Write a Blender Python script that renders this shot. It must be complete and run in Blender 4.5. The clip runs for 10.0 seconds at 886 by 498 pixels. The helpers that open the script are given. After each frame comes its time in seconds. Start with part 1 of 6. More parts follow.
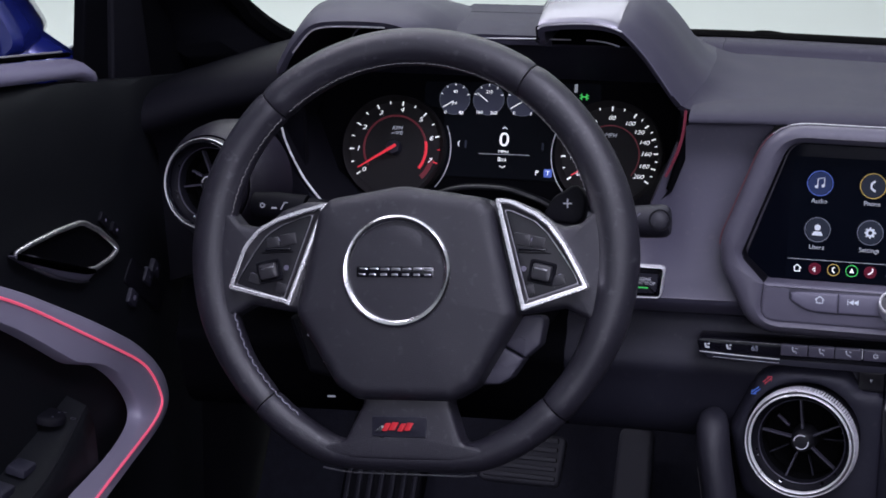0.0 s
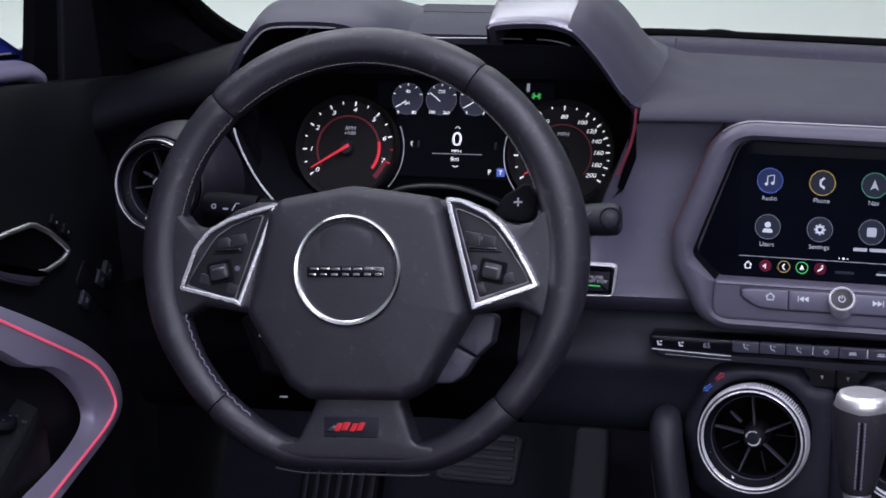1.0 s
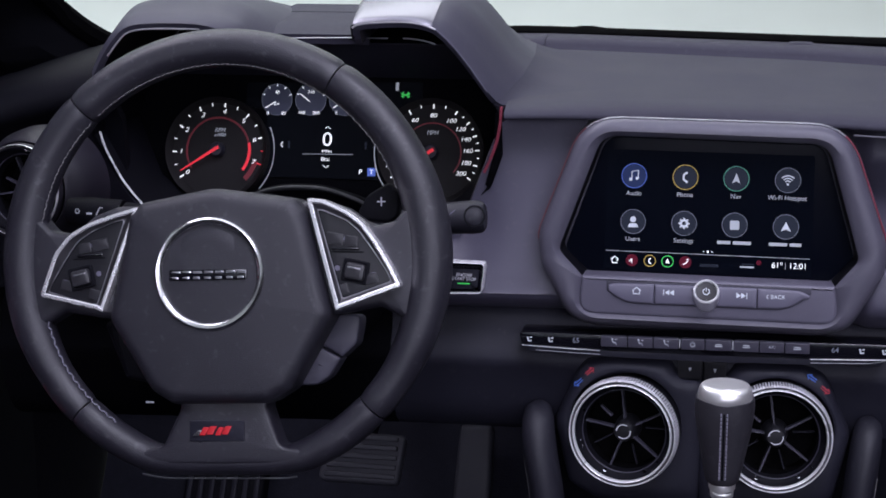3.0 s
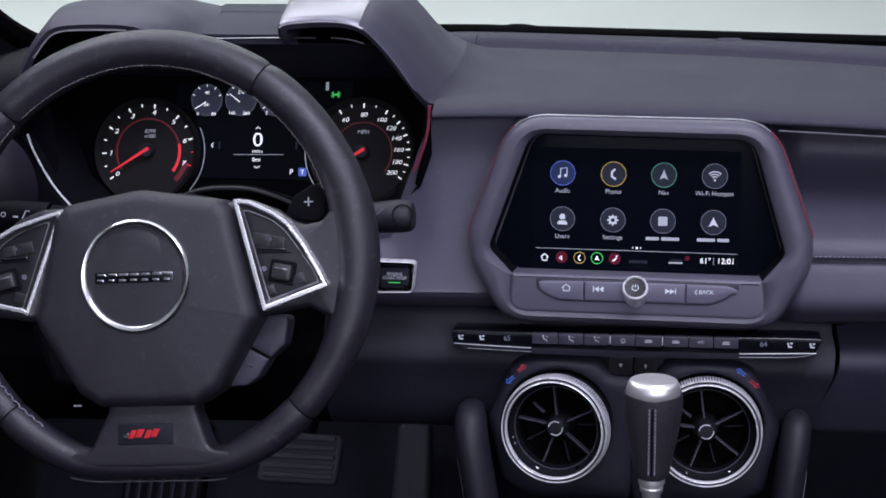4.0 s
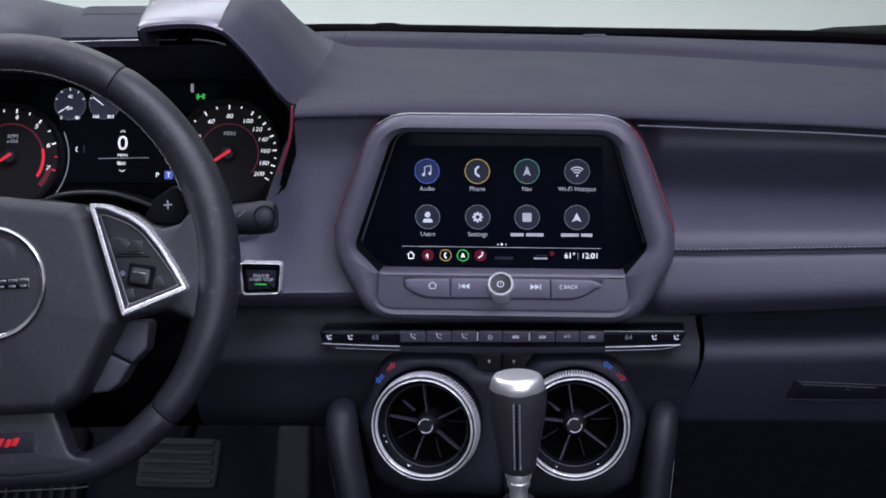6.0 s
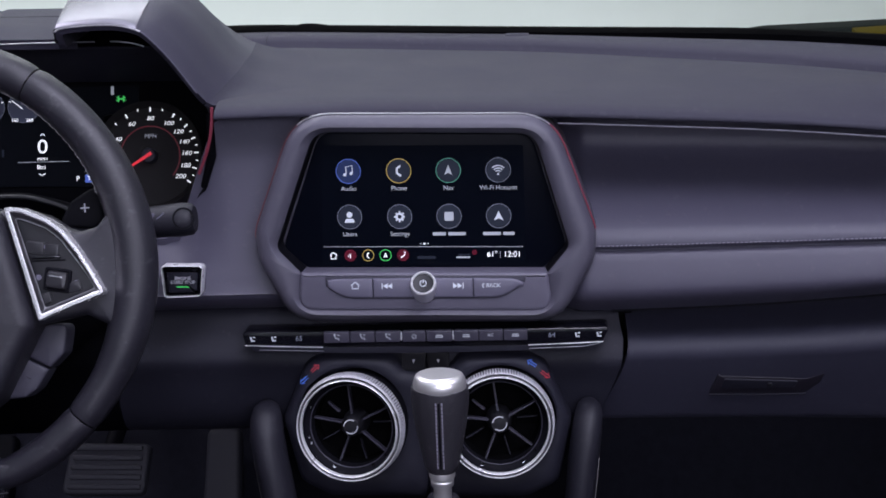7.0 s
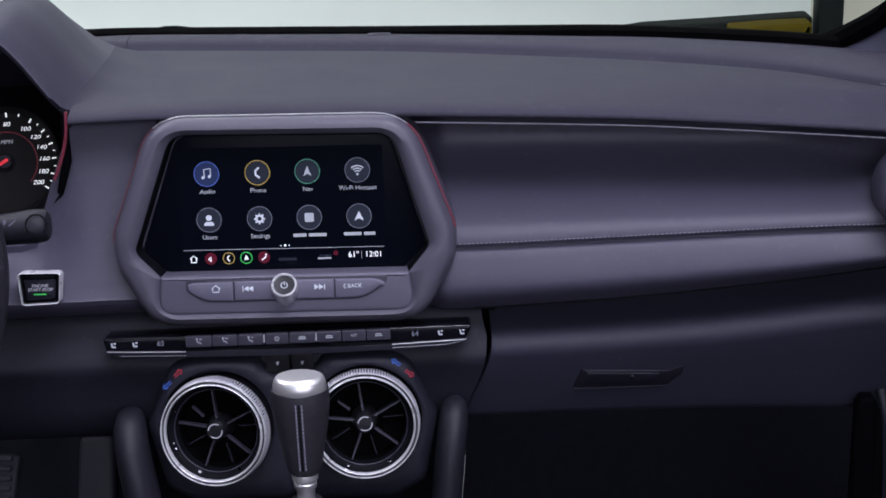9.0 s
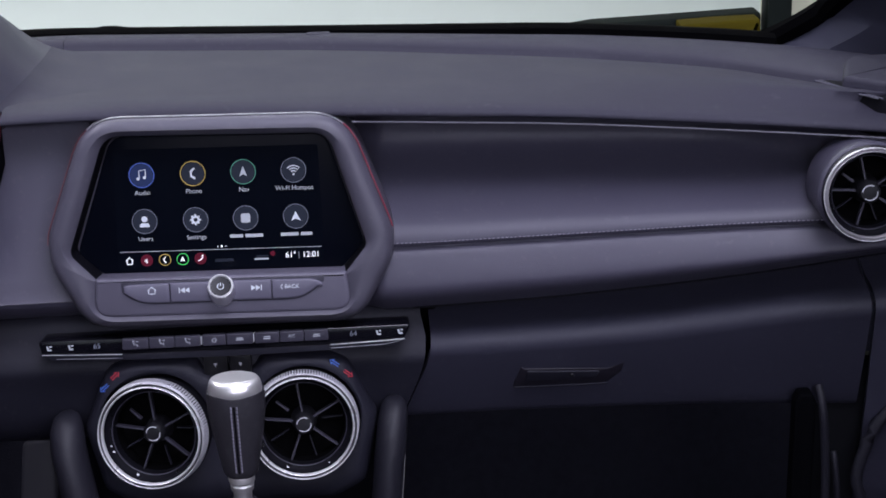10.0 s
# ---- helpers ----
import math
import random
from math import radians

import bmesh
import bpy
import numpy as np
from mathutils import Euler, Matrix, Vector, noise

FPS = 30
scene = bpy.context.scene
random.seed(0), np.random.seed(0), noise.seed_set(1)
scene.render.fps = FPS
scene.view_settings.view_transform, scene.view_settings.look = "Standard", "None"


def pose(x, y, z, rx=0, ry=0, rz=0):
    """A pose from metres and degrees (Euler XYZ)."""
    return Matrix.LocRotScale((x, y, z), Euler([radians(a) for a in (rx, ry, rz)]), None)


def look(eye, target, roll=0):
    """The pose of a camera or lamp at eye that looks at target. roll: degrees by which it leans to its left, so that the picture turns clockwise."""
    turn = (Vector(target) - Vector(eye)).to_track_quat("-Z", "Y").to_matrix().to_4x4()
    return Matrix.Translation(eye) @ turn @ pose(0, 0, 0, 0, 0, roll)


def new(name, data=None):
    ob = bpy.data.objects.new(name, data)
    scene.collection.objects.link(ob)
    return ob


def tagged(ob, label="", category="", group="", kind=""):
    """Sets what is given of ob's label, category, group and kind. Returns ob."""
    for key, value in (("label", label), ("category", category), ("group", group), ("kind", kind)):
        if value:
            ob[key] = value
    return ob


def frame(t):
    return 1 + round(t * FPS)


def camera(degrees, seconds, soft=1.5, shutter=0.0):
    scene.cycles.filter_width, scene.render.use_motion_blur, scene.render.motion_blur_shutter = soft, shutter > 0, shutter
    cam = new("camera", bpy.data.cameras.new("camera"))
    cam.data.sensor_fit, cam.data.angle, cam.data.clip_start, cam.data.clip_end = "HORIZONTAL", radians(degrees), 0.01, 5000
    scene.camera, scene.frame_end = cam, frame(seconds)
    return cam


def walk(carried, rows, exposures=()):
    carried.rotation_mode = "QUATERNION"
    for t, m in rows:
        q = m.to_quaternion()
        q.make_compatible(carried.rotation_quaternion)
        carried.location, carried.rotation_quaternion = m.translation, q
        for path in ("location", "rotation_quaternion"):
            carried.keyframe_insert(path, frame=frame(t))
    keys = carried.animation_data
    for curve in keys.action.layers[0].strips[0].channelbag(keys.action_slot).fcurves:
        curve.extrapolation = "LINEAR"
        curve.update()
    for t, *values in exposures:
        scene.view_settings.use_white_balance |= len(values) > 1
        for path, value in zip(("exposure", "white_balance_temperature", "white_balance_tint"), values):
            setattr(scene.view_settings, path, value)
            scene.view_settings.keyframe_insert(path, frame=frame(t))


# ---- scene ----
cam = camera(31.2, 10.0, soft=1.7)
PATH = [
    (0, (-0.022, -0.597, 1.33), (-0.538, 1.222, 0.679), -1.4),
    (0.5, (-0.015, -0.596, 1.329), (-0.514, 1.229, 0.678), -1.4),
    (1, (-0.01, -0.595, 1.328), (-0.485, 1.236, 0.678), -1.4),
    (1.5, (-0.001, -0.593, 1.328), (-0.454, 1.243, 0.677), -1.4),
    (2, (0.006, -0.591, 1.329), (-0.418, 1.251, 0.675), -1.4),
    (2.5, (0.016, -0.588, 1.328), (-0.379, 1.26, 0.674), -1.4),
    (4, (0.047, -0.582, 1.328), (-0.261, 1.281, 0.67), -1.5),
    (4.5, (0.054, -0.581, 1.328), (-0.223, 1.287, 0.669), -1.5),
    (5, (0.062, -0.58, 1.328), (-0.185, 1.292, 0.668), -1.5),
    (5.5, (0.072, -0.579, 1.329), (-0.149, 1.295, 0.666), -1.5),
    (7, (0.102, -0.576, 1.324), (-0.02, 1.307, 0.663), -1.6),
    (7.5, (0.112, -0.575, 1.325), (0.022, 1.309, 0.661), -1.6),
    (8, (0.12, -0.574, 1.324), (0.062, 1.311, 0.66), -1.6),
    (8.5, (0.129, -0.575, 1.324), (0.102, 1.312, 0.659), -1.5),
    (9, (0.138, -0.575, 1.323), (0.139, 1.312, 0.658), -1.6),
    (9.5, (0.15, -0.573, 1.321), (0.174, 1.313, 0.656), -1.6),
    (10, (0.16, -0.572, 1.323), (0.208, 1.312, 0.654), -1.6),
]
walk(cam, [(t, look(eye, target, roll)) for t, eye, target, roll in PATH])

# ---------------------------------------------------------------- light
world = bpy.data.worlds.new("studio")
scene.world = world
world.use_nodes = True
world.node_tree.nodes["Background"].inputs[0].default_value = (0.62, 0.66, 0.72, 1)
world.node_tree.nodes["Background"].inputs[1].default_value = 0.05


def area_lamp(name, eye, target, size_x, size_y, power, colour):
    data = bpy.data.lights.new(name, "AREA")
    data.shape, data.size, data.size_y, data.energy, data.color = "RECTANGLE", size_x, size_y, power, colour
    ob = new(name, data)
    ob.matrix_basis = look(eye, target)
    return ob


# unseen lamps, added over the open-topped car and its nose, along walls, behind it
COOL = (0.80, 0.785, 1.0)
area_lamp("added_overhead_light", (-0.3, 0.7, 3.4), (-0.1, 0.85, 0.9), 1.8, 0.9, 9, COOL)
area_lamp("added_overhead_light", (0.7, -0.5, 3.2), (-0.1, 0.75, 0.8), 2.0, 0.8, 66, COOL)
area_lamp("added_rear_light", (1.6, -4.6, 2.7), (-0.1, 0.75, 0.7), 5.0, 1.2, 128, COOL)
area_lamp("added_overhead_light", (-0.8, 2.6, 3.4), (-0.3, 1.2, 0.9), 3.0, 1.0, 52, (0.92, 0.95, 1.0))
area_lamp("added_overhead_light", (-2.0, 4.4, 3.3), (-2.0, 5.4, 0.6), 6.0, 1.2, 88, (0.95, 1.0, 0.97))
area_lamp("added_overhead_light", (-2.6, 0.9, 3.4), (-3.4, 0.9, 0.0), 0.9, 3.0, 85, (0.86, 0.82, 1.0))

# ---------------------------------------------------------------- materials


def material(name, colour, rough=0.5, metal=0.0, grain=900.0, bump=0.0, vary=0.12, blotch=14.0, emit=0.0, coat=0.0, spec=0.5, cells=False, wear=0.0):
    """A surface with fine relief at 'grain' cells a metre and slow colour and gloss variation at 'blotch' a metre."""
    m = bpy.data.materials.new(name)
    m.use_nodes = True
    nt = m.node_tree
    b = nt.nodes["Principled BSDF"]
    b.inputs["Roughness"].default_value, b.inputs["Metallic"].default_value = rough, metal
    b.inputs["Specular IOR Level"].default_value = spec
    b.inputs["Coat Weight"].default_value = coat
    b.inputs["Coat Roughness"].default_value = 0.08
    co = nt.nodes.new("ShaderNodeTexCoord")
    slow = nt.nodes.new("ShaderNodeTexNoise")
    slow.inputs["Scale"].default_value, slow.inputs["Detail"].default_value = blotch, 5
    nt.links.new(co.outputs["Object"], slow.inputs["Vector"])
    mix = nt.nodes.new("ShaderNodeMix")
    mix.data_type = "RGBA"
    mix.inputs[6].default_value = (*[c * (1 - vary) for c in colour], 1)
    mix.inputs[7].default_value = (*[min(1, c * (1 + vary)) for c in colour], 1)
    nt.links.new(slow.outputs["Fac"], mix.inputs[0])
    out = mix.outputs[2]
    if wear:
        dust = nt.nodes.new("ShaderNodeTexNoise")
        dust.inputs["Scale"].default_value, dust.inputs["Detail"].default_value = 160, 8
        nt.links.new(co.outputs["Object"], dust.inputs["Vector"])
        step = nt.nodes.new("ShaderNodeValToRGB")
        step.color_ramp.elements[0].position, step.color_ramp.elements[1].position = 0.60, 0.74
        nt.links.new(dust.outputs["Fac"], step.inputs[0])
        amount = nt.nodes.new("ShaderNodeMath")
        amount.operation = "MULTIPLY"
        amount.inputs[1].default_value = wear
        nt.links.new(step.outputs[0], amount.inputs[0])
        mix2 = nt.nodes.new("ShaderNodeMix")
        mix2.data_type = "RGBA"
        mix2.inputs[7].default_value = (0.32, 0.31, 0.33, 1)
        nt.links.new(amount.outputs[0], mix2.inputs[0])
        nt.links.new(out, mix2.inputs[6])
        out = mix2.outputs[2]
    nt.links.new(out, b.inputs["Base Color"])
    ramp = nt.nodes.new("ShaderNodeMapRange")
    ramp.inputs[3].default_value, ramp.inputs[4].default_value = rough * 0.86, min(1, rough * 1.14)
    nt.links.new(slow.outputs["Fac"], ramp.inputs[0])
    nt.links.new(ramp.outputs[0], b.inputs["Roughness"])
    if bump:
        fine = nt.nodes.new("ShaderNodeTexVoronoi" if cells else "ShaderNodeTexNoise")
        fine.inputs["Scale"].default_value = grain
        nt.links.new(co.outputs["Object"], fine.inputs["Vector"])
        bp = nt.nodes.new("ShaderNodeBump")
        bp.inputs["Strength"].default_value, bp.inputs["Distance"].default_value = bump, 0.0006
        nt.links.new(fine.outputs[0], bp.inputs["Height"])
        nt.links.new(bp.outputs[0], b.inputs["Normal"])
    if emit:
        b.inputs["Emission Color"].default_value = (*colour, 1)
        b.inputs["Emission Strength"].default_value = emit
    return m


SOFT = material("soft_dash_vinyl", (0.0328, 0.0312, 0.047), 0.60, spec=0.22, grain=1500, bump=0.25, cells=True, vary=0.06, wear=0.05)
# paler copy of the dash vinyl: light on the humps' slopes in its colour
HUMP_LIT = material("hood_vinyl_lit", (0.041, 0.0388, 0.058), 0.50, spec=0.36, grain=1500, bump=0.12, cells=True, vary=0.06, wear=0.03)
# silver that paints the highlight on the humps' vinyl tops
HUMP_SHEEN = material("hood_sheen_colour", (0.24, 0.235, 0.265), 0.26, metal=0.55, grain=1500, bump=0.10, cells=True, vary=0.06, wear=0.03)
FACE = material("dash_face_vinyl", (0.0600, 0.0562, 0.0845), 0.46, grain=1500, bump=0.22, cells=True, vary=0.06, wear=0.06)
HOUSING = material("display_housing_plastic", (0.0800, 0.0755, 0.102), 0.42, grain=1800, bump=0.16, cells=True, vary=0.05, wear=0.05)
# paler copy of the housing plastic: light on the key panel in its colour
HOUSING_LIT = material("display_housing_lit", (0.110, 0.104, 0.140), 0.42, grain=1800, bump=0.16, cells=True, vary=0.05, wear=0.05)
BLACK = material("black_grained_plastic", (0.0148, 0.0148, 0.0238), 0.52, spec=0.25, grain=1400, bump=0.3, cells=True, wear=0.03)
# near black: darkness inside the vents and the gap, put into a colour
VOID = material("vent_darkness", (0.0016, 0.0016, 0.002), 0.9, spec=0.05)
# for black parts, and for parts that carry their shade in the colour
DEEP = material("deep_black_plastic_and_shade", (0.0034, 0.0034, 0.006), 0.65, spec=0.12, grain=1200, bump=0.2, cells=True)
GLOSS = material("gloss_black_plastic", (0.0049, 0.0048, 0.008), 0.12, vary=0.05, coat=0.4)
LEATHER = material("wheel_leather", (0.0174, 0.0165, 0.0236), 0.39, grain=1300, bump=0.26, cells=True, vary=0.12, blotch=26, wear=0.10)
LEATHER_HUB = material("hub_leatherette", (0.0163, 0.0156, 0.0226), 0.45, grain=1500, bump=0.35, cells=True, vary=0.07, wear=0.06)
VENTRIM = material("polished_vent_rim", (0.94, 0.94, 0.96), 0.28, metal=0.45, vary=0.05, blotch=50)
KNURL = material("ridged_silver", (0.74, 0.73, 0.78), 0.36, metal=0.45, vary=0.08, blotch=60)
BEVEL = material("satin_silver_lacquer", (0.50, 0.48, 0.51), 0.34, metal=0.55, vary=0.06, blotch=30, grain=600, bump=0.05)
CHROME = material("satin_chrome", (0.88, 0.87, 0.89), 0.38, metal=1.0, vary=0.06, blotch=60)
RINGMETAL = material("polished_ring_metal", (0.70, 0.69, 0.70), 0.24, metal=1.0, vary=0.05, blotch=60)
TRIMMETAL = material("satin_trim_metal", (0.92, 0.91, 0.93), 0.27, metal=0.75, vary=0.05, blotch=60)
SLOPE = material("shaded_trim_metal", (0.20, 0.195, 0.21), 0.30, metal=0.9, vary=0.08, blotch=60)
BRIGHT = material("bright_chrome", (0.85, 0.85, 0.88), 0.10, metal=1.0, vary=0.04)
ALU = material("brushed_aluminium", (0.50, 0.49, 0.53), 0.34, metal=1.0, grain=500, bump=0.1, vary=0.08, blotch=40)
BUTTON = material("grey_button_plastic", (0.122, 0.116, 0.160), 0.40, grain=1600, bump=0.1, vary=0.06)
SPOKEKEY = material("spoke_key_plastic", (0.024, 0.0235, 0.028), 0.38, spec=0.5, grain=1600, bump=0.15, vary=0.15, blotch=90)
POD = material("button_pod_plastic", (0.0100, 0.0100, 0.0130), 0.42, spec=0.35, grain=1600, bump=0.15, vary=0.08)
SEWN = material("dark_grey_thread", (0.19, 0.185, 0.19), 0.8, vary=0.25, blotch=300)
GLOW = material("faint_red_light", (0.17, 0.025, 0.045), 0.5, vary=0.0, emit=0.17)
BAND_GREY = material("door_band_lacquer", (0.221, 0.204, 0.275), 0.36, vary=0.06, wear=0.04)
L_NAVY = material("lit_navy_disc", (0.016, 0.025, 0.072), 0.5, vary=0.0, emit=0.5, spec=0.1)
CAP = material("satin_shifter_metal", (0.92, 0.90, 0.90), 0.32, metal=0.80, vary=0.08, blotch=60, wear=0.05)
GLOW_FAINT = material("fading_red_light", (0.10, 0.03, 0.04), 0.5, vary=0.0, emit=0.08)
PAD = material("switch_pad_rubber", (0.0377, 0.036, 0.053), 0.5, grain=1500, bump=0.15, vary=0.08)
# near black, for matt parts and for shade put into a part's colour
INKY = material("matt_black_lining_and_shade", (0.0013, 0.0014, 0.0024), 0.8, spec=0.05, grain=1200, bump=0.2, cells=True)
LEDGE = material("door_ledge_vinyl", (0.164, 0.152, 0.22), 0.42, grain=1500, bump=0.2, cells=True, vary=0.08, wear=0.05)
PIPING = material("grey_piping", (0.165, 0.160, 0.195), 0.5, vary=0.06)
PILLAR = material("pillar_trim_vinyl", (0.0328, 0.0336, 0.052), 0.6, spec=0.25, grain=1500, bump=0.2, cells=True, vary=0.08)
KEY = material("climate_key_plastic", (0.0451, 0.0424, 0.062), 0.42, grain=1600, bump=0.1, vary=0.08)
KNEEPAD = material("knee_pad_vinyl", (0.0140, 0.0137, 0.0208), 0.5, spec=0.35, grain=1300, bump=0.3, cells=True, vary=0.1, wear=0.04)
COLLAR = material("vent_collar_plastic", (0.0115, 0.0096, 0.017), 0.5, grain=1500, bump=0.2, cells=True, vary=0.08)
GRIP = material("shifter_leather", (0.0285, 0.0270, 0.0340), 0.45, grain=1100, bump=0.45, cells=True, vary=0.12, blotch=60, wear=0.05)
THREAD = material("grey_thread", (0.25, 0.24, 0.30), 0.8, vary=0.2, blotch=300)
PRINT = material("white_print", (0.55, 0.56, 0.60), 0.5, vary=0.03)
GLOVE = material("glove_box_vinyl", (0.0344, 0.034, 0.054), 0.5, grain=1300, bump=0.3, cells=True, spec=0.35, wear=0.04)
RUBBER = material("pedal_rubber", (0.036, 0.036, 0.048), 0.6, grain=900, bump=0.3)
CARPET = material("black_carpet", (0.015, 0.0155, 0.023), 0.95, spec=0.08, grain=420, bump=1.0, vary=0.35, blotch=90)
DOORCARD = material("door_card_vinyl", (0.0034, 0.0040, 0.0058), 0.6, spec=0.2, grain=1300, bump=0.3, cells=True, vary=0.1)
PAINT = material("blue_car_paint", (0.014, 0.022, 0.17), 0.22, metal=0.25, coat=1.0, vary=0.05)
WALLPAINT = material("pale_wall_paint", (0.74, 0.77, 0.76), 0.8, vary=0.04, blotch=1.2)
FLOORPAINT = material("pale_studio_floor", (0.68, 0.71, 0.70), 0.45, vary=0.06, blotch=1.5)
YELLOW = material("yellow_paint", (0.052, 0.040, 0.0006), 0.7, spec=0.08, vary=0.1, blotch=3)
DARKGREEN = material("dark_green_paint", (0.006, 0.009, 0.0075), 0.7, spec=0.1, vary=0.2, blotch=4)
FRIT = material("black_glass_edge", (0.0009, 0.0009, 0.0012), 0.8, vary=0.05, spec=0.02)
RED = material("red_enamel", (0.55, 0.02, 0.03), 0.3, vary=0.1)
REDP = material("red_print", (0.42, 0.03, 0.05), 0.5, vary=0.05)
BLUEP = material("blue_print", (0.06, 0.15, 0.55), 0.5, vary=0.05)
CLUSTER_GLASS = material("driver_display_glass", (0.002, 0.0026, 0.0045), 0.5, vary=0.0, emit=0.12, spec=0.04)
DIAL = material("dial_face", (0.012, 0.011, 0.012), 0.6, spec=0.15, grain=2500, bump=0.2)
DIALBLUE = material("small_gauge_face", (0.024, 0.028, 0.056), 0.5, vary=0.1, emit=0.16)
L_WHITE = material("lit_white", (0.80, 0.82, 0.86), 0.5, vary=0.0, emit=0.85)
L_DIM = material("lit_dim_white", (0.30, 0.32, 0.37), 0.5, vary=0.0, emit=0.55)
L_ICON = material("lit_icon_grey", (0.018, 0.022, 0.034), 0.5, vary=0.0, emit=0.30, spec=0.1)
L_EDGE = material("lit_icon_edge", (0.11, 0.12, 0.16), 0.5, vary=0.0, emit=0.6, spec=0.1)
L_SOFT = material("lit_soft_white", (0.44, 0.47, 0.54), 0.5, vary=0.0, emit=0.55, spec=0.1)
L_DISC = material("lit_wine_red", (0.085, 0.007, 0.018), 0.5, vary=0.0, emit=0.32, spec=0.1)
L_RED = material("lit_red", (0.60, 0.02, 0.035), 0.5, vary=0.0, emit=0.55)
L_DRED = material("lit_dark_red", (0.13, 0.008, 0.016), 0.5, vary=0.0, emit=0.18)
L_BLUE = material("lit_blue", (0.05, 0.09, 0.36), 0.5, vary=0.0, emit=0.8)
L_AMBER = material("lit_amber", (0.42, 0.29, 0.07), 0.5, vary=0.0, emit=0.45)
L_GREEN = material("lit_green", (0.05, 0.50, 0.10), 0.5, vary=0.0, emit=0.65)
L_TEAL = material("lit_teal", (0.06, 0.22, 0.16), 0.5, vary=0.0, emit=0.5)
L_PINK = material("lit_pink_red", (0.72, 0.09, 0.17), 0.5, vary=0.0, emit=0.65)
SCREEN = material("display_glass", (0.0015, 0.002, 0.0045), 0.25, vary=0.0, emit=0.35, spec=0.03)

LCD = material("lit_display_area", (0.0014, 0.0020, 0.0044), 0.25, vary=0.0, emit=0.5, spec=0.03)

# ---------------------------------------------------------------- building helpers


def stand(origin, tilt, spin=0.0):
    """The pose of a plane that faces the seats and leans back by tilt: local x right, y up along it, z out of it; spin turns it in itself."""
    return Matrix.Translation(origin) @ pose(0, 0, 0, 90 - tilt) @ pose(0, 0, 0, 0, 0, spin)


def thing(name, m, label, category, group="", kind=""):
    ob = new(name)
    ob.empty_display_size = 0.02
    ob.matrix_basis = m
    return tagged(ob, label, category, group, kind)


def link(name, bm, mat, parent=None, label="", smooth=True, world_space=False, sharp=38):
    me = bpy.data.meshes.new(name)
    bmesh.ops.recalc_face_normals(bm, faces=bm.faces)
    bm.to_mesh(me)
    bm.free()
    me.materials.append(mat)
    if smooth:
        me.polygons.foreach_set("use_smooth", [True] * len(me.polygons))
        me.set_sharp_from_angle(angle=radians(sharp))
    ob = new(name, me)
    if parent is not None:
        ob.parent = parent
        if world_space:
            top = parent.matrix_basis.copy()
            if parent.parent is not None:
                top = parent.parent.matrix_basis @ parent.matrix_parent_inverse @ top
            ob.matrix_parent_inverse = top.inverted()
    if label:
        tagged(ob, label)
    return ob


def part(name, bm, mat, parent, label="", smooth=True, sharp=38):
    return link(name, bm, mat, parent, label, smooth, False, sharp)


def wpart(name, bm, mat, parent, label="", smooth=True, sharp=38):
    """A part whose mesh is given in the world's metres."""
    return link(name, bm, mat, parent, label, smooth, True, sharp)


def grid(rows, closed=False, caps=False):
    """A skin over rows of points, all of one length. closed: each row is a ring; caps: close the first and last ring."""
    bm = bmesh.new()
    vs = [[bm.verts.new(p) for p in row] for row in rows]
    n = len(rows[0])
    for a, b in zip(vs, vs[1:]):
        for i in range(n if closed else n - 1):
            j = (i + 1) % n
            bm.faces.new((a[i], a[j], b[j], b[i]))
    if caps:
        bm.faces.new(vs[0][::-1])
        bm.faces.new(vs[-1])
    return bm


def thick(bm, t, seen_from=(0, -0.4, 1.25)):
    """Gives a skin thickness, away from the side that is seen."""
    bmesh.ops.recalc_face_normals(bm, faces=bm.faces)
    bm.normal_update()
    eye = Vector(seen_from)
    if sum(f.normal.dot(eye - f.calc_center_median()) * f.calc_area() for f in bm.faces) < 0:
        bmesh.ops.reverse_faces(bm, faces=bm.faces[:])
        bm.normal_update()
    faces, edges = bm.faces[:], [(e.verts[0], e.verts[1]) for e in bm.edges if e.is_boundary]
    twin = {v: bm.verts.new(v.co - v.normal * t) for v in bm.verts[:]}
    for f in faces:
        bm.faces.new([twin[v] for v in reversed(f.verts)])
    for p, q in edges:
        bm.faces.new((p, q, twin[q], twin[p]))
    return bm


def join(*bms):
    out = bmesh.new()
    for bm in bms:
        me = bpy.data.meshes.new("tmp")
        bm.to_mesh(me)
        bm.free()
        out.from_mesh(me)
        bpy.data.meshes.remove(me)
    return out


def moved(bm, m):
    bm.transform(m)
    return bm


def rounded(points, r, steps=5):
    """A closed outline with its corners rounded; r one radius or one for each corner."""
    n, out = len(points), []
    rs = r if isinstance(r, (list, tuple)) else [r] * n
    for i in range(n):
        p, a, b = Vector(points[i]), Vector(points[i - 1]), Vector(points[(i + 1) % n])
        da, db = (a - p), (b - p)
        half = da.angle(db) / 2
        cut = min(rs[i] / math.tan(half) if half > 0.01 else 0, da.length * 0.48, db.length * 0.48)
        s, e = p + da.normalized() * cut, p + db.normalized() * cut
        for k in range(steps + 1):
            f = k / steps
            out.append(((1 - f) ** 2 * s + 2 * f * (1 - f) * p + f * f * e)[:])
    return out


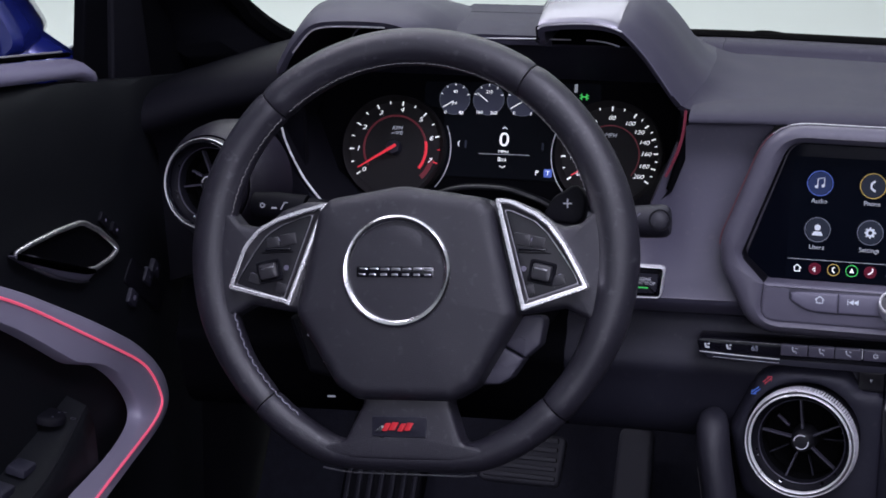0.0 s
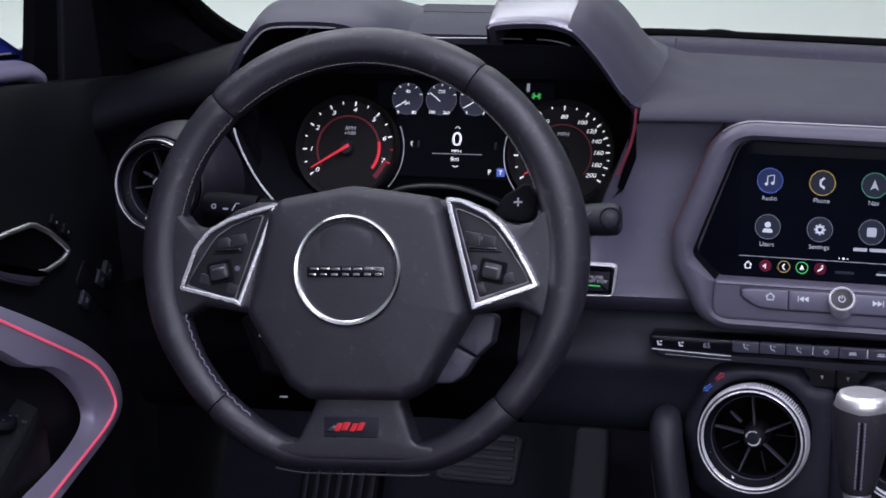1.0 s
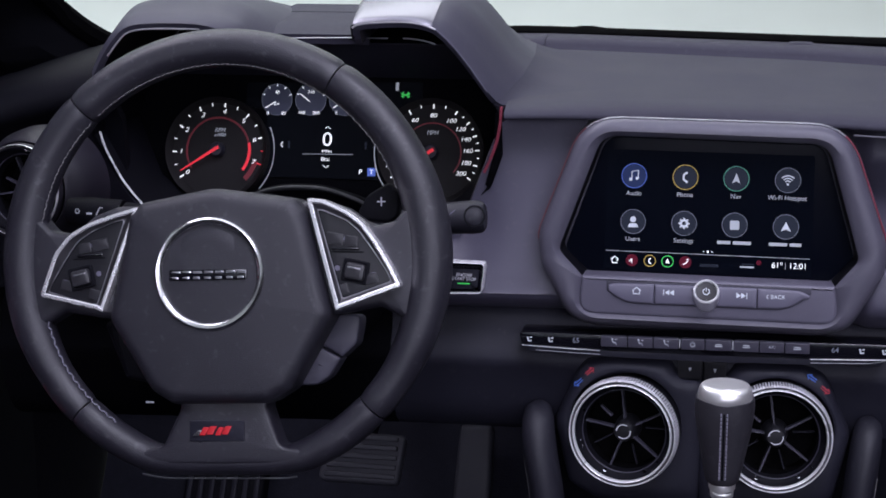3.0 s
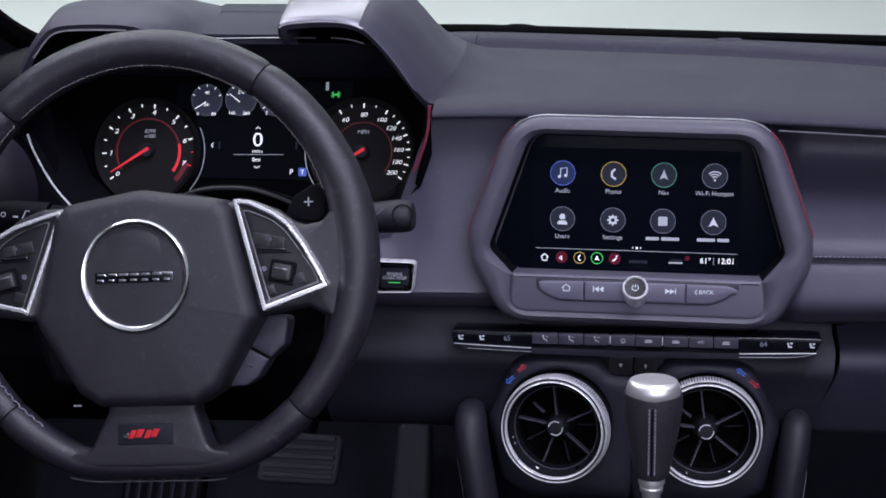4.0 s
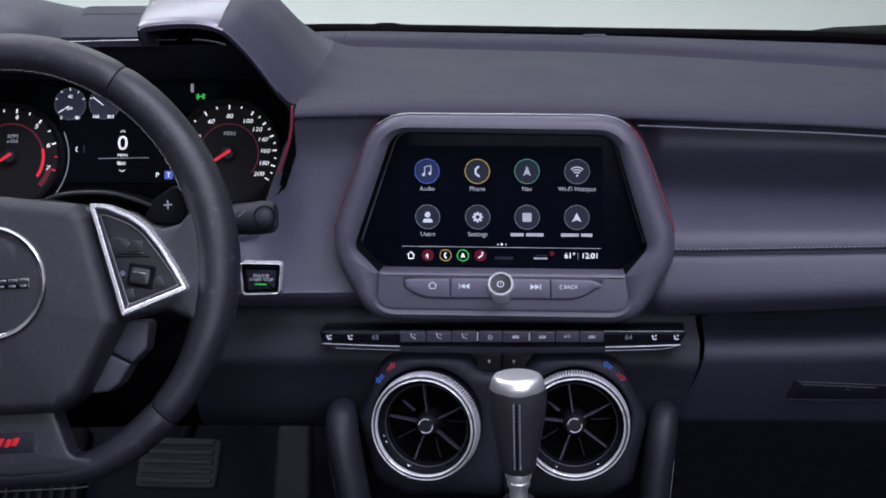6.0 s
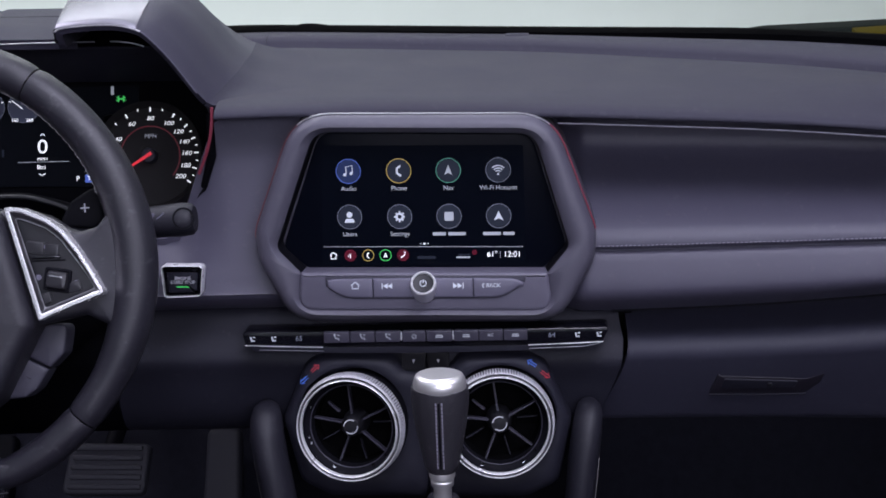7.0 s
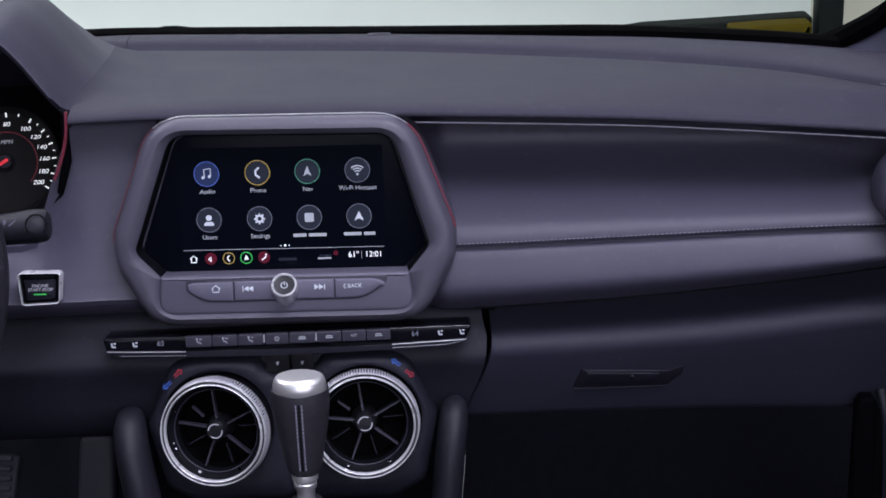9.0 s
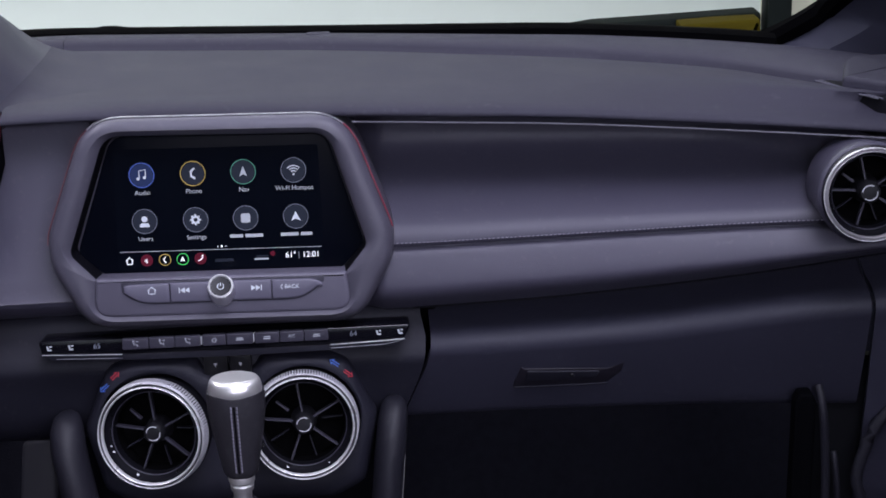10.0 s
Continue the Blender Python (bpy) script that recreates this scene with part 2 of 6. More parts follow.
def inset(poly, d):
    """The outline moved inwards by d."""
    n = len(poly)
    area = sum(poly[i - 1][0] * poly[i][1] - poly[i][0] * poly[i - 1][1] for i in range(n))
    s = 1 if area > 0 else -1
    out = []
    for i in range(n):
        a, p, b = Vector(poly[i - 1]), Vector(poly[i]), Vector(poly[(i + 1) % n])
        t = (p - a).normalized() + (b - p).normalized()
        t = t.normalized() if t.length > 1e-6 else (b - p).normalized()
        out.append((p[0] - s * t[1] * d, p[1] + s * t[0] * d))
    return out


def slab(poly, z0, z1, edge=0.002, crown=0.0, steps=3):
    """A plate with the outline poly from z0 to z1, its front edge rounded by 'edge', its face crowned."""
    rows = [[(x, y, z0) for x, y in poly]]
    for k in range(steps + 1):
        a = k / steps * math.pi / 2
        rows.append([(x, y, z1 - edge + edge * math.sin(a)) for x, y in inset(poly, edge * (1 - math.cos(a)))])
    if crown:
        base = [(x, y) for x, y, _ in rows[-1]]
        cx, cy = sum(p[0] for p in base) / len(base), sum(p[1] for p in base) / len(base)
        for f in (0.86, 0.7, 0.5, 0.25):
            rows.append([(cx + (x - cx) * f, cy + (y - cy) * f, z1 + crown * (1 - f * f)) for x, y in base])
    return grid(rows, True, True)


def band(outer, inner, z0, z1, edge=0.001):
    """A frame between two outlines of one length."""
    i1, o1 = inset(inner, -edge), inset(outer, edge)
    rows = [[(x, y, z0) for x, y in outer], [(x, y, z1 - edge) for x, y in outer], [(x, y, z1) for x, y in o1],
            [(x, y, z1) for x, y in i1], [(x, y, z1 - edge) for x, y in inner], [(x, y, z0) for x, y in inner],
            [(x, y, z0) for x, y in outer]]
    return grid(rows, True)


def circle(r, n=48, cx=0.0, cy=0.0, a0=0.0):
    return [(cx + r * math.cos(a0 + 2 * math.pi * i / n), cy + r * math.sin(a0 + 2 * math.pi * i / n)) for i in range(n)]


def lathe(profile, n=48):
    """Turns a profile of (radius, z) round the z axis."""
    return grid([[(r * math.cos(2 * math.pi * i / n), r * math.sin(2 * math.pi * i / n), z) for i in range(n)] for r, z in profile], True)


def tube(path, r, n=10, closed=False, squash=1.0):
    """A round bar along a path; r one radius or one for each point."""
    pts = [Vector(p) for p in path]
    m = len(pts)
    rs = r if isinstance(r, (list, tuple)) else [r] * m
    rows, side = [], None
    for i, p in enumerate(pts):
        a = pts[i - 1] if (closed or i) else p
        b = pts[(i + 1) % m] if (closed or i < m - 1) else p
        t = (b - a).normalized()
        ref = Vector((0, 0, 1)) if abs(t.z) < 0.9 else Vector((0, 1, 0))
        s = t.cross(ref).normalized()
        if side is not None and s.dot(side) < 0:
            s = -s
        side = s
        u = s.cross(t)
        rows.append([p + (s * math.cos(2 * math.pi * k / n) + u * squash * math.sin(2 * math.pi * k / n)) * rs[i] for k in range(n)])
    if closed:
        rows.append(rows[0])
    return grid(rows, True, not closed)


def brick(x0, x1, y0, y1, z0, z1, edge=0.001):
    return slab(rounded([(x0, y0), (x1, y0), (x1, y1), (x0, y1)], edge, 2), z0, z1, edge, steps=2)


def flat(poly, z):
    bm = bmesh.new()
    bm.faces.new([bm.verts.new((x, y, z)) for x, y in poly])
    return bm


def plate(poly, z, t=0.0004):
    """A thin raised print or lit mark."""
    return grid([[(x, y, z) for x, y in poly], [(x, y, z + t) for x, y in poly]], True, True)


def arc_band(r0, r1, a0, a1, z, n=24, cx=0.0, cy=0.0, t=0.0004):
    a = [radians(a0 + (a1 - a0) * i / n) for i in range(n + 1)]
    rows = []
    for q in a:
        c, s = math.cos(q), math.sin(q)
        rows.append([(cx + r0 * c, cy + r0 * s, z), (cx + r1 * c, cy + r1 * s, z), (cx + r1 * c, cy + r1 * s, z + t), (cx + r0 * c, cy + r0 * s, z + t)])
    return grid(rows, True, True)


def stroke(points, width, z, t=0.0004, closed=False):
    """A line drawn on a plane with a width."""
    pts = [Vector(p) for p in points]
    n = len(pts)
    left, right = [], []
    for i in range(n):
        a = pts[i - 1] if (closed or i) else pts[i]
        b = pts[(i + 1) % n] if (closed or i < n - 1) else pts[i]
        d = (b - a).normalized()
        nrm = Vector((-d[1], d[0])) * width / 2
        left.append(pts[i] + nrm)
        right.append(pts[i] - nrm)
    rows = [[(l[0], l[1], z), (r_[0], r_[1], z), (r_[0], r_[1], z + t), (l[0], l[1], z + t)] for l, r_ in zip(left, right)]
    if closed:
        rows.append(rows[0])
    return grid(rows, True, not closed)


def writing(text, height, x, y, z, slant=0.0, spread=1.0, spin=0.0, depth=0.0002, wide=1.0):
    """Raised letters centred on (x, y)."""
    cu = bpy.data.curves.new("letters", "FONT")
    cu.body, cu.size, cu.align_x, cu.align_y, cu.extrude, cu.shear, cu.space_character = text, height * 1.35, "CENTER", "CENTER", depth, slant, spread
    ob = bpy.data.objects.new("letters", cu)
    scene.collection.objects.link(ob)
    bpy.context.view_layer.update()
    me = bpy.data.meshes.new_from_object(ob.evaluated_get(bpy.context.evaluated_depsgraph_get()))
    bm = bmesh.new()
    bm.from_mesh(me)
    bpy.data.objects.remove(ob)
    bpy.data.curves.remove(cu)
    bpy.data.meshes.remove(me)
    return moved(bm, pose(x, y, z + depth, 0, 0, spin) @ Matrix.Diagonal((wide, 1, 1, 1)))


def lerp(table, x):
    """Straight-line values from a small table of (x, value)."""
    return float(np.interp(x, [a for a, _ in table], [b for _, b in table]))


def smooth_lerp(table, x, w=0.04):
    return sum(lerp(table, x + d * w) for d in (-1, -0.5, 0, 0.5, 1)) / 5


def smooth_path(pts, n=6, rounds=2):
    p = [Vector(q) for q in pts]
    for _ in range(rounds):
        q = [p[0]]
        for a, b in zip(p, p[1:]):
            q += [a * 0.75 + b * 0.25, a * 0.25 + b * 0.75]
        p = q + [p[-1]]
    return p

# ---------------------------------------------------------------- the studio room
def room_plane(name, corners, mat, label, t=0.1):
    bm = bmesh.new()
    f = bm.faces.new([bm.verts.new(c) for c in corners])
    bm.normal_update()
    r = bmesh.ops.extrude_face_region(bm, geom=[f])
    for v in r["geom"]:
        if isinstance(v, bmesh.types.BMVert):
            v.co -= f.normal * t
    return tagged(link(name, bm, mat, None, label, smooth=False), label, "", "", "structure")


room_plane("floor", [(-7, -6, 0), (7, -6, 0), (7, 7, 0), (-7, 7, 0)], FLOORPAINT, "pale grey painted studio floor")
room_plane("wall_north", [(-7, 7, 0), (7, 7, 0), (7, 7, 3.6), (-7, 7, 3.6)], WALLPAINT, "plain pale studio wall ahead of the car")
room_plane("wall_south", [(7, -6, 0), (-7, -6, 0), (-7, -6, 3.6), (7, -6, 3.6)], WALLPAINT, "plain pale studio wall behind the car")
room_plane("wall_west", [(-7, -6, 0), (-7, 7, 0), (-7, 7, 3.6), (-7, -6, 3.6)], WALLPAINT, "plain pale studio wall beside the car")
room_plane("wall_east", [(7, 7, 0), (7, -6, 0), (7, -6, 3.6), (7, 7, 3.6)], WALLPAINT, "plain pale studio wall beside the car")
room_plane("ceiling", [(-7, 7, 3.6), (7, 7, 3.6), (7, -6, 3.6), (-7, -6, 3.6)], WALLPAINT, "plain pale studio ceiling")

# ---------------------------------------------------------------- car tub: floor, firewall
tub = thing("cabin_floor", pose(0, 0.6, 0.36), "black carpeted car floor and firewall", "car floor", kind="structure")
prof = [(-0.75, 0.36), (0.95, 0.36), (1.06, 0.40), (1.16, 0.52), (1.20, 0.66), (1.20, 0.93)]
wpart("carpet", thick(grid([[(x, y, z) for y, z in prof] for x in np.linspace(-0.74, 0.74, 9)]), 0.03), CARPET, tub)
for sx in (-1, 1):
    wpart("side_wall", thick(grid([[(sx * 0.745, y, z) for y in np.linspace(-0.75, 1.2, 6)] for z in (0.30, 0.5, 0.7, 0.88)]), 0.03), DEEP, tub)
wpart("rear_wall", thick(grid([[(x, -0.77, z) for x in (-0.74, 0, 0.74)] for z in (0.33, 0.6, 0.9)]), 0.03), DEEP, tub)

# ---------------------------------------------------------------- dashboard
LIP_Y = [(-0.7, 0.66), (-0.58, 0.69), (-0.45, 0.715), (-0.3, 0.733), (-0.1, 0.745), (0.1, 0.745), (0.3, 0.733), (0.45, 0.715), (0.58, 0.69), (0.7, 0.66)]
LIP_Z = [(-0.7, 0.96), (-0.2, 0.990), (0, 0.992), (0.118, 0.9878), (0.3, 0.983), (0.45, 0.976), (0.58, 0.971), (0.7, 0.965)]
BOT_Z = [(-0.7, 0.802), (0.135, 0.802), (0.3, 0.813), (0.45, 0.833), (0.58, 0.860), (0.7, 0.885)]
SEAM_Z = [(-0.7, 0.87), (0.148, 0.871), (0.3, 0.878), (0.516, 0.893), (0.7, 0.905)]
GROOVE_Y = [(-0.6, 0.80), (-0.4, 0.95), (-0.18, 1.015), (0.1, 0.977), (0.32, 0.911), (0.42, 0.866), (0.467, 0.8375), (0.509, 0.798), (0.534, 0.757), (0.65, 0.70)]
GLASS_Y = [(-0.7, 0.86), (-0.5, 0.99), (-0.22, 1.07), (0.1, 1.035), (0.33, 1.012), (0.44, 0.975), (0.526, 0.935), (0.62, 0.86), (0.7, 0.80)]

dash = thing("dashboard", pose(0, 0.80, 0.62), "dark grey grained vinyl dashboard with stitched seam", "dashboard")


def top_profile(x):
    yl, zl = smooth_lerp(LIP_Y, x), smooth_lerp(LIP_Z, x)
    yg, yw = max(smooth_lerp(GROOVE_Y, x), yl + 0.03), smooth_lerp(GLASS_Y, x)
    yw = max(yw, yg + 0.05)
    z = 0.986
    m = (yl + yg) / 2
    return [(x, yl + 0.018, zl - 0.0102), (x, yl + 0.004, zl - 0.0096), (x, yl - 0.0014, zl - 0.0086), (x, yl - 0.0024, zl - 0.0064), (x, yl - 0.0004, zl - 0.0036), (x, yl + 0.0045, zl - 0.0010), (x, yl + 0.013, zl + 0.0012),
            (x, yl + 0.030, zl * 0.6 + z * 0.4 + 0.0035), (x, (yl + m) / 2 + 0.012, z + 0.0042), (x, m, z + 0.005), (x, yg - 0.014, z + 0.003), (x, yg - 0.004, z), (x, yg + 0.004, z - 0.007), (x, yg + 0.010, z - 0.008),
            (x, yg + 0.014, z + 0.002), (x, yg + 0.019, z + 0.0065), (x, (yg + yw) / 2 + 0.015, z + 0.008), (x, yw - 0.004, z + 0.002), (x, yw + 0.02, z - 0.004), (x, yw + 0.10, z - 0.02)]


wpart("top_pad", thick(grid([top_profile(x) for x in np.linspace(-0.178, 0.600, 96)]), 0.004), SOFT, dash, "grained grey upper dash pad with a shadow groove", sharp=80)
wpart("rear_ridge", thick(grid([top_profile(x)[11:] for x in np.linspace(-0.245, -0.1785, 10)]), 0.010), SOFT, dash, sharp=80)
wpart("rear_pad", thick(grid([[(x, y, z) for y, z in ((0.975, 0.97), (0.985, 0.985), (smooth_lerp(GLASS_Y, x) - 0.004 + 0.02, 0.988), (smooth_lerp(GLASS_Y, x) + 0.12, 0.966))] for x in np.linspace(-0.62, -0.18, 24)]), 0.012), SOFT, dash)


def face_profile(x):
    yl, zl = smooth_lerp(LIP_Y, x), smooth_lerp(LIP_Z, x) - 0.017
    zb, zs = smooth_lerp(BOT_Z, x), smooth_lerp(SEAM_Z, x)
    yb, ys = yl - 0.020, yl - 0.007
    zb, zs = zb - 0.001, zs - 0.011
    pts = [(yl + 0.016, zl + 0.004), (yl + 0.03, zl + 0.002)]
    z0, z1 = zl - 0.008, zs + 0.006
    deep = smooth_lerp([(0.47, 0.088), (0.55, 0.022)], x)
    for k in range(15):
        f = k / 14
        s_ = max(0.0, (f - 0.24) / 0.76)
        u_ = max(0.0, s_ - 0.80)
        s_ = (s_ * s_ / 0.6 if s_ < 0.3 else s_ - 0.15 - u_ * u_ / 0.4) / 0.75
        pts.append((yl + deep + (ys - yl - deep) * s_, z0 + (z1 - z0) * f))
    pts += [(ys - 0.0004, zs + 0.0035), (ys + 0.001, zs + 0.0022), (ys + 0.005, zs + 0.0014), (ys + 0.005, zs - 0.0012), (ys + 0.001, zs - 0.0022), (ys - 0.0008, zs - 0.004)]
    for k in range(8):
        f = (k + 1) / 9
        pts.append((ys - 0.001 - 0.0115 * math.sin(min(1.0, f * 1.3) * math.pi / 2) + 0.011 * max(0.0, (f - 0.62) / 0.38) ** 1.6, zs - 0.004 + (zb + 0.006 - zs + 0.004) * f))
    yb += 0.0165
    pts += [(yb - 0.0012, zb + 0.0045), (yb + 0.0005, zb + 0.002), (yb + 0.005, zb - 0.001), (yb + 0.014, zb - 0.003), (yb + 0.05, zb - 0.004)]
    if x < -0.19:
        pts = [(y, min(z, 0.862)) for y, z in pts]
    tuck = 0.016 * max(0.0, 1 - (x - 0.118) / 0.022)
    return [(x, y + tuck, z) for y, z in pts]


wpart("passenger_panel", thick(grid([face_profile(x) for x in np.linspace(0.118, 0.600, 90)]), 0.01), FACE, dash, "padded grey panel with a stitched seam", sharp=80)
wpart("piping", tube([(x, smooth_lerp(LIP_Y, x) + 0.0015, smooth_lerp(LIP_Z, x) - 0.0142) for x in np.linspace(0.118, 0.575, 60)], 0.0008, 8), PIPING, dash, "thin grey piping under the pad's lip")


def plain_face(x):
    p = face_profile(x)
    yl = smooth_lerp(LIP_Y, x)
    zt = lerp([(-0.225, 0.862), (-0.182, 0.975)], x)
    g = zt - 0.845
    rows = [(yl + 0.024, zt + 0.004), (yl + 0.0245, zt - g * 0.12), (yl + 0.021, zt - g * 0.36), (yl + 0.006, zt - g * 0.75), (yl - 0.003, 0.845), (yl - 0.008, 0.836), (yl - 0.010, 0.826), (yl - 0.012, 0.8240), (yl - 0.009, 0.8225), (yl - 0.009, 0.8200), (yl - 0.007, 0.8170), (yl - 0.001, 0.810), (yl + 0.009, 0.803), (yl + 0.022, 0.798), (yl + 0.05, 0.796)]
    return [(x, y, z) for y, z in rows]


wpart("centre_panel", thick(grid([plain_face(x) for x in np.linspace(-0.300, -0.108, 16)]), 0.01), FACE, dash, "plain grey panel beside the display")
# same face as centre_panel; shade under the instruments is put into its colour
wpart("column_panel", thick(grid([plain_face(x) for x in np.linspace(-0.56, -0.302, 12)]), 0.01), DEEP, dash, "panel under the instruments with shade in its colour")

wpart("piping", tube([(x, smooth_lerp(LIP_Y, x) - 0.0075, smooth_lerp(BOT_Z, x) + 0.0012) for x in np.linspace(0.165, 0.590, 60)], 0.0009, 8), DEEP, dash, "thin black joint along the panel's foot")

# stitches along the padded panel's seam
bm = bmesh.new()
for x in np.arange(0.15, 0.515, 0.0038):
    yl, zs = smooth_lerp(LIP_Y, x), smooth_lerp(SEAM_Z, x)
    bm = join(bm, moved(brick(-0.0012, 0.0012, -0.0004, 0.0004, 0, 0.0008, 0.0003), Matrix.Translation((x, yl - 0.0088, zs - 0.0055)) @ pose(0, 0, 0, 90, -2)))
wpart("stitching", bm, THREAD, dash, "pale grey seam stitches")


# lower dash: black band, glove box and knee panel
FASCIA_X = [(0.60, 0.128), (0.66, 0.140), (0.700, 0.1545), (0.715, 0.1600), (0.735, 0.1682), (0.748, 0.1725), (0.760, 0.1748), (0.774, 0.1758), (0.79, 0.1722), (0.81, 0.170)]


def fascia_profile(x):
    """Section of the lower dash: a shelf under the display, a soft crease, then the face running down and away."""
    y = smooth_lerp([(-0.66, 0.705), (-0.28, 0.735), (-0.18, 0.738), (0.18, 0.738)], x)
    return [(y + d, z) for d, z in ((0.030, 0.806), (0.018, 0.800), (0.012, 0.792), (0.010, 0.782), (0.006, 0.774), (0.000, 0.767), (-0.0042, 0.761), (-0.0052, 0.756), (-0.0045, 0.750), (-0.002, 0.742), (0.000, 0.730), (0.003, 0.712), (0.007, 0.698), (0.014, 0.686), (0.026, 0.676), (0.044, 0.670), (0.07, 0.668))]


def fascia_rows(x0, x1, n, fit_right=False):
    rows = []
    for x in np.linspace(x0, x1, n):
        row = []
        for y, z in fascia_profile(x):
            f = (x - x0) / (x1 - x0)
            row.append((x0 + (lerp(FASCIA_X, z) - x0) * f if fit_right else x, y, z))
        rows.append(row)
    return rows


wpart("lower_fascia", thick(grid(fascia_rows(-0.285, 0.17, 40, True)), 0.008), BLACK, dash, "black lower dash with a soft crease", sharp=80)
# darker half of the lower dash: shade behind the wheel is in its colour
wpart("column_knee_panel", thick(grid(fascia_rows(-0.66, -0.2855, 20)), 0.006), INKY, dash, "knee panel with shade in its near-black colour", sharp=80)
wpart("lower_closing_panel", moved(slab([(-0.15, 0.58), (0.150, 0.58), (0.150, 0.70), (-0.15, 0.70)], -0.775, -0.760, 0.002), Matrix(((1, 0, 0, 0), (0, 0, -1, 0), (0, 1, 0, 0), (0, 0, 0, 1)))), DEEP, dash)


CREASE_Z = [(0.17, 0.7650), (0.22, 0.7677), (0.30, 0.7717), (0.40, 0.7818), (0.50, 0.7995), (0.57, 0.8092), (0.68, 0.826)]


def lid_rows(x0, x1, n, foot, fit_left=False):
    """The glove box lid: a shadow gap under the pad, a lit crease, then a face that leans away to its foot."""
    rows = []
    for x in np.linspace(x0, x1, n):
        yl, zc, zb = smooth_lerp(LIP_Y, x), smooth_lerp(CREASE_Z, x), smooth_lerp(BOT_Z, x)
        y0 = yl + 0.004
        ring = [(y0 + 0.075, zb + 0.004), (y0 + 0.062, zb * 0.5 + zc * 0.5), (y0 + 0.040, zc + 0.013), (y0 + 0.020, zc + 0.0100), (y0 + 0.009, zc + 0.006), (y0 + 0.002, zc), (y0 - 0.001, zc - 0.007), (y0 + 0.001, zc - 0.014)]
        zf = foot(x)
        for k in range(1, 9):
            f = k / 8
            ring.append((y0 + 0.001 + 0.024 * f ** 1.1, zc - 0.014 + (zf + 0.006 - zc + 0.014) * f))
        ring += [(y0 + 0.028, zf + 0.001), (y0 + 0.036, zf - 0.002), (y0 + 0.09, zf - 0.002)]
        f = (x - x0) / (x1 - x0)
        rows.append([(lerp(FASCIA_X, z) + 0.0050 + (x1 - lerp(FASCIA_X, z) - 0.0050) * f if fit_left else x, y, z) for y, z in ring])
    return rows


glove = wpart("glove_box", thick(grid(lid_rows(0.180, 0.5635, 40, lambda x: 0.6815 + 0.045 * (x - 0.18), True)), 0.010), GLOVE, dash, "closed black glove box lid", sharp=80)
wpart("end_panel", thick(grid(lid_rows(0.567, 0.69, 8, lambda x: 0.60)), 0.010), GLOVE, dash, "dark end panel beside the glove box", sharp=80)
wpart("gap_backing", thick(grid([[(x, 0.790, z) for x in (0.10, 0.16, 0.186)] for z in (0.69, 0.76, 0.806)]), 0.006), VOID, dash)
# latch: a plate with the pull's recess shade in its colour, a slanted end and a small lock
hm = stand((0.3075, 0.7448, 0.7305), -19, 1.0) @ pose(0, 0, 0, 0, -2.6) @ Matrix.Diagonal((1.08, 1.08, 1, 1))
well = part("handle_recess", slab(rounded([(-0.0495, -0.0122), (0.0290, -0.0095), (0.0490, 0.0100), (0.0440, 0.0130), (0.030, 0.0060), (-0.0400, 0.0065), (-0.0425, 0.0090)], [0.001, 0.004, 0.002, 0.002, 0.004, 0.002, 0.002], 4), -0.004, 0.0006, 0.0003), COLLAR, glove, "dark plate with the recess shade in its colour")
lip = part("handle", slab(rounded([(-0.0400, -0.0060), (0.0190, -0.0045), (0.0240, 0.0040), (-0.0375, 0.0050)], 0.002, 3), 0.0004, 0.0018, 0.0008), BLACK, glove)
under = part("handle_lip", tube([(-0.049, -0.0138, 0.0004), (-0.01, -0.0126, 0.0008), (0.030, -0.0110, 0.0004)], 0.0007, 8), BLACK, glove)
lock = part("lock", lathe([(0, 0.0026), (0.0016, 0.0026), (0.0022, 0.0020), (0.0024, 0.0010)], 16), POD, glove)
for ob in (well, lip, under, lock):
    ob.matrix_parent_inverse = Matrix()
    ob.matrix_basis = hm

# passenger corner: a dark wedge beside the pad with a slim defroster slot, and the ledge that closes it
wpart("corner_wedge", slab(rounded([(0.528, 0.778), (0.541, 0.738), (0.561, 0.711), (0.69, 0.665), (0.69, 0.70), (0.60, 0.75), (0.55, 0.79)], 0.004, 3), 0.955, 0.9875, 0.002), DEEP, dash, "dark corner beside the pad")
slot_line = smooth_path([(0.525, 0.776, 0.9885), (0.532, 0.758, 0.9885), (0.541, 0.735, 0.9885), (0.560, 0.707, 0.9880)])
for d, mt in ((0.0, FACE), (0.0036, FACE), (0.0018, DEEP)):
    wpart("defroster_slot", tube([(p[0] + d, p[1], p[2] + (0.0 if mt is FACE else -0.0004)) for p in slot_line], 0.0008, 6), mt, dash, "small side defroster slot")
bm = bmesh.new()
for k in range(9):
    p = slot_line[2 + k]
    bm = join(bm, moved(brick(-0.0014, 0.0014, -0.0005, 0.0005, 0, 0.0010, 0.0003), pose(p[0] + 0.0018, p[1], p[2] - 0.0002, 0, 0, 20)))
wpart("slot_ribs", bm, FACE, dash)
wpart("corner_ledge", slab(rounded([(0.541, 0.749), (0.5725, 0.718), (0.69, 0.690), (0.69, 0.835), (0.5740, 0.8285), (0.5585, 0.808)], [0.004, 0.02, 0.002, 0.002, 0.012, 0.010], 5), 0.96, 0.9985, 0.005), SOFT, dash, "grey ledge at the end of the dash")

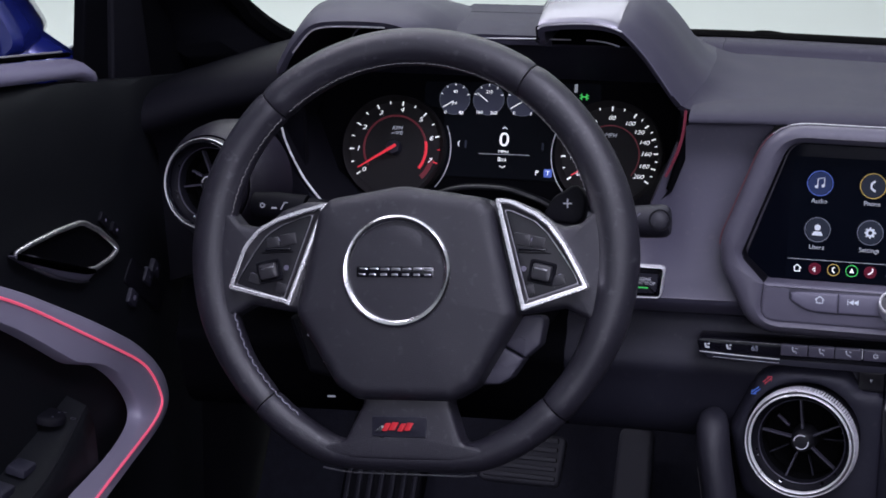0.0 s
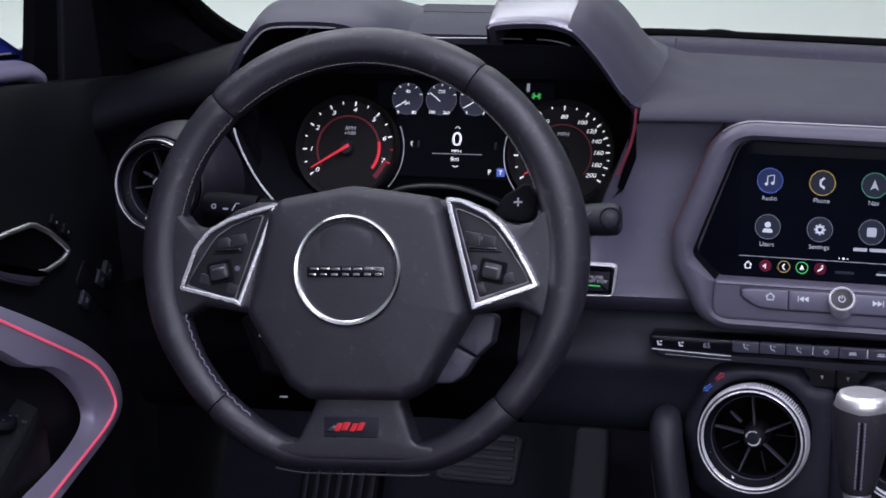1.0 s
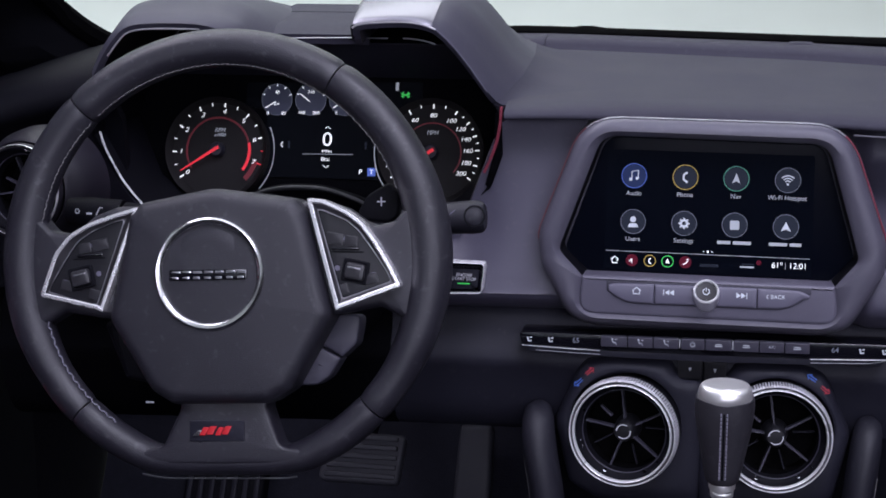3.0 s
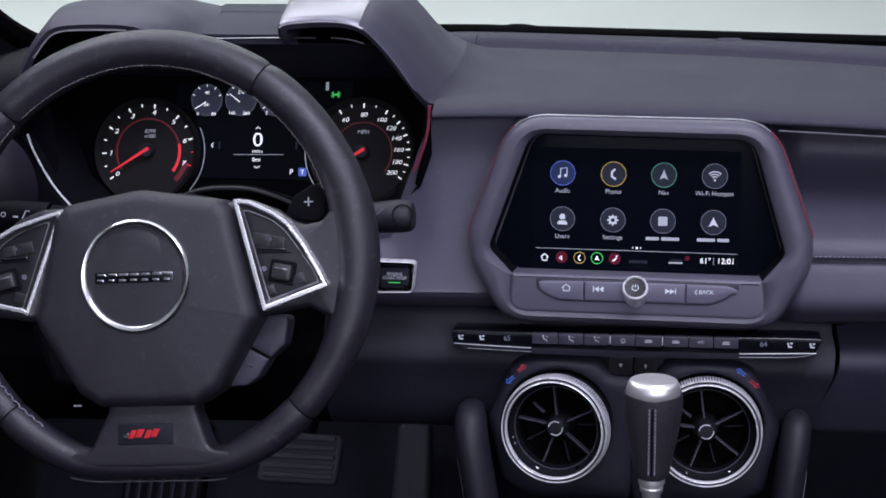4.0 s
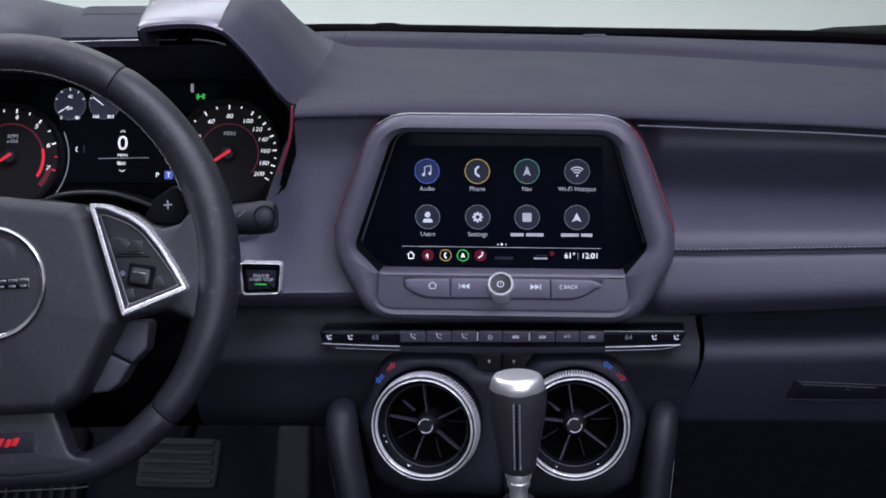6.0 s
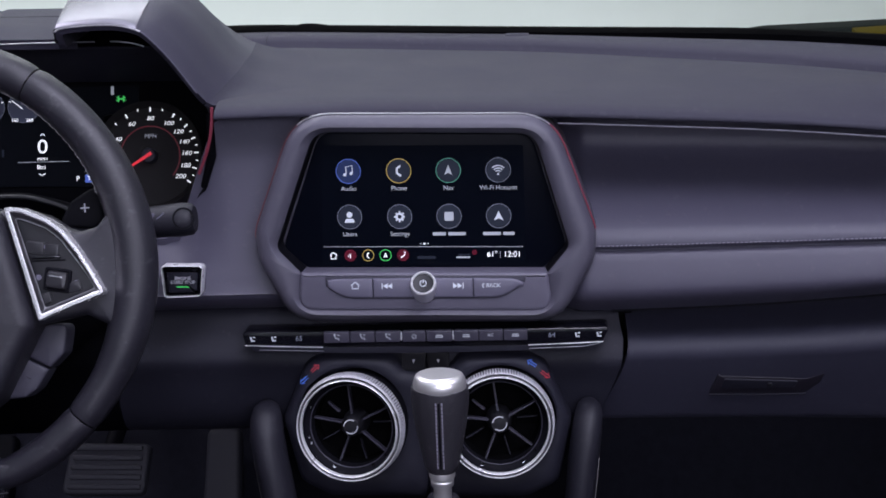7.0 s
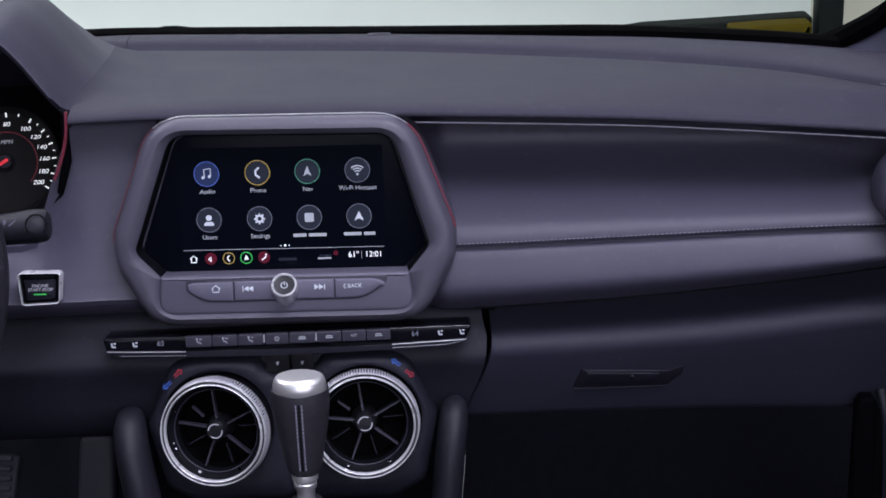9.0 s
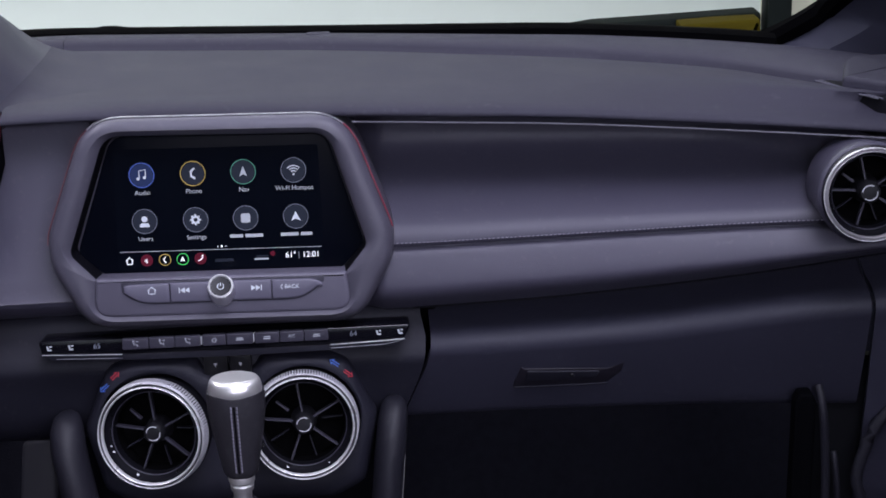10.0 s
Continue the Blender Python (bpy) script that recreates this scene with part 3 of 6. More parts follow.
# far left end of the dash with a round pod for the vent
END_SECTION = [(0.95, 0.984), (0.86, 0.989), (0.80, 0.989), (0.772, 0.984), (0.760, 0.974), (0.757, 0.962), (0.764, 0.951), (0.785, 0.944), (0.80, 0.925), (0.80, 0.86), (0.80, 0.79)]
END_RISE = [(-0.73, -0.018), (-0.678, 0.004), (-0.619, 0.018), (-0.572, 0.029), (-0.55, 0.033)]
# dash vinyl made near black: the shade by the door is in its colour
wpart("driver_end", thick(grid([[(x, y - 0.2 * max(0.0, -0.575 - x), z + smooth_lerp(END_RISE, x)) for y, z in END_SECTION] for x in np.linspace(-0.715, -0.555, 16)]), 0.010), DEEP, dash, "end of the dash beside the door with shade in its colour", sharp=80)

# light sensor on the pad by the windscreen
sens = thing("light_sensor", stand((0.080, 1.0215, 0.9925), 84), "small grey sensor dome on the dash top", "sensor")
part("dome", slab(rounded([(-0.0125, -0.005), (0.0125, -0.005), (0.0125, 0.005), (-0.0125, 0.005)], 0.004), -0.006, 0.0022, 0.0015, 0.0006), SOFT, sens)

# ---------------------------------------------------------------- binnacle
binn = thing("instrument_hood", pose(-0.37, 0.85, 0.86), "grey twin-hump hood over the instruments", "instrument hood")
FRONT = [(-0.515, 0.795, 0.862), (-0.548, 0.79, 0.885), (-0.578, 0.785, 0.945), (-0.562, 0.775, 1.000), (-0.545, 0.765, 1.027), (-0.531, 0.76, 1.044), (-0.522, 0.76, 1.0505), (-0.505, 0.76, 1.0530), (-0.455, 0.76, 1.0530), (-0.430, 0.765, 1.043), (-0.415, 0.82, 1.032),
         (-0.330, 0.82, 1.032), (-0.314, 0.762, 1.046), (-0.3145, 0.76, 1.0562), (-0.310, 0.76, 1.0592), (-0.290, 0.76, 1.0614), (-0.265, 0.76, 1.0620), (-0.250, 0.76, 1.0596), (-0.240, 0.76, 1.0556), (-0.230, 0.76, 1.0470), (-0.2152, 0.76, 1.0300), (-0.195, 0.76, 1.0005), (-0.186, 0.76, 0.982), (-0.186, 0.757, 0.945), (-0.196, 0.76, 0.915), (-0.222, 0.768, 0.878), (-0.250, 0.78, 0.862)]


def back_of(p):
    z = 0.945 + (p[2] - 0.945) * 0.9
    return (-0.37 + (p[0] + 0.37) * 0.93, 0.857 + 0.404 * (z - 0.931), z)


mid = [tuple((a * 0.5 + b * 0.5) for a, b in zip(p, back_of(p))) for p in FRONT]
mid = [(-0.37 + (x + 0.37) * 0.99, y, z) for x, y, z in mid]
wpart("inner_wall", thick(grid([FRONT, mid, [back_of(p) for p in FRONT]], True), 0.003), DEEP, binn, "matt black inner wall")
wpart("edge_trim", tube(FRONT[22:25], [0.003, 0.004, 0.003], 10), INKY, binn)
wpart("glow_line", tube(smooth_path([(-0.1825, 0.7545, 0.989), (-0.1835, 0.7530, 0.972), (-0.1865, 0.7530, 0.958), (-0.1915, 0.7540, 0.944), (-0.199, 0.7570, 0.928)]), 0.0014, 8), GLOW, binn, "faint red light line")
# silver tubes painted as the light caught by the rounded front edges
wpart("edge_line", tube(smooth_path([(x, 0.7555, z + 0.0008) for x, _, z in FRONT[13:19]]), 0.0009, 8), BEVEL, binn, "painted highlight on the front edge of the hump")
wpart("edge_line", tube(smooth_path([(x, 0.7555, z + 0.0008) for x, _, z in FRONT[18:22]]), 0.0008, 8), FACE, binn, "thin grey front edge of the hump")
wpart("edge_line", tube(smooth_path([(x, 0.7555, z + 0.0008) for x, _, z in FRONT[4:9]]), 0.0009, 8), BEVEL, binn, "painted highlight on the front edge of the hump")
wpart("lens_edge", tube([(x, 0.800, z) for x, z in ((-0.42, 1.0375), (-0.378, 1.0377), (-0.325, 1.0388), (-0.293, 1.0388))], 0.0006, 8), ALU, binn, "thin bright line along the lens top")
wpart("lens_edge", tube(smooth_path([(x, 0.800, z) for x, z in ((-0.279, 1.0389), (-0.272, 1.0388), (-0.259, 1.0372), (-0.249, 1.0340))]), 0.0006, 8), ALU, binn)
wpart("chrome_line", tube(smooth_path([(-0.568, 0.775, 0.951), (-0.565, 0.775, 0.937), (-0.557, 0.775, 0.918), (-0.547, 0.775, 0.899), (-0.531, 0.775, 0.879)]), 0.0012, 8), VENTRIM, binn, "thin chrome line down the edge")
wpart("side_cheek", thick(grid([[(-0.578, 0.79, 0.945), (-0.60, 0.80, 0.95), (-0.63, 0.82, 0.95)], [(-0.562, 0.79, 0.90), (-0.59, 0.80, 0.89), (-0.63, 0.82, 0.88)], [(-0.535, 0.79, 0.862), (-0.57, 0.80, 0.84), (-0.62, 0.82, 0.83)]]), 0.004), BLACK, binn)


def hump(sections):
    rows = []
    for y, pts in sections:
        fine = []
        for a, b in zip(pts, pts[1:]):
            for f in (0, 0.34, 0.67):
                fine.append((a[0] + (b[0] - a[0]) * f, y + (a[2] + (b[2] - a[2]) * f), a[1] + (b[1] - a[1]) * f))
        fine.append((pts[-1][0], y + pts[-1][2], pts[-1][1]))
        for _ in range(2):
            fine = [fine[0]] + [tuple((a + 2 * b + c) / 4 for a, b, c in zip(fine[i - 1], fine[i], fine[i + 1])) for i in range(1, len(fine) - 1)] + [fine[-1]]
        rows.append(fine)
    return rows


def hump_skin(rows):
    bm = grid(rows)
    bmesh.ops.subdivide_edges(bm, edges=[e for e in bm.edges if abs(e.verts[0].co.y - e.verts[1].co.y) > 0.015], cuts=2, use_grid_fill=True)
    return thick(bm, 0.006)


hump_rows = hump([(0.7555, [(-0.3150, 1.040, 0.012), (-0.3152, 1.0563, 0), (-0.3100, 1.0600, 0), (-0.290, 1.0622, 0), (-0.265, 1.0630, 0), (-0.250, 1.0606, 0), (-0.2395, 1.0566, 0), (-0.2295, 1.0478, 0), (-0.2145, 1.0308, 0), (-0.194, 1.0012, 0), (-0.184, 0.9885, 0.003), (-0.166, 0.9895, 0.005), (-0.138, 0.9890, 0.005), (-0.100, 0.9865, 0.005)]),
                    (0.762, [(-0.316, 1.040, 0.012), (-0.3165, 1.0590, 0), (-0.3110, 1.0632, 0), (-0.290, 1.0655, 0), (-0.264, 1.0663, 0), (-0.248, 1.0640, 0), (-0.2365, 1.0598, 0), (-0.2260, 1.0508, 0), (-0.2105, 1.0338, 0), (-0.190, 1.0042, 0), (-0.179, 0.9910, 0.006), (-0.158, 0.9903, 0.01), (-0.120, 0.9890, 0.01), (-0.075, 0.9868, 0.01)]),
                    (0.81, [(-0.320, 1.036, 0), (-0.322, 1.0660, 0), (-0.316, 1.0745, 0), (-0.292, 1.0785, 0), (-0.262, 1.0785, 0), (-0.244, 1.0760, 0), (-0.231, 1.0705, 0), (-0.219, 1.0610, 0), (-0.203, 1.0440, 0), (-0.183, 1.0150, 0), (-0.166, 0.9985, 0.008), (-0.140, 0.9920, 0.01), (-0.098, 0.9889, 0.01), (-0.050, 0.9874, 0.01)]),
                    (0.90, [(-0.324, 1.034, 0), (-0.326, 1.0600, 0), (-0.319, 1.0720, 0), (-0.294, 1.0780, 0), (-0.262, 1.0775, 0), (-0.244, 1.0740, 0), (-0.231, 1.0670, 0), (-0.218, 1.0570, 0), (-0.203, 1.0400, 0), (-0.185, 1.0135, 0), (-0.166, 0.9990, 0.005), (-0.138, 0.9922, 0.005), (-0.095, 0.9890, 0.005), (-0.046, 0.9874, 0.005)]),
                    (0.985, [(-0.328, 1.015, 0), (-0.328, 1.0350, 0), (-0.320, 1.0430, 0), (-0.298, 1.0480, 0), (-0.272, 1.0475, 0), (-0.254, 1.0445, 0), (-0.242, 1.0400, 0), (-0.230, 1.0320, 0), (-0.215, 1.0190, 0), (-0.197, 1.0035, 0), (-0.174, 0.9940, 0), (-0.150, 0.9900, 0), (-0.115, 0.9880, 0), (-0.075, 0.9860, 0)])])
wpart("hump", hump_skin([r_[:30] for r_ in hump_rows]), HUMP_LIT, binn, "smooth hood hump in a paler, lit copy of the vinyl", sharp=80)
wpart("hump_foot", hump_skin([r_[29:] for r_ in hump_rows]), SOFT, binn, "grained foot of the hump", sharp=80)
wpart("hump", hump_skin(hump([(0.7555, [(-0.572, 0.985, 0.02), (-0.560, 1.004, 0.01), (-0.5440, 1.0285, 0.002), (-0.5300, 1.0450, 0), (-0.5215, 1.0515, 0), (-0.505, 1.0540, 0), (-0.454, 1.0545, 0), (-0.432, 1.048, 0), (-0.425, 1.040, 0.01)]),
                    (0.762, [(-0.576, 0.985, 0.02), (-0.564, 1.006, 0.01), (-0.5480, 1.0315, 0.002), (-0.5335, 1.0485, 0), (-0.5240, 1.0550, 0), (-0.506, 1.0578, 0), (-0.452, 1.0582, 0), (-0.428, 1.051, 0), (-0.418, 1.038, 0.01)]),
                    (0.81, [(-0.584, 0.985, 0.01), (-0.572, 1.010, 0), (-0.555, 1.0370, 0), (-0.540, 1.0545, 0), (-0.529, 1.0620, 0), (-0.508, 1.0655, 0), (-0.456, 1.0660, 0), (-0.428, 1.055, 0), (-0.410, 1.034, 0)]),
                    (0.90, [(-0.584, 0.985, 0), (-0.572, 1.004, 0), (-0.557, 1.0280, 0), (-0.544, 1.0430, 0), (-0.534, 1.0500, 0), (-0.514, 1.0540, 0), (-0.464, 1.0555, 0), (-0.432, 1.046, 0), (-0.402, 1.030, 0)]),
                    (0.985, [(-0.574, 0.985, 0), (-0.566, 0.995, 0), (-0.554, 1.0080, 0), (-0.544, 1.0180, 0), (-0.534, 1.0240, 0), (-0.514, 1.0290, 0), (-0.464, 1.0320, 0), (-0.432, 1.026, 0), (-0.400, 1.016, 0)])])), HUMP_LIT, binn, "smooth hood hump in a paler, lit copy of the vinyl", sharp=80)
wpart("hood_centre", thick(grid([[(x, y, z) for y, z in ((0.822, 1.030), (0.820, 1.036), (0.84, 1.038), (0.90, 1.038), (0.975, 1.033), (0.985, 1.02), (0.99, 0.99))] for x in np.linspace(-0.428, -0.315, 8)]), 0.004), SOFT, binn)



def hump_sheen(sections):
    """The painted sheen of a hump's top, a plate lying a millimetre over it."""
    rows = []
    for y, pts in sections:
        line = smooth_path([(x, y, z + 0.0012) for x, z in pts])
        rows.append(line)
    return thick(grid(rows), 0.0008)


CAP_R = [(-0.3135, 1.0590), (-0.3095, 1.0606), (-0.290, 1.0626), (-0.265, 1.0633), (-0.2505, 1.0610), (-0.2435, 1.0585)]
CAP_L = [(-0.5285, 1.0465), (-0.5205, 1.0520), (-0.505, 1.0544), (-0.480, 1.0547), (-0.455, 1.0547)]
wpart("hump_sheen", hump_sheen([(y, [(x + sx * (x + 0.28), z + dz) for x, z in CAP_R]) for y, sx, dz in ((0.7548, 0.0, -0.0012), (0.7552, 0.0, 0.0), (0.762, 0.02, 0.0034), (0.785, 0.03, 0.0102), (0.81, 0.05, 0.0160), (0.835, 0.05, 0.0172))]), HUMP_SHEEN, binn, "painted sheen on top of the hump", sharp=60)
wpart("hump_sheen", hump_sheen([(y, [(x + sx * (x + 0.49), z + dz) for x, z in CAP_L]) for y, sx, dz in ((0.7548, 0.0, -0.0012), (0.7552, 0.0, 0.0), (0.762, 0.02, 0.0037), (0.785, 0.04, 0.0080), (0.81, 0.06, 0.0112))]), HUMP_SHEEN, binn, "painted sheen on top of the hump", sharp=60)

# ---------------------------------------------------------------- instruments
clus = thing("instrument_cluster", stand((-0.37, 0.849, 0.931), 22), "black instrument cluster with two dials and a lit display", "instrument cluster")
back_poly = rounded([(-0.205, -0.075), (0.185, -0.075), (0.185, 0.05), (0.13, 0.125), (-0.14, 0.125), (-0.205, 0.05)], 0.02)
part("backing", slab(back_poly, -0.03, -0.012, 0.002), INKY, clus)
part("shelf", moved(brick(-0.15, 0.15, 0, 0.05, 0, 0.002), Matrix.Translation((0, 0.062, -0.012)) @ pose(0, 0, 0, 60)), BLACK, clus)


def dial(name, cx, cy, r, label):
    ob = part(name, moved(lathe([(0, -0.008), (r * 0.98, -0.008), (r * 1.05, -0.002), (r * 1.10, 0.0), (r * 1.12, -0.010)], 64), pose(cx, cy, 0)), DIAL, clus, label)
    return ob


TX, TY, SX, SY, DR = -0.1096, -0.0145, 0.1043, -0.0112, 0.047
tach = dial("tachometer", TX, TY, DR, "round rev counter with white figures and red needle")
speedo = dial("speedometer", SX, SY, DR, "round speedometer with white figures and red needle")


def ray_mark(cx, cy, ang, r0, r1, w, z=-0.0075):
    c, s = math.cos(radians(ang)), math.sin(radians(ang))
    return stroke([(cx + r0 * c, cy + r0 * s), (cx + r1 * c, cy + r1 * s)], w, z, 0.0006)


def rev_angle(v):
    return 217 - 33.4 * v


def mph_angle(v):
    return lerp([(0, 213), (20, 184), (40, 153), (60, 121), (80, 90), (100, 60), (120, 40), (140, 22), (160, 4), (180, -15), (200, -33)], v)


for k in range(15):
    a, major = rev_angle(k / 2), k % 2 == 0
    part("tick", ray_mark(TX, TY, a, DR * (0.90 if major else 0.93), DR * 1.0, 0.0013 if major else 0.001), L_RED if k >= 13 else L_WHITE, tach)
    if major:
        part("figure", writing(str(k // 2), 0.0047, TX + DR * 0.81 * math.cos(radians(a)), TY + DR * 0.81 * math.sin(radians(a)), -0.0075, 0.22, wide=1.3), L_WHITE, tach)
for k in range(21):
    a, major = mph_angle(k * 10), k % 2 == 0
    part("tick", ray_mark(SX, SY, a, DR * (0.90 if major else 0.94), DR * 1.0, 0.0013 if major else 0.001), L_WHITE, speedo)
    if major:
        part("figure", writing(str(k * 10), 0.0042, SX + DR * 0.74 * math.cos(radians(a)), SY + DR * 0.76 * math.sin(radians(a)), -0.0075, 0.22, wide=1.2), L_WHITE, speedo)
part("unit_print", join(writing("RPM", 0.0042, TX + 0.001, TY + 0.0195, -0.0075, 0.2), writing("x1000", 0.0034, TX + 0.001, TY + 0.0148, -0.0075, 0.2)), L_DIM, tach)
part("unit_print", writing("MPH", 0.0042, SX, SY + 0.019, -0.0075, 0.2), L_DIM, speedo)
part("red_ring", arc_band(DR * 0.660, DR * 0.70, -30, 215, -0.0078, 48, TX, TY), L_DRED, tach)
part("red_zone", arc_band(DR * 0.655, DR * 0.715, -36, 14, -0.0077, 16, TX, TY), L_RED, tach)
part("red_zone", arc_band(DR * 0.80, DR * 0.90, -44, -14, -0.0077, 10, TX, TY), L_DRED, tach)
part("red_ring", arc_band(DR * 0.595, DR * 0.62, -40, 215, -0.0078, 48, SX, SY), L_DRED, speedo)


def needle(cx, cy, ang, owner):
    c, s = math.cos(radians(ang)), math.sin(radians(ang))
    poly = [(cx + DR * 0.86 * c - 0.0005 * s, cy + DR * 0.86 * s + 0.0005 * c), (cx - 0.004 * c - 0.0016 * s, cy - 0.004 * s + 0.0016 * c), (cx - 0.004 * c + 0.0016 * s, cy - 0.004 * s - 0.0016 * c), (cx + DR * 0.86 * c + 0.0005 * s, cy + DR * 0.86 * s - 0.0005 * c)]
    part("needle", plate(poly, 0.0012, 0.0008), L_RED, owner, "lit red needle")
    part("needle_cap", moved(lathe([(0, 0.001), (0.006, 0.0005), (0.0075, -0.002), (0.0075, -0.0075)], 24), pose(cx, cy, 0)), BLACK, owner)


needle(TX, TY, 213, tach)
needle(SX, SY, 213, speedo)
part("display", plate(rounded([(-0.062, -0.039), (0.058, -0.039), (0.058, 0.028), (0.092, 0.034), (0.092, 0.057), (-0.084, 0.053), (-0.084, 0.030), (-0.062, 0.027)], 0.002), -0.0118, 0.0016), CLUSTER_GLASS, clus, "dark lit driver display")
part("chrome_arc", arc_band(DR * 1.20, DR * 1.215, -40, 25, -0.010, 24, TX, TY, 0.001), CHROME, clus)
part("chrome_arc", arc_band(DR * 1.20, DR * 1.215, 155, 220, -0.010, 24, SX, SY, 0.001), CHROME, clus)
for cx, cy, texts in ((-0.0527, 0.0368, (("40", 0, 0.0072), ("psi", 0.0, -0.004), ("0", -0.0085, -0.0135), ("80", 0.0075, -0.0135))), (-0.0185, 0.0375, (("210", 0, 0.0074), ("160", -0.0085, -0.0130), ("260", 0.006, -0.0130))), (0.0155, 0.0381, (("E", -0.0075, -0.0130), ("F", 0.0095, -0.0130)))):
    g = part("small_gauge", plate(circle(0.0154, 40, cx, cy), -0.0100), DIALBLUE, clus, "small round blue-grey gauge")
    part("rim", arc_band(0.0151, 0.0155, 0, 360, -0.0096, 40, cx, cy), L_EDGE, g)
    for tx_, dx, dy in texts:
        part("figure", writing(tx_, 0.0034, cx + dx, cy + dy, -0.0094), L_WHITE, g)
    part("pointer", stroke([(cx - 0.001, cy - 0.002), (cx - 0.0115, cy - (0.0085 if cx < -0.04 or cx > 0 else -0.006))], 0.0009, -0.0094), L_WHITE, g)
    for a in (20, 55, 90, 125, 160):
        part("tick", ray_mark(cx, cy, a, 0.0130, 0.0154, 0.0008, -0.0094), L_WHITE, g)
marks = ((writing("0", 0.0140, 0.0, -0.0015, -0.0100, 0, 1, wide=1.12), L_WHITE), (writing("MPH", 0.0030, 0, -0.0128, -0.0100, wide=1.25), L_WHITE), (writing("8mi", 0.0042, -0.001, -0.0205, -0.0100), L_WHITE),
         (writing("P", 0.0050, 0.0345, -0.0318, -0.0100), L_WHITE), (plate(rounded([(0.0415, -0.0355), (0.0495, -0.0355), (0.0495, -0.0275), (0.0415, -0.0275)], 0.001), -0.0101), L_BLUE), (writing("T", 0.0045, 0.0455, -0.0317, -0.0096), L_WHITE),
         (stroke([(-0.024, -0.0158), (0.026, -0.0150)], 0.0005, -0.0100), L_DIM), (stroke([(-0.0025, 0.0095), (0, 0.0115), (0.0025, 0.0095)], 0.0007, -0.0100), L_WHITE), (stroke([(-0.003, -0.0265), (0, -0.0285), (0.003, -0.0265)], 0.0007, -0.0100), L_WHITE),
         (stroke([(-0.0445, -0.0045), (-0.0465, -0.007), (-0.0445, -0.0095)], 0.0007, -0.0100), L_WHITE), (brick(-0.0395, -0.0375, -0.0105, -0.0035, -0.0101, -0.0097, 0.0001), L_ICON), (brick(0.0375, 0.0395, -0.0095, -0.0025, -0.0101, -0.0097, 0.0001), L_ICON),
         (brick(0.0655, 0.0685, 0.048, 0.056, -0.0101, -0.0097, 0.0001), L_DIM),
         (join(stroke([(0.071, 0.0425), (0.080, 0.0455)], 0.001, -0.0100), stroke([(0.071, 0.0455), (0.080, 0.0425)], 0.001, -0.0100), stroke([(0.073, 0.0410), (0.073, 0.047)], 0.001, -0.0100), stroke([(0.078, 0.0410), (0.078, 0.047)], 0.001, -0.0100)), L_GREEN))
for bm, mt in marks:
    part("lit_mark", bm, mt, clus)

# ---------------------------------------------------------------- centre display
disp = thing("infotainment_display", stand((0, 0.722, 0.89), 8), "eight-inch touchscreen in a grey rounded housing, switched on", "car display")
OUT8 = [(-0.1085, 0.0975), (0.1135, 0.0955), (0.1510, -0.006), (0.1500, -0.032), (0.118, -0.091), (-0.1145, -0.0905), (-0.1450, -0.032), (-0.1470, -0.005)]
IN8 = [(-0.0905, 0.080), (0.0962, 0.077), (0.1255, -0.019), (0.1062, -0.0425), (0.1095, -0.0715), (-0.1065, -0.0705), (-0.1045, -0.0415), (-0.126, -0.019)]
ro, ri = rounded(OUT8, [0.046, 0.046, 0.045, 0.042, 0.046, 0.046, 0.038, 0.038], 7), rounded(IN8, [0.018, 0.018, 0.008, 0.003, 0.012, 0.012, 0.003, 0.008], 7)
rows = [[(x, y, -0.045) for x, y in inset(ro, -0.002)], [(x, y, -0.012) for x, y in ro], [(x, y, -0.004) for x, y in inset(ro, 0.0012)], [(x, y, 0.001) for x, y in inset(ro, 0.0045)]]
for f, z in ((0.0, 0.003), (0.5, 0.0035), (1.0, 0.0)):
    a, b = inset(ro, 0.008), inset(ri, -0.004)
    rows.append([(p[0] * (1 - f) + q[0] * f, p[1] * (1 - f) + q[1] * f, z) for p, q in zip(a, b)])
rows += [[(x, y, -0.003) for x, y in inset(ri, -0.002)]]
rows = [[(x, y, z - 1.1 * max(0.0, -0.0790 - y)) for x, y, z in row] for row in rows]
part("bezel", grid([rows[-1], [(x, y, -0.006) for x, y in inset(ri, -0.001)], [(x, y, -0.024) for x, y in ri]], True), DEEP, disp, "black edge round the screen")
part("housing", grid(rows, True), HOUSING, disp, "thick grey rounded housing")
part("housing_back", slab(inset(ro, 0.004), -0.05, -0.026, 0.001), HOUSING, disp)
glass_o = rounded([(-0.0895, 0.079), (0.0952, 0.076), (0.1245, -0.021), (0.1045, -0.0425), (-0.103, -0.0415), (-0.1245, -0.0215)], [0.018, 0.018, 0.008, 0.006, 0.006, 0.008])
scr = part("screen", slab(glass_o, -0.026, -0.0215, 0.0005), SCREEN, disp, "glossy black touchscreen glass")
ctl = rounded([(-0.1070, -0.0410), (0.1087, -0.0420), (0.1135, -0.0765), (-0.1105, -0.0755)], [0.002, 0.002, 0.014, 0.014], 4)
part("control_panel", slab(ctl, -0.026, 0.0016, 0.0035), HOUSING_LIT, disp)

part("lcd_panel", plate(rounded([(-0.0905, -0.0385), (0.0895, -0.0390), (0.0880, 0.0665), (-0.0880, 0.0675)], 0.002, 3), -0.0216, 0.0002), LCD, scr, "faintly lit display area")


def lit(name, bm, mt):
    return part(name, moved(bm, pose(0, 0.0032, -0.0213)), mt, scr)


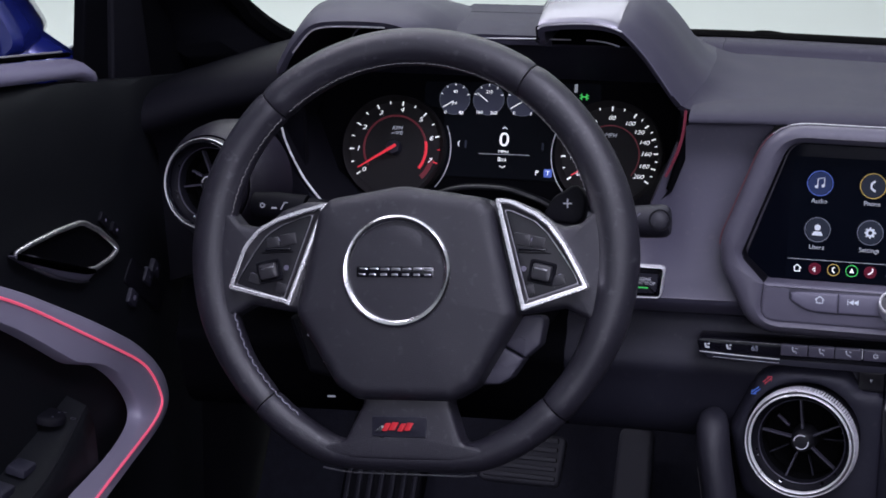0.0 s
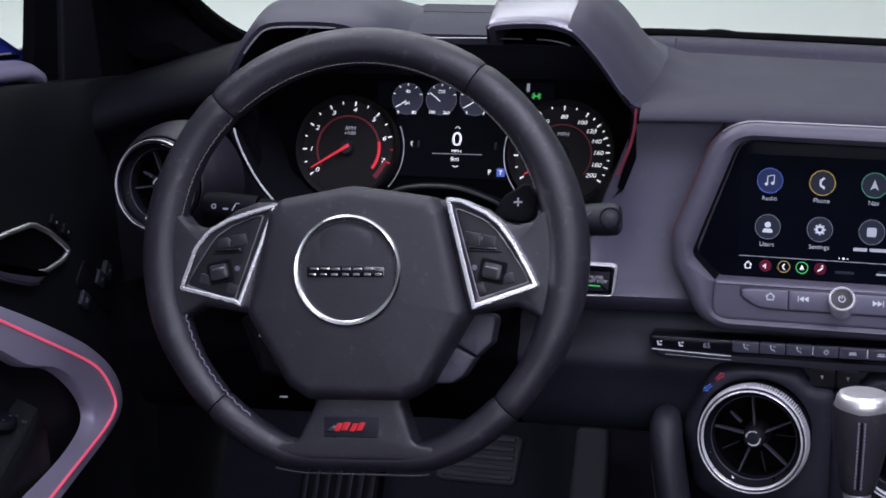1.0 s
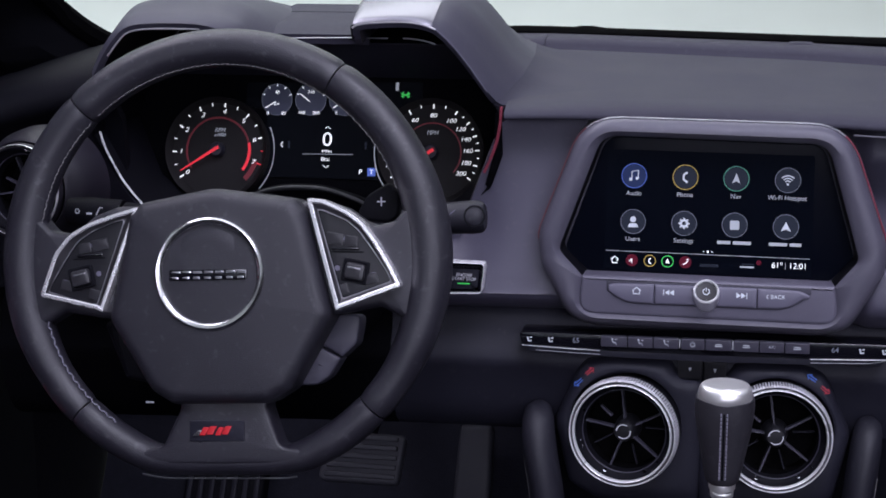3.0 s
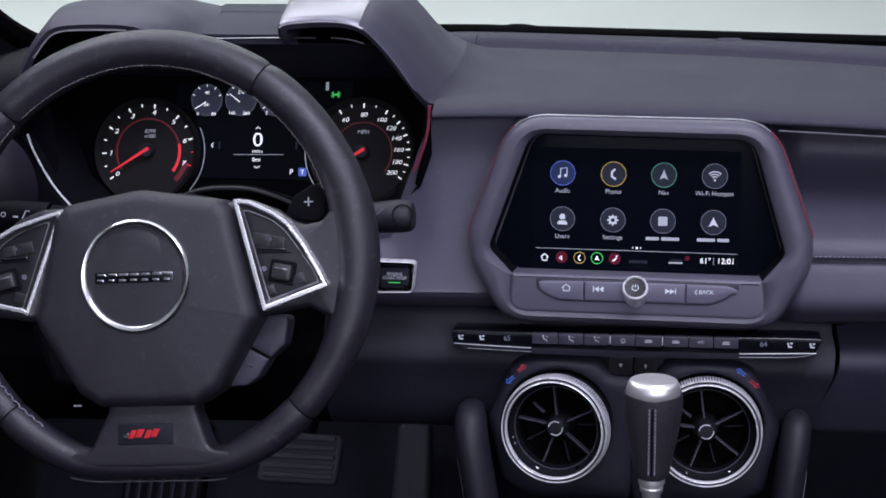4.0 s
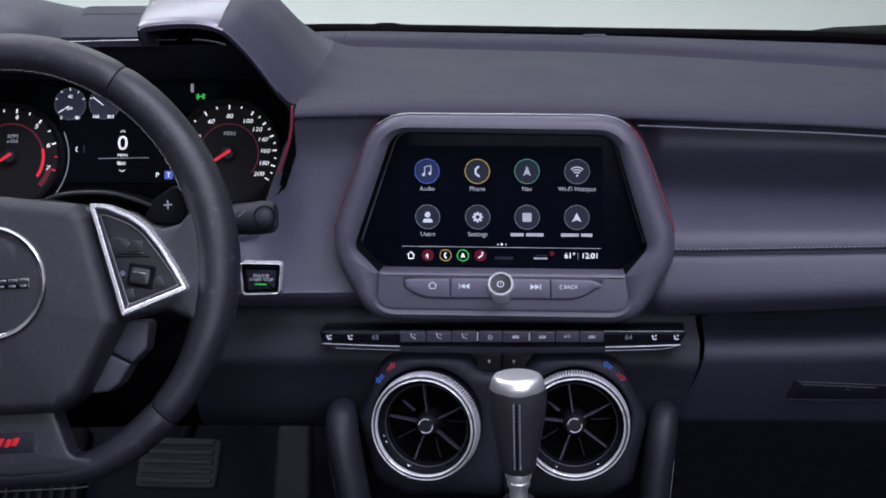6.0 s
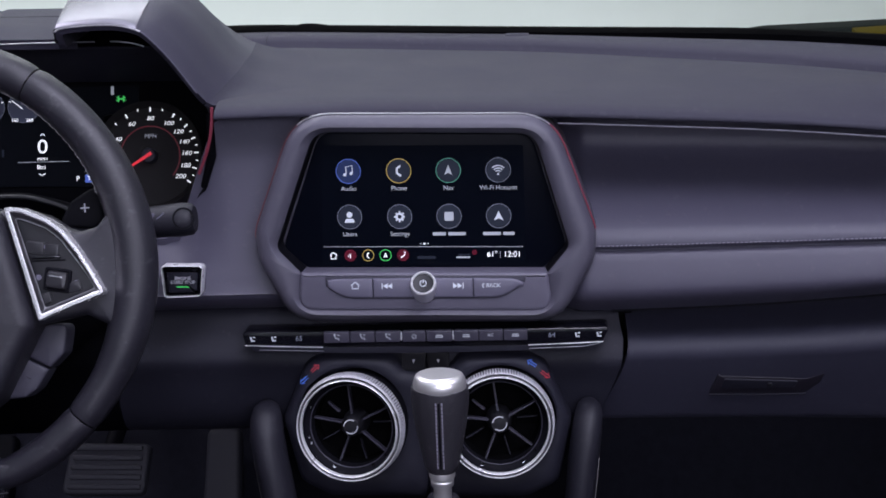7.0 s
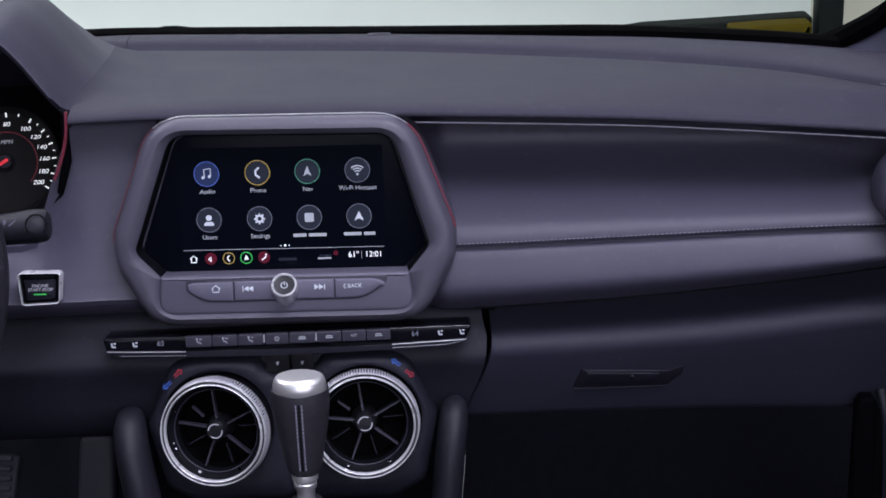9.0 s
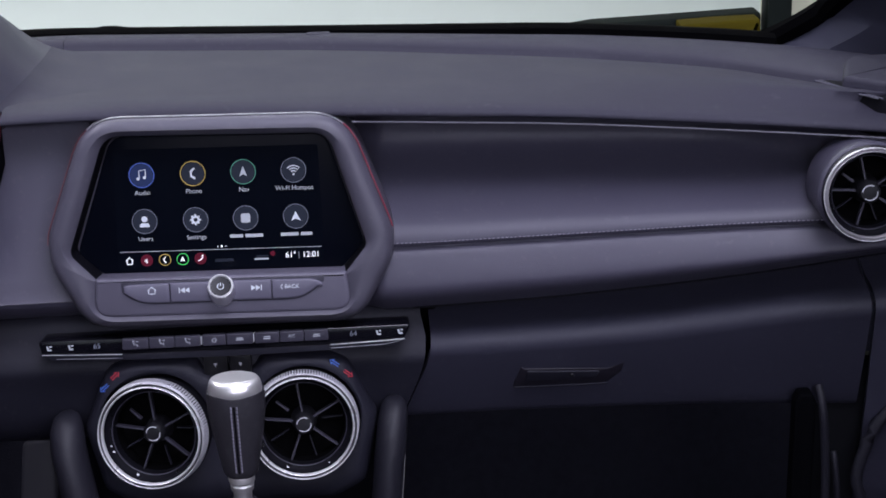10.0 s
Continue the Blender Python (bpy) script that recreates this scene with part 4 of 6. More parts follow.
def icon(cx, cy, ring):
    lit("icon_disc", plate(circle(0.0100, 36, cx, cy), 0), L_NAVY if ring is L_BLUE else L_ICON)
    lit("icon_ring", arc_band(0.0104, 0.0110, 0, 360, 0.0001, 40, cx, cy), ring)


CX, RY = (-0.0650, -0.0208, 0.0226, 0.0661), (0.0416, 0.0010)
for (c, r), ring in {(0, 0): L_BLUE, (1, 0): L_AMBER, (2, 0): L_TEAL, (3, 0): L_EDGE, (0, 1): L_EDGE, (1, 1): L_EDGE, (2, 1): L_EDGE, (3, 1): L_EDGE}.items():
    icon(CX[c], RY[r], ring)
x, y = CX[0], RY[0]
lit("icon", join(stroke([(x - 0.002, y - 0.003), (x - 0.002, y + 0.004), (x + 0.0035, y + 0.005), (x + 0.0035, y - 0.002)], 0.0008, 0.0006), plate(circle(0.0014, 12, x - 0.003, y - 0.003), 0.0006), plate(circle(0.0014, 12, x + 0.0025, y - 0.002), 0.0006)), L_SOFT)
x = CX[1]
lit("icon", join(stroke([(x + 0.0015, y + 0.0045), (x - 0.0015, y + 0.002), (x - 0.0015, y - 0.002), (x + 0.002, y - 0.0045)], 0.0018, 0.0006)), L_SOFT)
x = CX[2]
lit("icon", plate([(x, y + 0.005), (x + 0.0035, y - 0.004), (x, y - 0.002), (x - 0.0035, y - 0.004)], 0.0006), L_DIM)
x = CX[3]
lit("icon", join(plate(circle(0.001, 12, x, y - 0.0035), 0.0006), *[arc_band(r, r + 0.0009, 45, 135, 0.0006, 10, x, y - 0.0035) for r in (0.0026, 0.0048, 0.007)]), L_SOFT)
x, y = CX[0], RY[1]
lit("icon", join(plate(circle(0.0026, 16, x, y + 0.002), 0.0006), plate(rounded([(x - 0.005, y - 0.005), (x + 0.005, y - 0.005), (x + 0.003, y - 0.0015), (x - 0.003, y - 0.0015)], 0.001), 0.0006)), L_SOFT)
x = CX[1]
lit("icon", join(arc_band(0.0018, 0.0036, 0, 360, 0.0006, 24, x, y), *[ray_mark(x, y, a, 0.0034, 0.0048, 0.0014, 0.0006) for a in range(0, 360, 45)]), L_SOFT)
x = CX[2]
lit("icon", join(plate(rounded([(x - 0.004, y - 0.004), (x + 0.004, y - 0.004), (x + 0.004, y + 0.004), (x - 0.004, y + 0.004)], 0.0015), 0.0006)), L_DIM)
x = CX[3]
lit("icon", plate([(x, y + 0.0045), (x + 0.0042, y - 0.004), (x, y - 0.002), (x - 0.0042, y - 0.004)], 0.0006), L_SOFT)
for c, r, s in ((0, 0, "Audio"), (1, 0, "Phone"), (2, 0, "Nav"), (3, 0, "Wi-Fi Hotspot"), (0, 1, "Users"), (1, 1, "Settings")):
    lit("caption", writing(s, 0.0041, CX[c], RY[r] - 0.0155, 0.0004), L_DIM)
for c, ws in ((2, (0.0115, 0.0155)), (3, (0.0155, 0.0100))):
    total = sum(ws) + 0.002
    x0 = CX[c] - total / 2
    for w in ws:
        lit("caption_bar", plate(rounded([(x0, RY[1] - 0.0170), (x0 + w, RY[1] - 0.0170), (x0 + w, RY[1] - 0.0142), (x0, RY[1] - 0.0142)], 0.0006, 2), 0.0004), L_DIM)
        x0 += w + 0.002
lit("divider", stroke([(-0.0885, -0.0255), (0.0875, -0.0265)], 0.0004, 0.0004), L_DIM)
lit("page_dots", join(plate(circle(0.0010, 12, 0.0005, -0.0233), 0.0004), plate(circle(0.0005, 8, -0.003, -0.0233), 0.0004), plate(circle(0.0005, 8, 0.004, -0.0233), 0.0004)), L_WHITE)
yb = -0.0335
lit("home_mark", join(stroke([(-0.0835, yb), (-0.0803, yb + 0.0030), (-0.0771, yb)], 0.0008, 0.0004), stroke([(-0.0825, yb), (-0.0825, yb - 0.003), (-0.0781, yb - 0.003), (-0.0781, yb)], 0.0008, 0.0004)), L_WHITE)
for x, mt, mk in ((-0.0653, L_DRED, 0), (-0.0495, L_AMBER, 1), (-0.0341, L_GREEN, 2), (-0.0186, L_DRED, 3)):
    lit("small_ring", arc_band(0.0047, 0.0053, 0, 360, 0.0003, 28, x, yb), L_DISC if mt is L_DRED else mt)
    if mt is L_DRED:
        lit("small_disc", plate(circle(0.0046, 24, x, yb), 0.0002), L_DISC)
    bmk = (stroke([(x - 0.002, yb - 0.001), (x, yb + 0.0015), (x, yb - 0.0025)], 0.0010, 0.0007), stroke([(x + 0.0008, yb + 0.0025), (x - 0.0008, yb + 0.001), (x - 0.0008, yb - 0.001), (x + 0.001, yb - 0.0025)], 0.0010, 0.0007),
           plate([(x, yb + 0.0028), (x + 0.002, yb - 0.002), (x, yb - 0.001), (x - 0.002, yb - 0.002)], 0.0007), join(stroke([(x - 0.002, yb - 0.002), (x, yb - 0.001), (x + 0.002, yb + 0.001)], 0.0010, 0.0007), plate(circle(0.0008, 8, x + 0.0018, yb + 0.0025), 0.0007)))[mk]
    lit("small_mark", bmk, L_WHITE)
lit("status_bar", brick(0.0285, 0.0405, yb - 0.003, yb - 0.0015, 0.0003, 0.0006, 0.0001), L_DIM)
lit("status_bar", brick(0.030, 0.0405, yb - 0.0005, yb + 0.0008, 0.0003, 0.0006, 0.0001), L_ICON)
lit("status_dot", plate(circle(0.0022, 16, 0.0445, yb + 0.0022), 0.0003), L_DISC)
lit("status_bar", brick(-0.006, 0.010, yb - 0.0035, yb - 0.001, 0.0003, 0.0006, 0.0001), L_ICON)
lit("readout", writing("61°", 0.0052, 0.0602, yb + 0.0002, 0.0004), L_WHITE)
lit("readout", writing("12:01", 0.0052, 0.0778, yb + 0.0002, 0.0004), L_WHITE)
lit("readout_line", stroke([(0.0672, yb - 0.003), (0.0672, yb + 0.0032)], 0.0004, 0.0004), L_DIM)
rim_pts = inset(ro, -0.0001)


def rim_run(test):
    return [(x, y, -0.0065) for x, y in sorted((p for p in rim_pts if test(*p)), key=lambda p: (p[0], p[1]))]


part("glow_line", tube(rim_run(lambda x, y: x < -0.10 and -0.012 < y < 0.090), 0.0006, 6), GLOW_FAINT, disp, "faint red light line")
part("glow_line", tube(rim_run(lambda x, y: x > 0.108 and -0.006 < y < 0.090), 0.0007, 6), GLOW, disp, "faint red light line")
# aluminium tube painted as the highlight on the housing's upper bevel
part("edge_highlight", tube(rim_run(lambda x, y: y > 0.0835), 0.0007, 6), ALU, disp, "painted highlight along the upper edge")
# hard buttons and knob
BT = lambda u: -0.0460 - 0.1 * u * u - 26.0 * max(0.0, abs(u) - 0.076) ** 2
cuts = (-0.0835, -0.0435, 0.0, 0.0440, 0.0880)
for i, (a, b) in enumerate(zip(cuts, cuts[1:])):
    a, b = a + 0.0004, b - 0.0004
    lo = lambda u: -0.0632 + 60.0 * max(0.0, abs(u) - 0.06) ** 2 * 0.30
    xs = [a + (b - a) * k / 10 for k in range(11)]
    poly = [(u, min(lo(u), BT(u) - 0.003)) for u in xs] + [(u, BT(u)) for u in reversed(xs)]
    part("button", slab(poly, -0.002, 0.0042, 0.0016), BUTTON, disp)
part("button_frame", slab([(u, -0.0645 + 18.0 * max(0.0, abs(u) - 0.06) ** 2) for u in np.linspace(-0.0850, 0.0892, 21)] + [(u, -0.0445) for u in np.linspace(0.0892, -0.0850, 5)], -0.004, 0.0022, 0.0005), PAD, disp)
part("button_print", join(stroke([(-0.0625, -0.0520), (-0.0588, -0.0490), (-0.0551, -0.0520)], 0.0008, 0.0043), stroke([(-0.0615, -0.052), (-0.0615, -0.0548), (-0.0561, -0.0548), (-0.0561, -0.052)], 0.0008, 0.0043)), L_SOFT, disp)
for x, s in ((-0.0305, 1), (0.0305, -1)):
    part("button_print", join(plate([(x - s * 0.004, -0.0525), (x, -0.0500), (x, -0.0550)], 0.0043), plate([(x, -0.0525), (x + s * 0.004, -0.0500), (x + s * 0.004, -0.0550)], 0.0043), stroke([(x - s * 0.0048, -0.050), (x - s * 0.0048, -0.055)], 0.0007, 0.0043)), L_SOFT, disp)
part("button_print", join(writing("BACK", 0.0036, 0.0615, -0.0525, 0.0043), stroke([(0.0535, -0.0505), (0.0518, -0.0525), (0.0535, -0.0545)], 0.0007, 0.0043)), L_SOFT, disp)
KN = pose(0.0010, -0.0562, -0.0005, -34)
knob = part("knob", moved(lathe([(0.0114, -0.008), (0.0113, 0.0120), (0.0110, 0.0132)], 40), KN), CHROME, disp, "round power knob with a bright ring")
part("knob_ring", moved(lathe([(0.0112, 0.0125), (0.0108, 0.0142), (0.0099, 0.0148), (0.0091, 0.0140), (0.0089, 0.0125)], 40), KN), VENTRIM, knob, "bright ring")
part("knob_cap", moved(lathe([(0, 0.0128), (0.0070, 0.0128), (0.0091, 0.0132)], 40), KN), POD, knob)
part("power_mark", moved(join(arc_band(0.0024, 0.0030, 120, 420, 0.0129, 20), stroke([(0, 0.0002), (0, 0.0034)], 0.0006, 0.0129)), KN), L_SOFT, knob)

# ---------------------------------------------------------------- start button
stb = thing("start_button", stand((-0.2125, 0.7180, 0.8395), 8), "black push button with a thin chrome frame and green light", "start button")
o = rounded([(-0.0165, -0.0130), (0.0165, -0.0118), (0.0195, 0.0158), (-0.0185, 0.0162)], 0.004)
part("frame", band(o, inset(o, 0.0009), -0.010, 0.003, 0.0003), VENTRIM, stb, "chrome frame")
part("base", slab(inset(o, 0.0014), -0.006, 0.0005, 0.0005), GLOSS, stb)
part("key", slab(inset(o, 0.0045), 0.0, 0.0028, 0.0012), BLACK, stb)
part("print", join(writing("ENGINE", 0.0030, 0.001, 0.0048, 0.0028), writing("START STOP", 0.0030, 0.001, 0.0012, 0.0028, 0, 0.95)), PRINT, stb)
part("light", brick(-0.005, 0.006, -0.0034, -0.0024, 0.0026, 0.0031, 0.0002), L_GREEN, stb, "green light bar")

# ---------------------------------------------------------------- climate keys
clim = thing("climate_panel", stand((0.0, 0.716, 0.7862), 8, 0.7), "narrow climate control strip with grey keys between gloss black ends", "climate panel")
part("strip", slab(rounded([(-0.160, -0.0040), (-0.08, -0.0070), (0.08, -0.0075), (0.156, -0.0050), (0.163, 0.0082), (-0.163, 0.0082)], 0.003), -0.03, -0.001, 0.001), GLOSS, clim, "gloss black strip")
keys = [(-0.0895, -0.0665), (-0.0660, -0.0440), (-0.0435, -0.0215), (-0.0195, 0.0010), (0.0015, 0.0245), (0.0260, 0.0475), (0.0480, 0.0690), (0.0695, 0.0905)]
for a, b in keys:
    part("key", brick(a, b, -0.0016, 0.0082, -0.004, 0.003, 0.0010), KEY, clim)
for x in (-0.0205, 0.0252):
    part("light_line", brick(x - 0.0004, x + 0.0004, 0.000, 0.0070, 0.0, 0.0036, 0.0001), PRINT, clim)
for i, (a, b) in enumerate(keys):
    c = (a + b) / 2
    if i in (0, 1, 2):
        bm = join(plate(circle(0.0011, 10, c - 0.002, 0.0035), 0.0031), stroke([(c - 0.002, 0.002), (c - 0.001, -0.001), (c + 0.002, -0.001), (c + 0.003, -0.0035)], 0.0009, 0.0031), stroke([(c + 0.001, 0.003), (c + 0.004, 0.003)], 0.0007, 0.0031))
    elif i == 3:
        bm = join(arc_band(0.0022, 0.0029, 120, 420, 0.0031, 16, c, 0.0), stroke([(c, 0.0005), (c, 0.0035)], 0.0007, 0.0031))
    elif i == 6:
        bm = writing("A/C", 0.0036, c, 0.0005, 0.0031)
    else:
        bm = join(brick(c - 0.0045, c + 0.0045, -0.0018, -0.0006, 0.0029, 0.0033, 0.0001), brick(c - 0.0038, c + 0.0038, 0.0004, 0.0016, 0.0029, 0.0033, 0.0001))
    part("key_print", moved(bm, pose(c, 0.0034, 0) @ Matrix.Diagonal((0.72, 0.72, 1, 1)) @ pose(-c, 0, 0)), L_DIM, clim)
for s in (-1, 1):
    for x in (0.1535, 0.1345):
        c = s * x
        part("seat_mark", moved(join(stroke([(c - 0.0018, 0.0052), (c - 0.0010, 0.0016), (c + 0.0018, 0.0018)], 0.0016, -0.0008), stroke([(c + 0.0002, 0.0046), (c + 0.0022, 0.0050)], 0.0012, -0.0008)), pose(0, -0.0012, 0)), L_DIM, clim)
    c = s * 0.112
    part("readout", writing("65" if s < 0 else "64", 0.0048, c, 0.0020, -0.0009), L_EDGE, clim)

def sag(u, y0, y1, drop):
    return y0 + (y1 - y0) * (u + 0.16) / 0.32 - drop * (1 - (u / 0.16) ** 2)


for u0, u1 in ((-0.160, -0.0905), (0.0915, 0.157)):
    part("chrome_line", tube([(u, sag(u, -0.0035, -0.0045, 0.0035), 0.0) for u in np.linspace(u0, u1, 12)], 0.00038, 8), CHROME, clim, "thin chrome line")
part("chrome_line", tube([(u, sag(u, -0.0075, -0.0080, 0.0032), -0.001) for u in np.linspace(-0.148, -0.0905, 12)], 0.0003, 8), ALU, clim, "thin chrome line")
part("chrome_line", tube([(u, sag(u, -0.0075, -0.0080, 0.0032), -0.001) for u in np.linspace(0.0915, 0.140, 12)] + [(0.150, -0.0068, -0.0005), (0.156, -0.0046, 0.0)], 0.0003, 8), ALU, clim, "thin chrome line")
part("lower_lip", slab([(u, sag(u, -0.0015, -0.0025, 0.0035)) for u in np.linspace(-0.160, 0.158, 20)] + [(u, sag(u, -0.0095, -0.0100, 0.0032)) for u in np.linspace(0.150, -0.152, 20)], -0.03, -0.0015, 0.0008), BLACK, clim)

# ---------------------------------------------------------------- round air vents
def air_vent(m, label, r=0.0505, spin=0.0, ring=VENTRIM, deep=0.0085, ridged=True, bead=None, groove=SLOPE):
    """A turning outlet: ridged side, a two-step polished rim, gloss inner rim, thin spokes and slats in a dark throat."""
    v = thing("air_vent", m, label, "air vent", "round air vents")
    n = 360
    rows = []
    for rr, z, cut in ((r * 1.036, -deep - 0.001, 0.045), (r * 1.042, -deep, 0.05), (r * 1.034, -0.0012, 0.05), (r * 1.020, 0.0022, 0.012), (r * 1.004, 0.0030, 0.0)):
        ring_ = []
        for i in range(n):
            q = rr * (1.0 - (cut if ridged and i % 3 == 2 else 0.0))
            ring_.append((q * math.cos(2 * math.pi * i / n), q * math.sin(2 * math.pi * i / n), z))
        rows.append(ring_)
    part("knurled_ring", grid(rows, True), KNURL if ridged else COLLAR, v, "finely ridged metal ring" if ridged else "dark outer ring", not ridged)
    part("sleeve", lathe([(r * 1.0, 0.0), (r * 1.012, -deep), (r * 1.012, -0.03)], 72), DEEP, v, "dark sleeve behind the ring")
    part("rim", lathe([(r * (0.998 + 0.012 * math.cos(radians(a))), 0.0036 + 0.0022 * math.sin(radians(a))) for a in range(-20, 201, 20)], 96), ring, v, "bright chrome rim")
    part("rim_groove", lathe([(r * 0.988, 0.0038), (r * 0.978, 0.0026), (r * 0.955, 0.0020), (r * 0.942, 0.0026)], 96), groove, v, "groove in the rim")
    part("inner_bead", lathe([(r * (0.926 + 0.020 * math.cos(radians(a))), 0.0028 + 0.0034 * math.sin(radians(a))) for a in range(-30, 211, 24)], 96), bead or ring, v, "bright inner bead" if bead is None else "gloss black inner bead")
    part("inner_rim", lathe([(r * 0.912, 0.000), (r * 0.880, -0.0035), (r * 0.85, -0.0045), (r * 0.815, -0.0055), (r * 0.790, -0.0070), (r * 0.775, -0.012), (r * 0.755, -0.034)], 72), DEEP, v, "black inner rim")
    part("grille_ring", lathe([(r * (0.798 + 0.012 * math.cos(radians(a))), -0.0060 + 0.0010 * math.sin(radians(a))) for a in range(0, 361, 45)], 72), PAD, v)
    part("throat", lathe([(r * 0.785, -0.010), (r * 0.74, -0.030), (0, -0.030)], 48), VOID, v)

    def bar(a, r0, r1, w, z0, z1, mt, name):
        bm = grid([[(r * r0, -w, z0), (r * r0, w, z0), (r * r0, w, z1), (r * r0, -w, z1)], [(r * r1, -w * 0.8, z0), (r * r1, w * 0.8, z0), (r * r1, w * 0.8, z1), (r * r1, -w * 0.8, z1)]], True, True)
        part(name, moved(bm, Matrix.Rotation(a, 4, "Z")), mt, v)

    for turn in (97, 28, -39, -111, 172):
        bar(spin + radians(turn), 0.16, 0.79, 0.0009, -0.013, -0.019, PAD, "blade")
    bar(spin + radians(140), 0.36, 0.64, 0.0010, -0.014, -0.018, KEY, "vane_lever")
    for turn in (2, -75, -150):
        bar(spin + radians(turn), 0.34, 0.74, 0.0005, -0.022, -0.026, BLACK, "rear_vane")
    part("hub", lathe([(0, -0.0035), (0.0072, -0.0038), (0.0092, -0.006), (0.0098, -0.012), (0.0118, -0.024), (0.0118, -0.028)], 36), POD, v)
    part("hub_mark", join(arc_band(0.0058, 0.0067, 60, 175, -0.0040, 14), arc_band(0.0058, 0.0067, 230, 370, -0.0040, 14)), PRINT, v)
    for a in (155, 196, 204, 247, 301, 322):
        part("dot_mark", plate(circle(0.0010 if a not in (247, 301) else 0.0017, 10, r * 0.842 * math.cos(radians(a)), r * 0.842 * math.sin(radians(a))), -0.0040), BRIGHT, v)
    return v


air_vent(stand((-0.0680, 0.695, 0.7098), 11) @ pose(0, 0, 0, 0, -8), "round centre air vent with chrome rim beside the shifter", r=0.0473, spin=0.0)
air_vent(stand((0.0655, 0.697, 0.7120), 11) @ pose(0, 0, 0, 0, 3), "round centre air vent with chrome rim beside the shifter", r=0.0473, spin=0.02)
air_vent(stand((0.5445, 0.659, 0.9203), 6) @ pose(0, 0, 0, 0, -4), "round air vent with satin rim at the passenger end", r=0.0390, spin=0.1, deep=0.002, ridged=False, bead=BEVEL, groove=BEVEL)
air_vent(stand((-0.598, 0.660, 0.927), 14) @ pose(0, 0, 0, 0, -8), "round air vent with chrome rim beside the door", r=0.0405, spin=0.3, deep=0.002, ridged=False, bead=GLOSS)

def vent_pod(m, r, mat, label, flare):
    v = thing("vent_collar", m, label, "vent collar")
    part("collar", lathe([(r * 0.99, -0.03), (r * 0.99, -0.006), (r * 1.03, -0.003), (r * 1.06, -0.004), (r * 1.09, -0.007), (r * (1.10 + flare * 0.35), -0.013), (r * (1.10 + flare * 0.7), -0.022), (r * (1.10 + flare), -0.038), (r * (1.11 + flare), -0.055)], 64), mat, v)


vent_pod(stand((0.5445, 0.659, 0.9203), 6), 0.0394, FACE, "grey bulged collar round the passenger vent", -0.09)
vent_pod(stand((-0.598, 0.660, 0.927), 14) @ pose(0, 0, 0, 0, -8), 0.0425, COLLAR, "dark bulged collar round the driver vent", 0.26)
pods = thing("vent_surround", stand((0, 0.717, 0.7075), 8), "black twin-lobed surround of the centre vents", "vent surround")
two = rounded([(-0.132, 0.0), (-0.108, 0.055), (-0.088, 0.062), (-0.030, 0.062), (-0.018, 0.045), (0.016, 0.045), (0.030, 0.062), (0.086, 0.062), (0.106, 0.055), (0.130, 0.0), (0.118, -0.060), (0.09, -0.075), (-0.09, -0.075), (-0.118, -0.060)], 0.012)
def lobe(side, cx, cy, r):
    """Half of the surround, skinned from its outline in to the vent's round opening."""
    poly = [Vector((x, y)) for x, y in two]
    c = Vector((cx, cy))
    rows = []
    for k in range(73):
        a = 2 * math.pi * k / 72
        d = Vector((math.cos(a), math.sin(a)))
        far = 1.0
        for p, q in zip(poly, poly[1:] + poly[:1]):
            e = q - p
            den = d[0] * e[1] - d[1] * e[0]
            if abs(den) > 1e-9:
                t_ = ((p[0] - c[0]) * e[1] - (p[1] - c[1]) * e[0]) / den
                s_ = ((p[0] - c[0]) * d[1] - (p[1] - c[1]) * d[0]) / den
                if t_ > 0 and -0.001 <= s_ <= 1.001:
                    far = min(far, t_)
        if d[0] * side < 0:
            far = min(far, abs(cx) / abs(d[0]))
        far = max(far, r + 0.001)
        inner = d[0] * side < -0.15 and far > abs(cx) / abs(d[0]) - 1e-4
        lip = 0.002 if inner else -0.04
        out = c + d * far
        rim = c + d * (far - min(0.010, (far - r) * 0.5))
        m1 = c + d * (far - min(0.003, (far - r) * 0.15))
        hole = c + d * r
        rows.append([(out[0], out[1], lip), (out[0], out[1], 0.0 if inner else -0.010), (m1[0], m1[1], 0.002 if inner else -0.001), (rim[0], rim[1], 0.004), ((rim[0] + hole[0]) / 2, (rim[1] + hole[1]) / 2, 0.005), (hole[0], hole[1], 0.004), (hole[0], hole[1], -0.04)])
    return grid(rows)


part("shell", lobe(-1, -0.067, 0.001, 0.0498), BLACK, pods, "satin black shell")
part("shell", lobe(1, 0.066, 0.002, 0.0498), BLACK, pods, "satin black shell")
part("switch", brick(-0.022, -0.001, 0.045, 0.062, -0.03, -0.002, 0.001), POD, pods)
part("switch", brick(0.001, 0.020, 0.045, 0.062, -0.03, -0.002, 0.001), POD, pods)
part("switch_print", join(plate([(-0.013, 0.0555), (-0.010, 0.0555), (-0.0115, 0.052)], -0.0018), plate([(0.009, 0.0555), (0.012, 0.0555), (0.0105, 0.052)], -0.0018)), PRINT, pods)


def arrow(cx, cy, ang, mt):
    part("temperature_mark", moved(join(stroke([(-0.004, 0.0012), (0.0045, 0.0012)], 0.0010, 0), stroke([(-0.004, -0.0012), (0.0045, -0.0012)], 0.0010, 0), stroke([(0.003, 0.0032), (0.0068, 0), (0.003, -0.0032)], 0.0010, 0)), pose(cx, cy, 0.0042, 0, 0, ang) @ Matrix.Diagonal((0.85, 0.85, 1, 1))), mt, pods)


arrow(-0.1090, 0.0390, 222, BLUEP)
arrow(-0.1005, 0.0485, 42, REDP)
arrow(0.0950, 0.0530, 145, BLUEP)
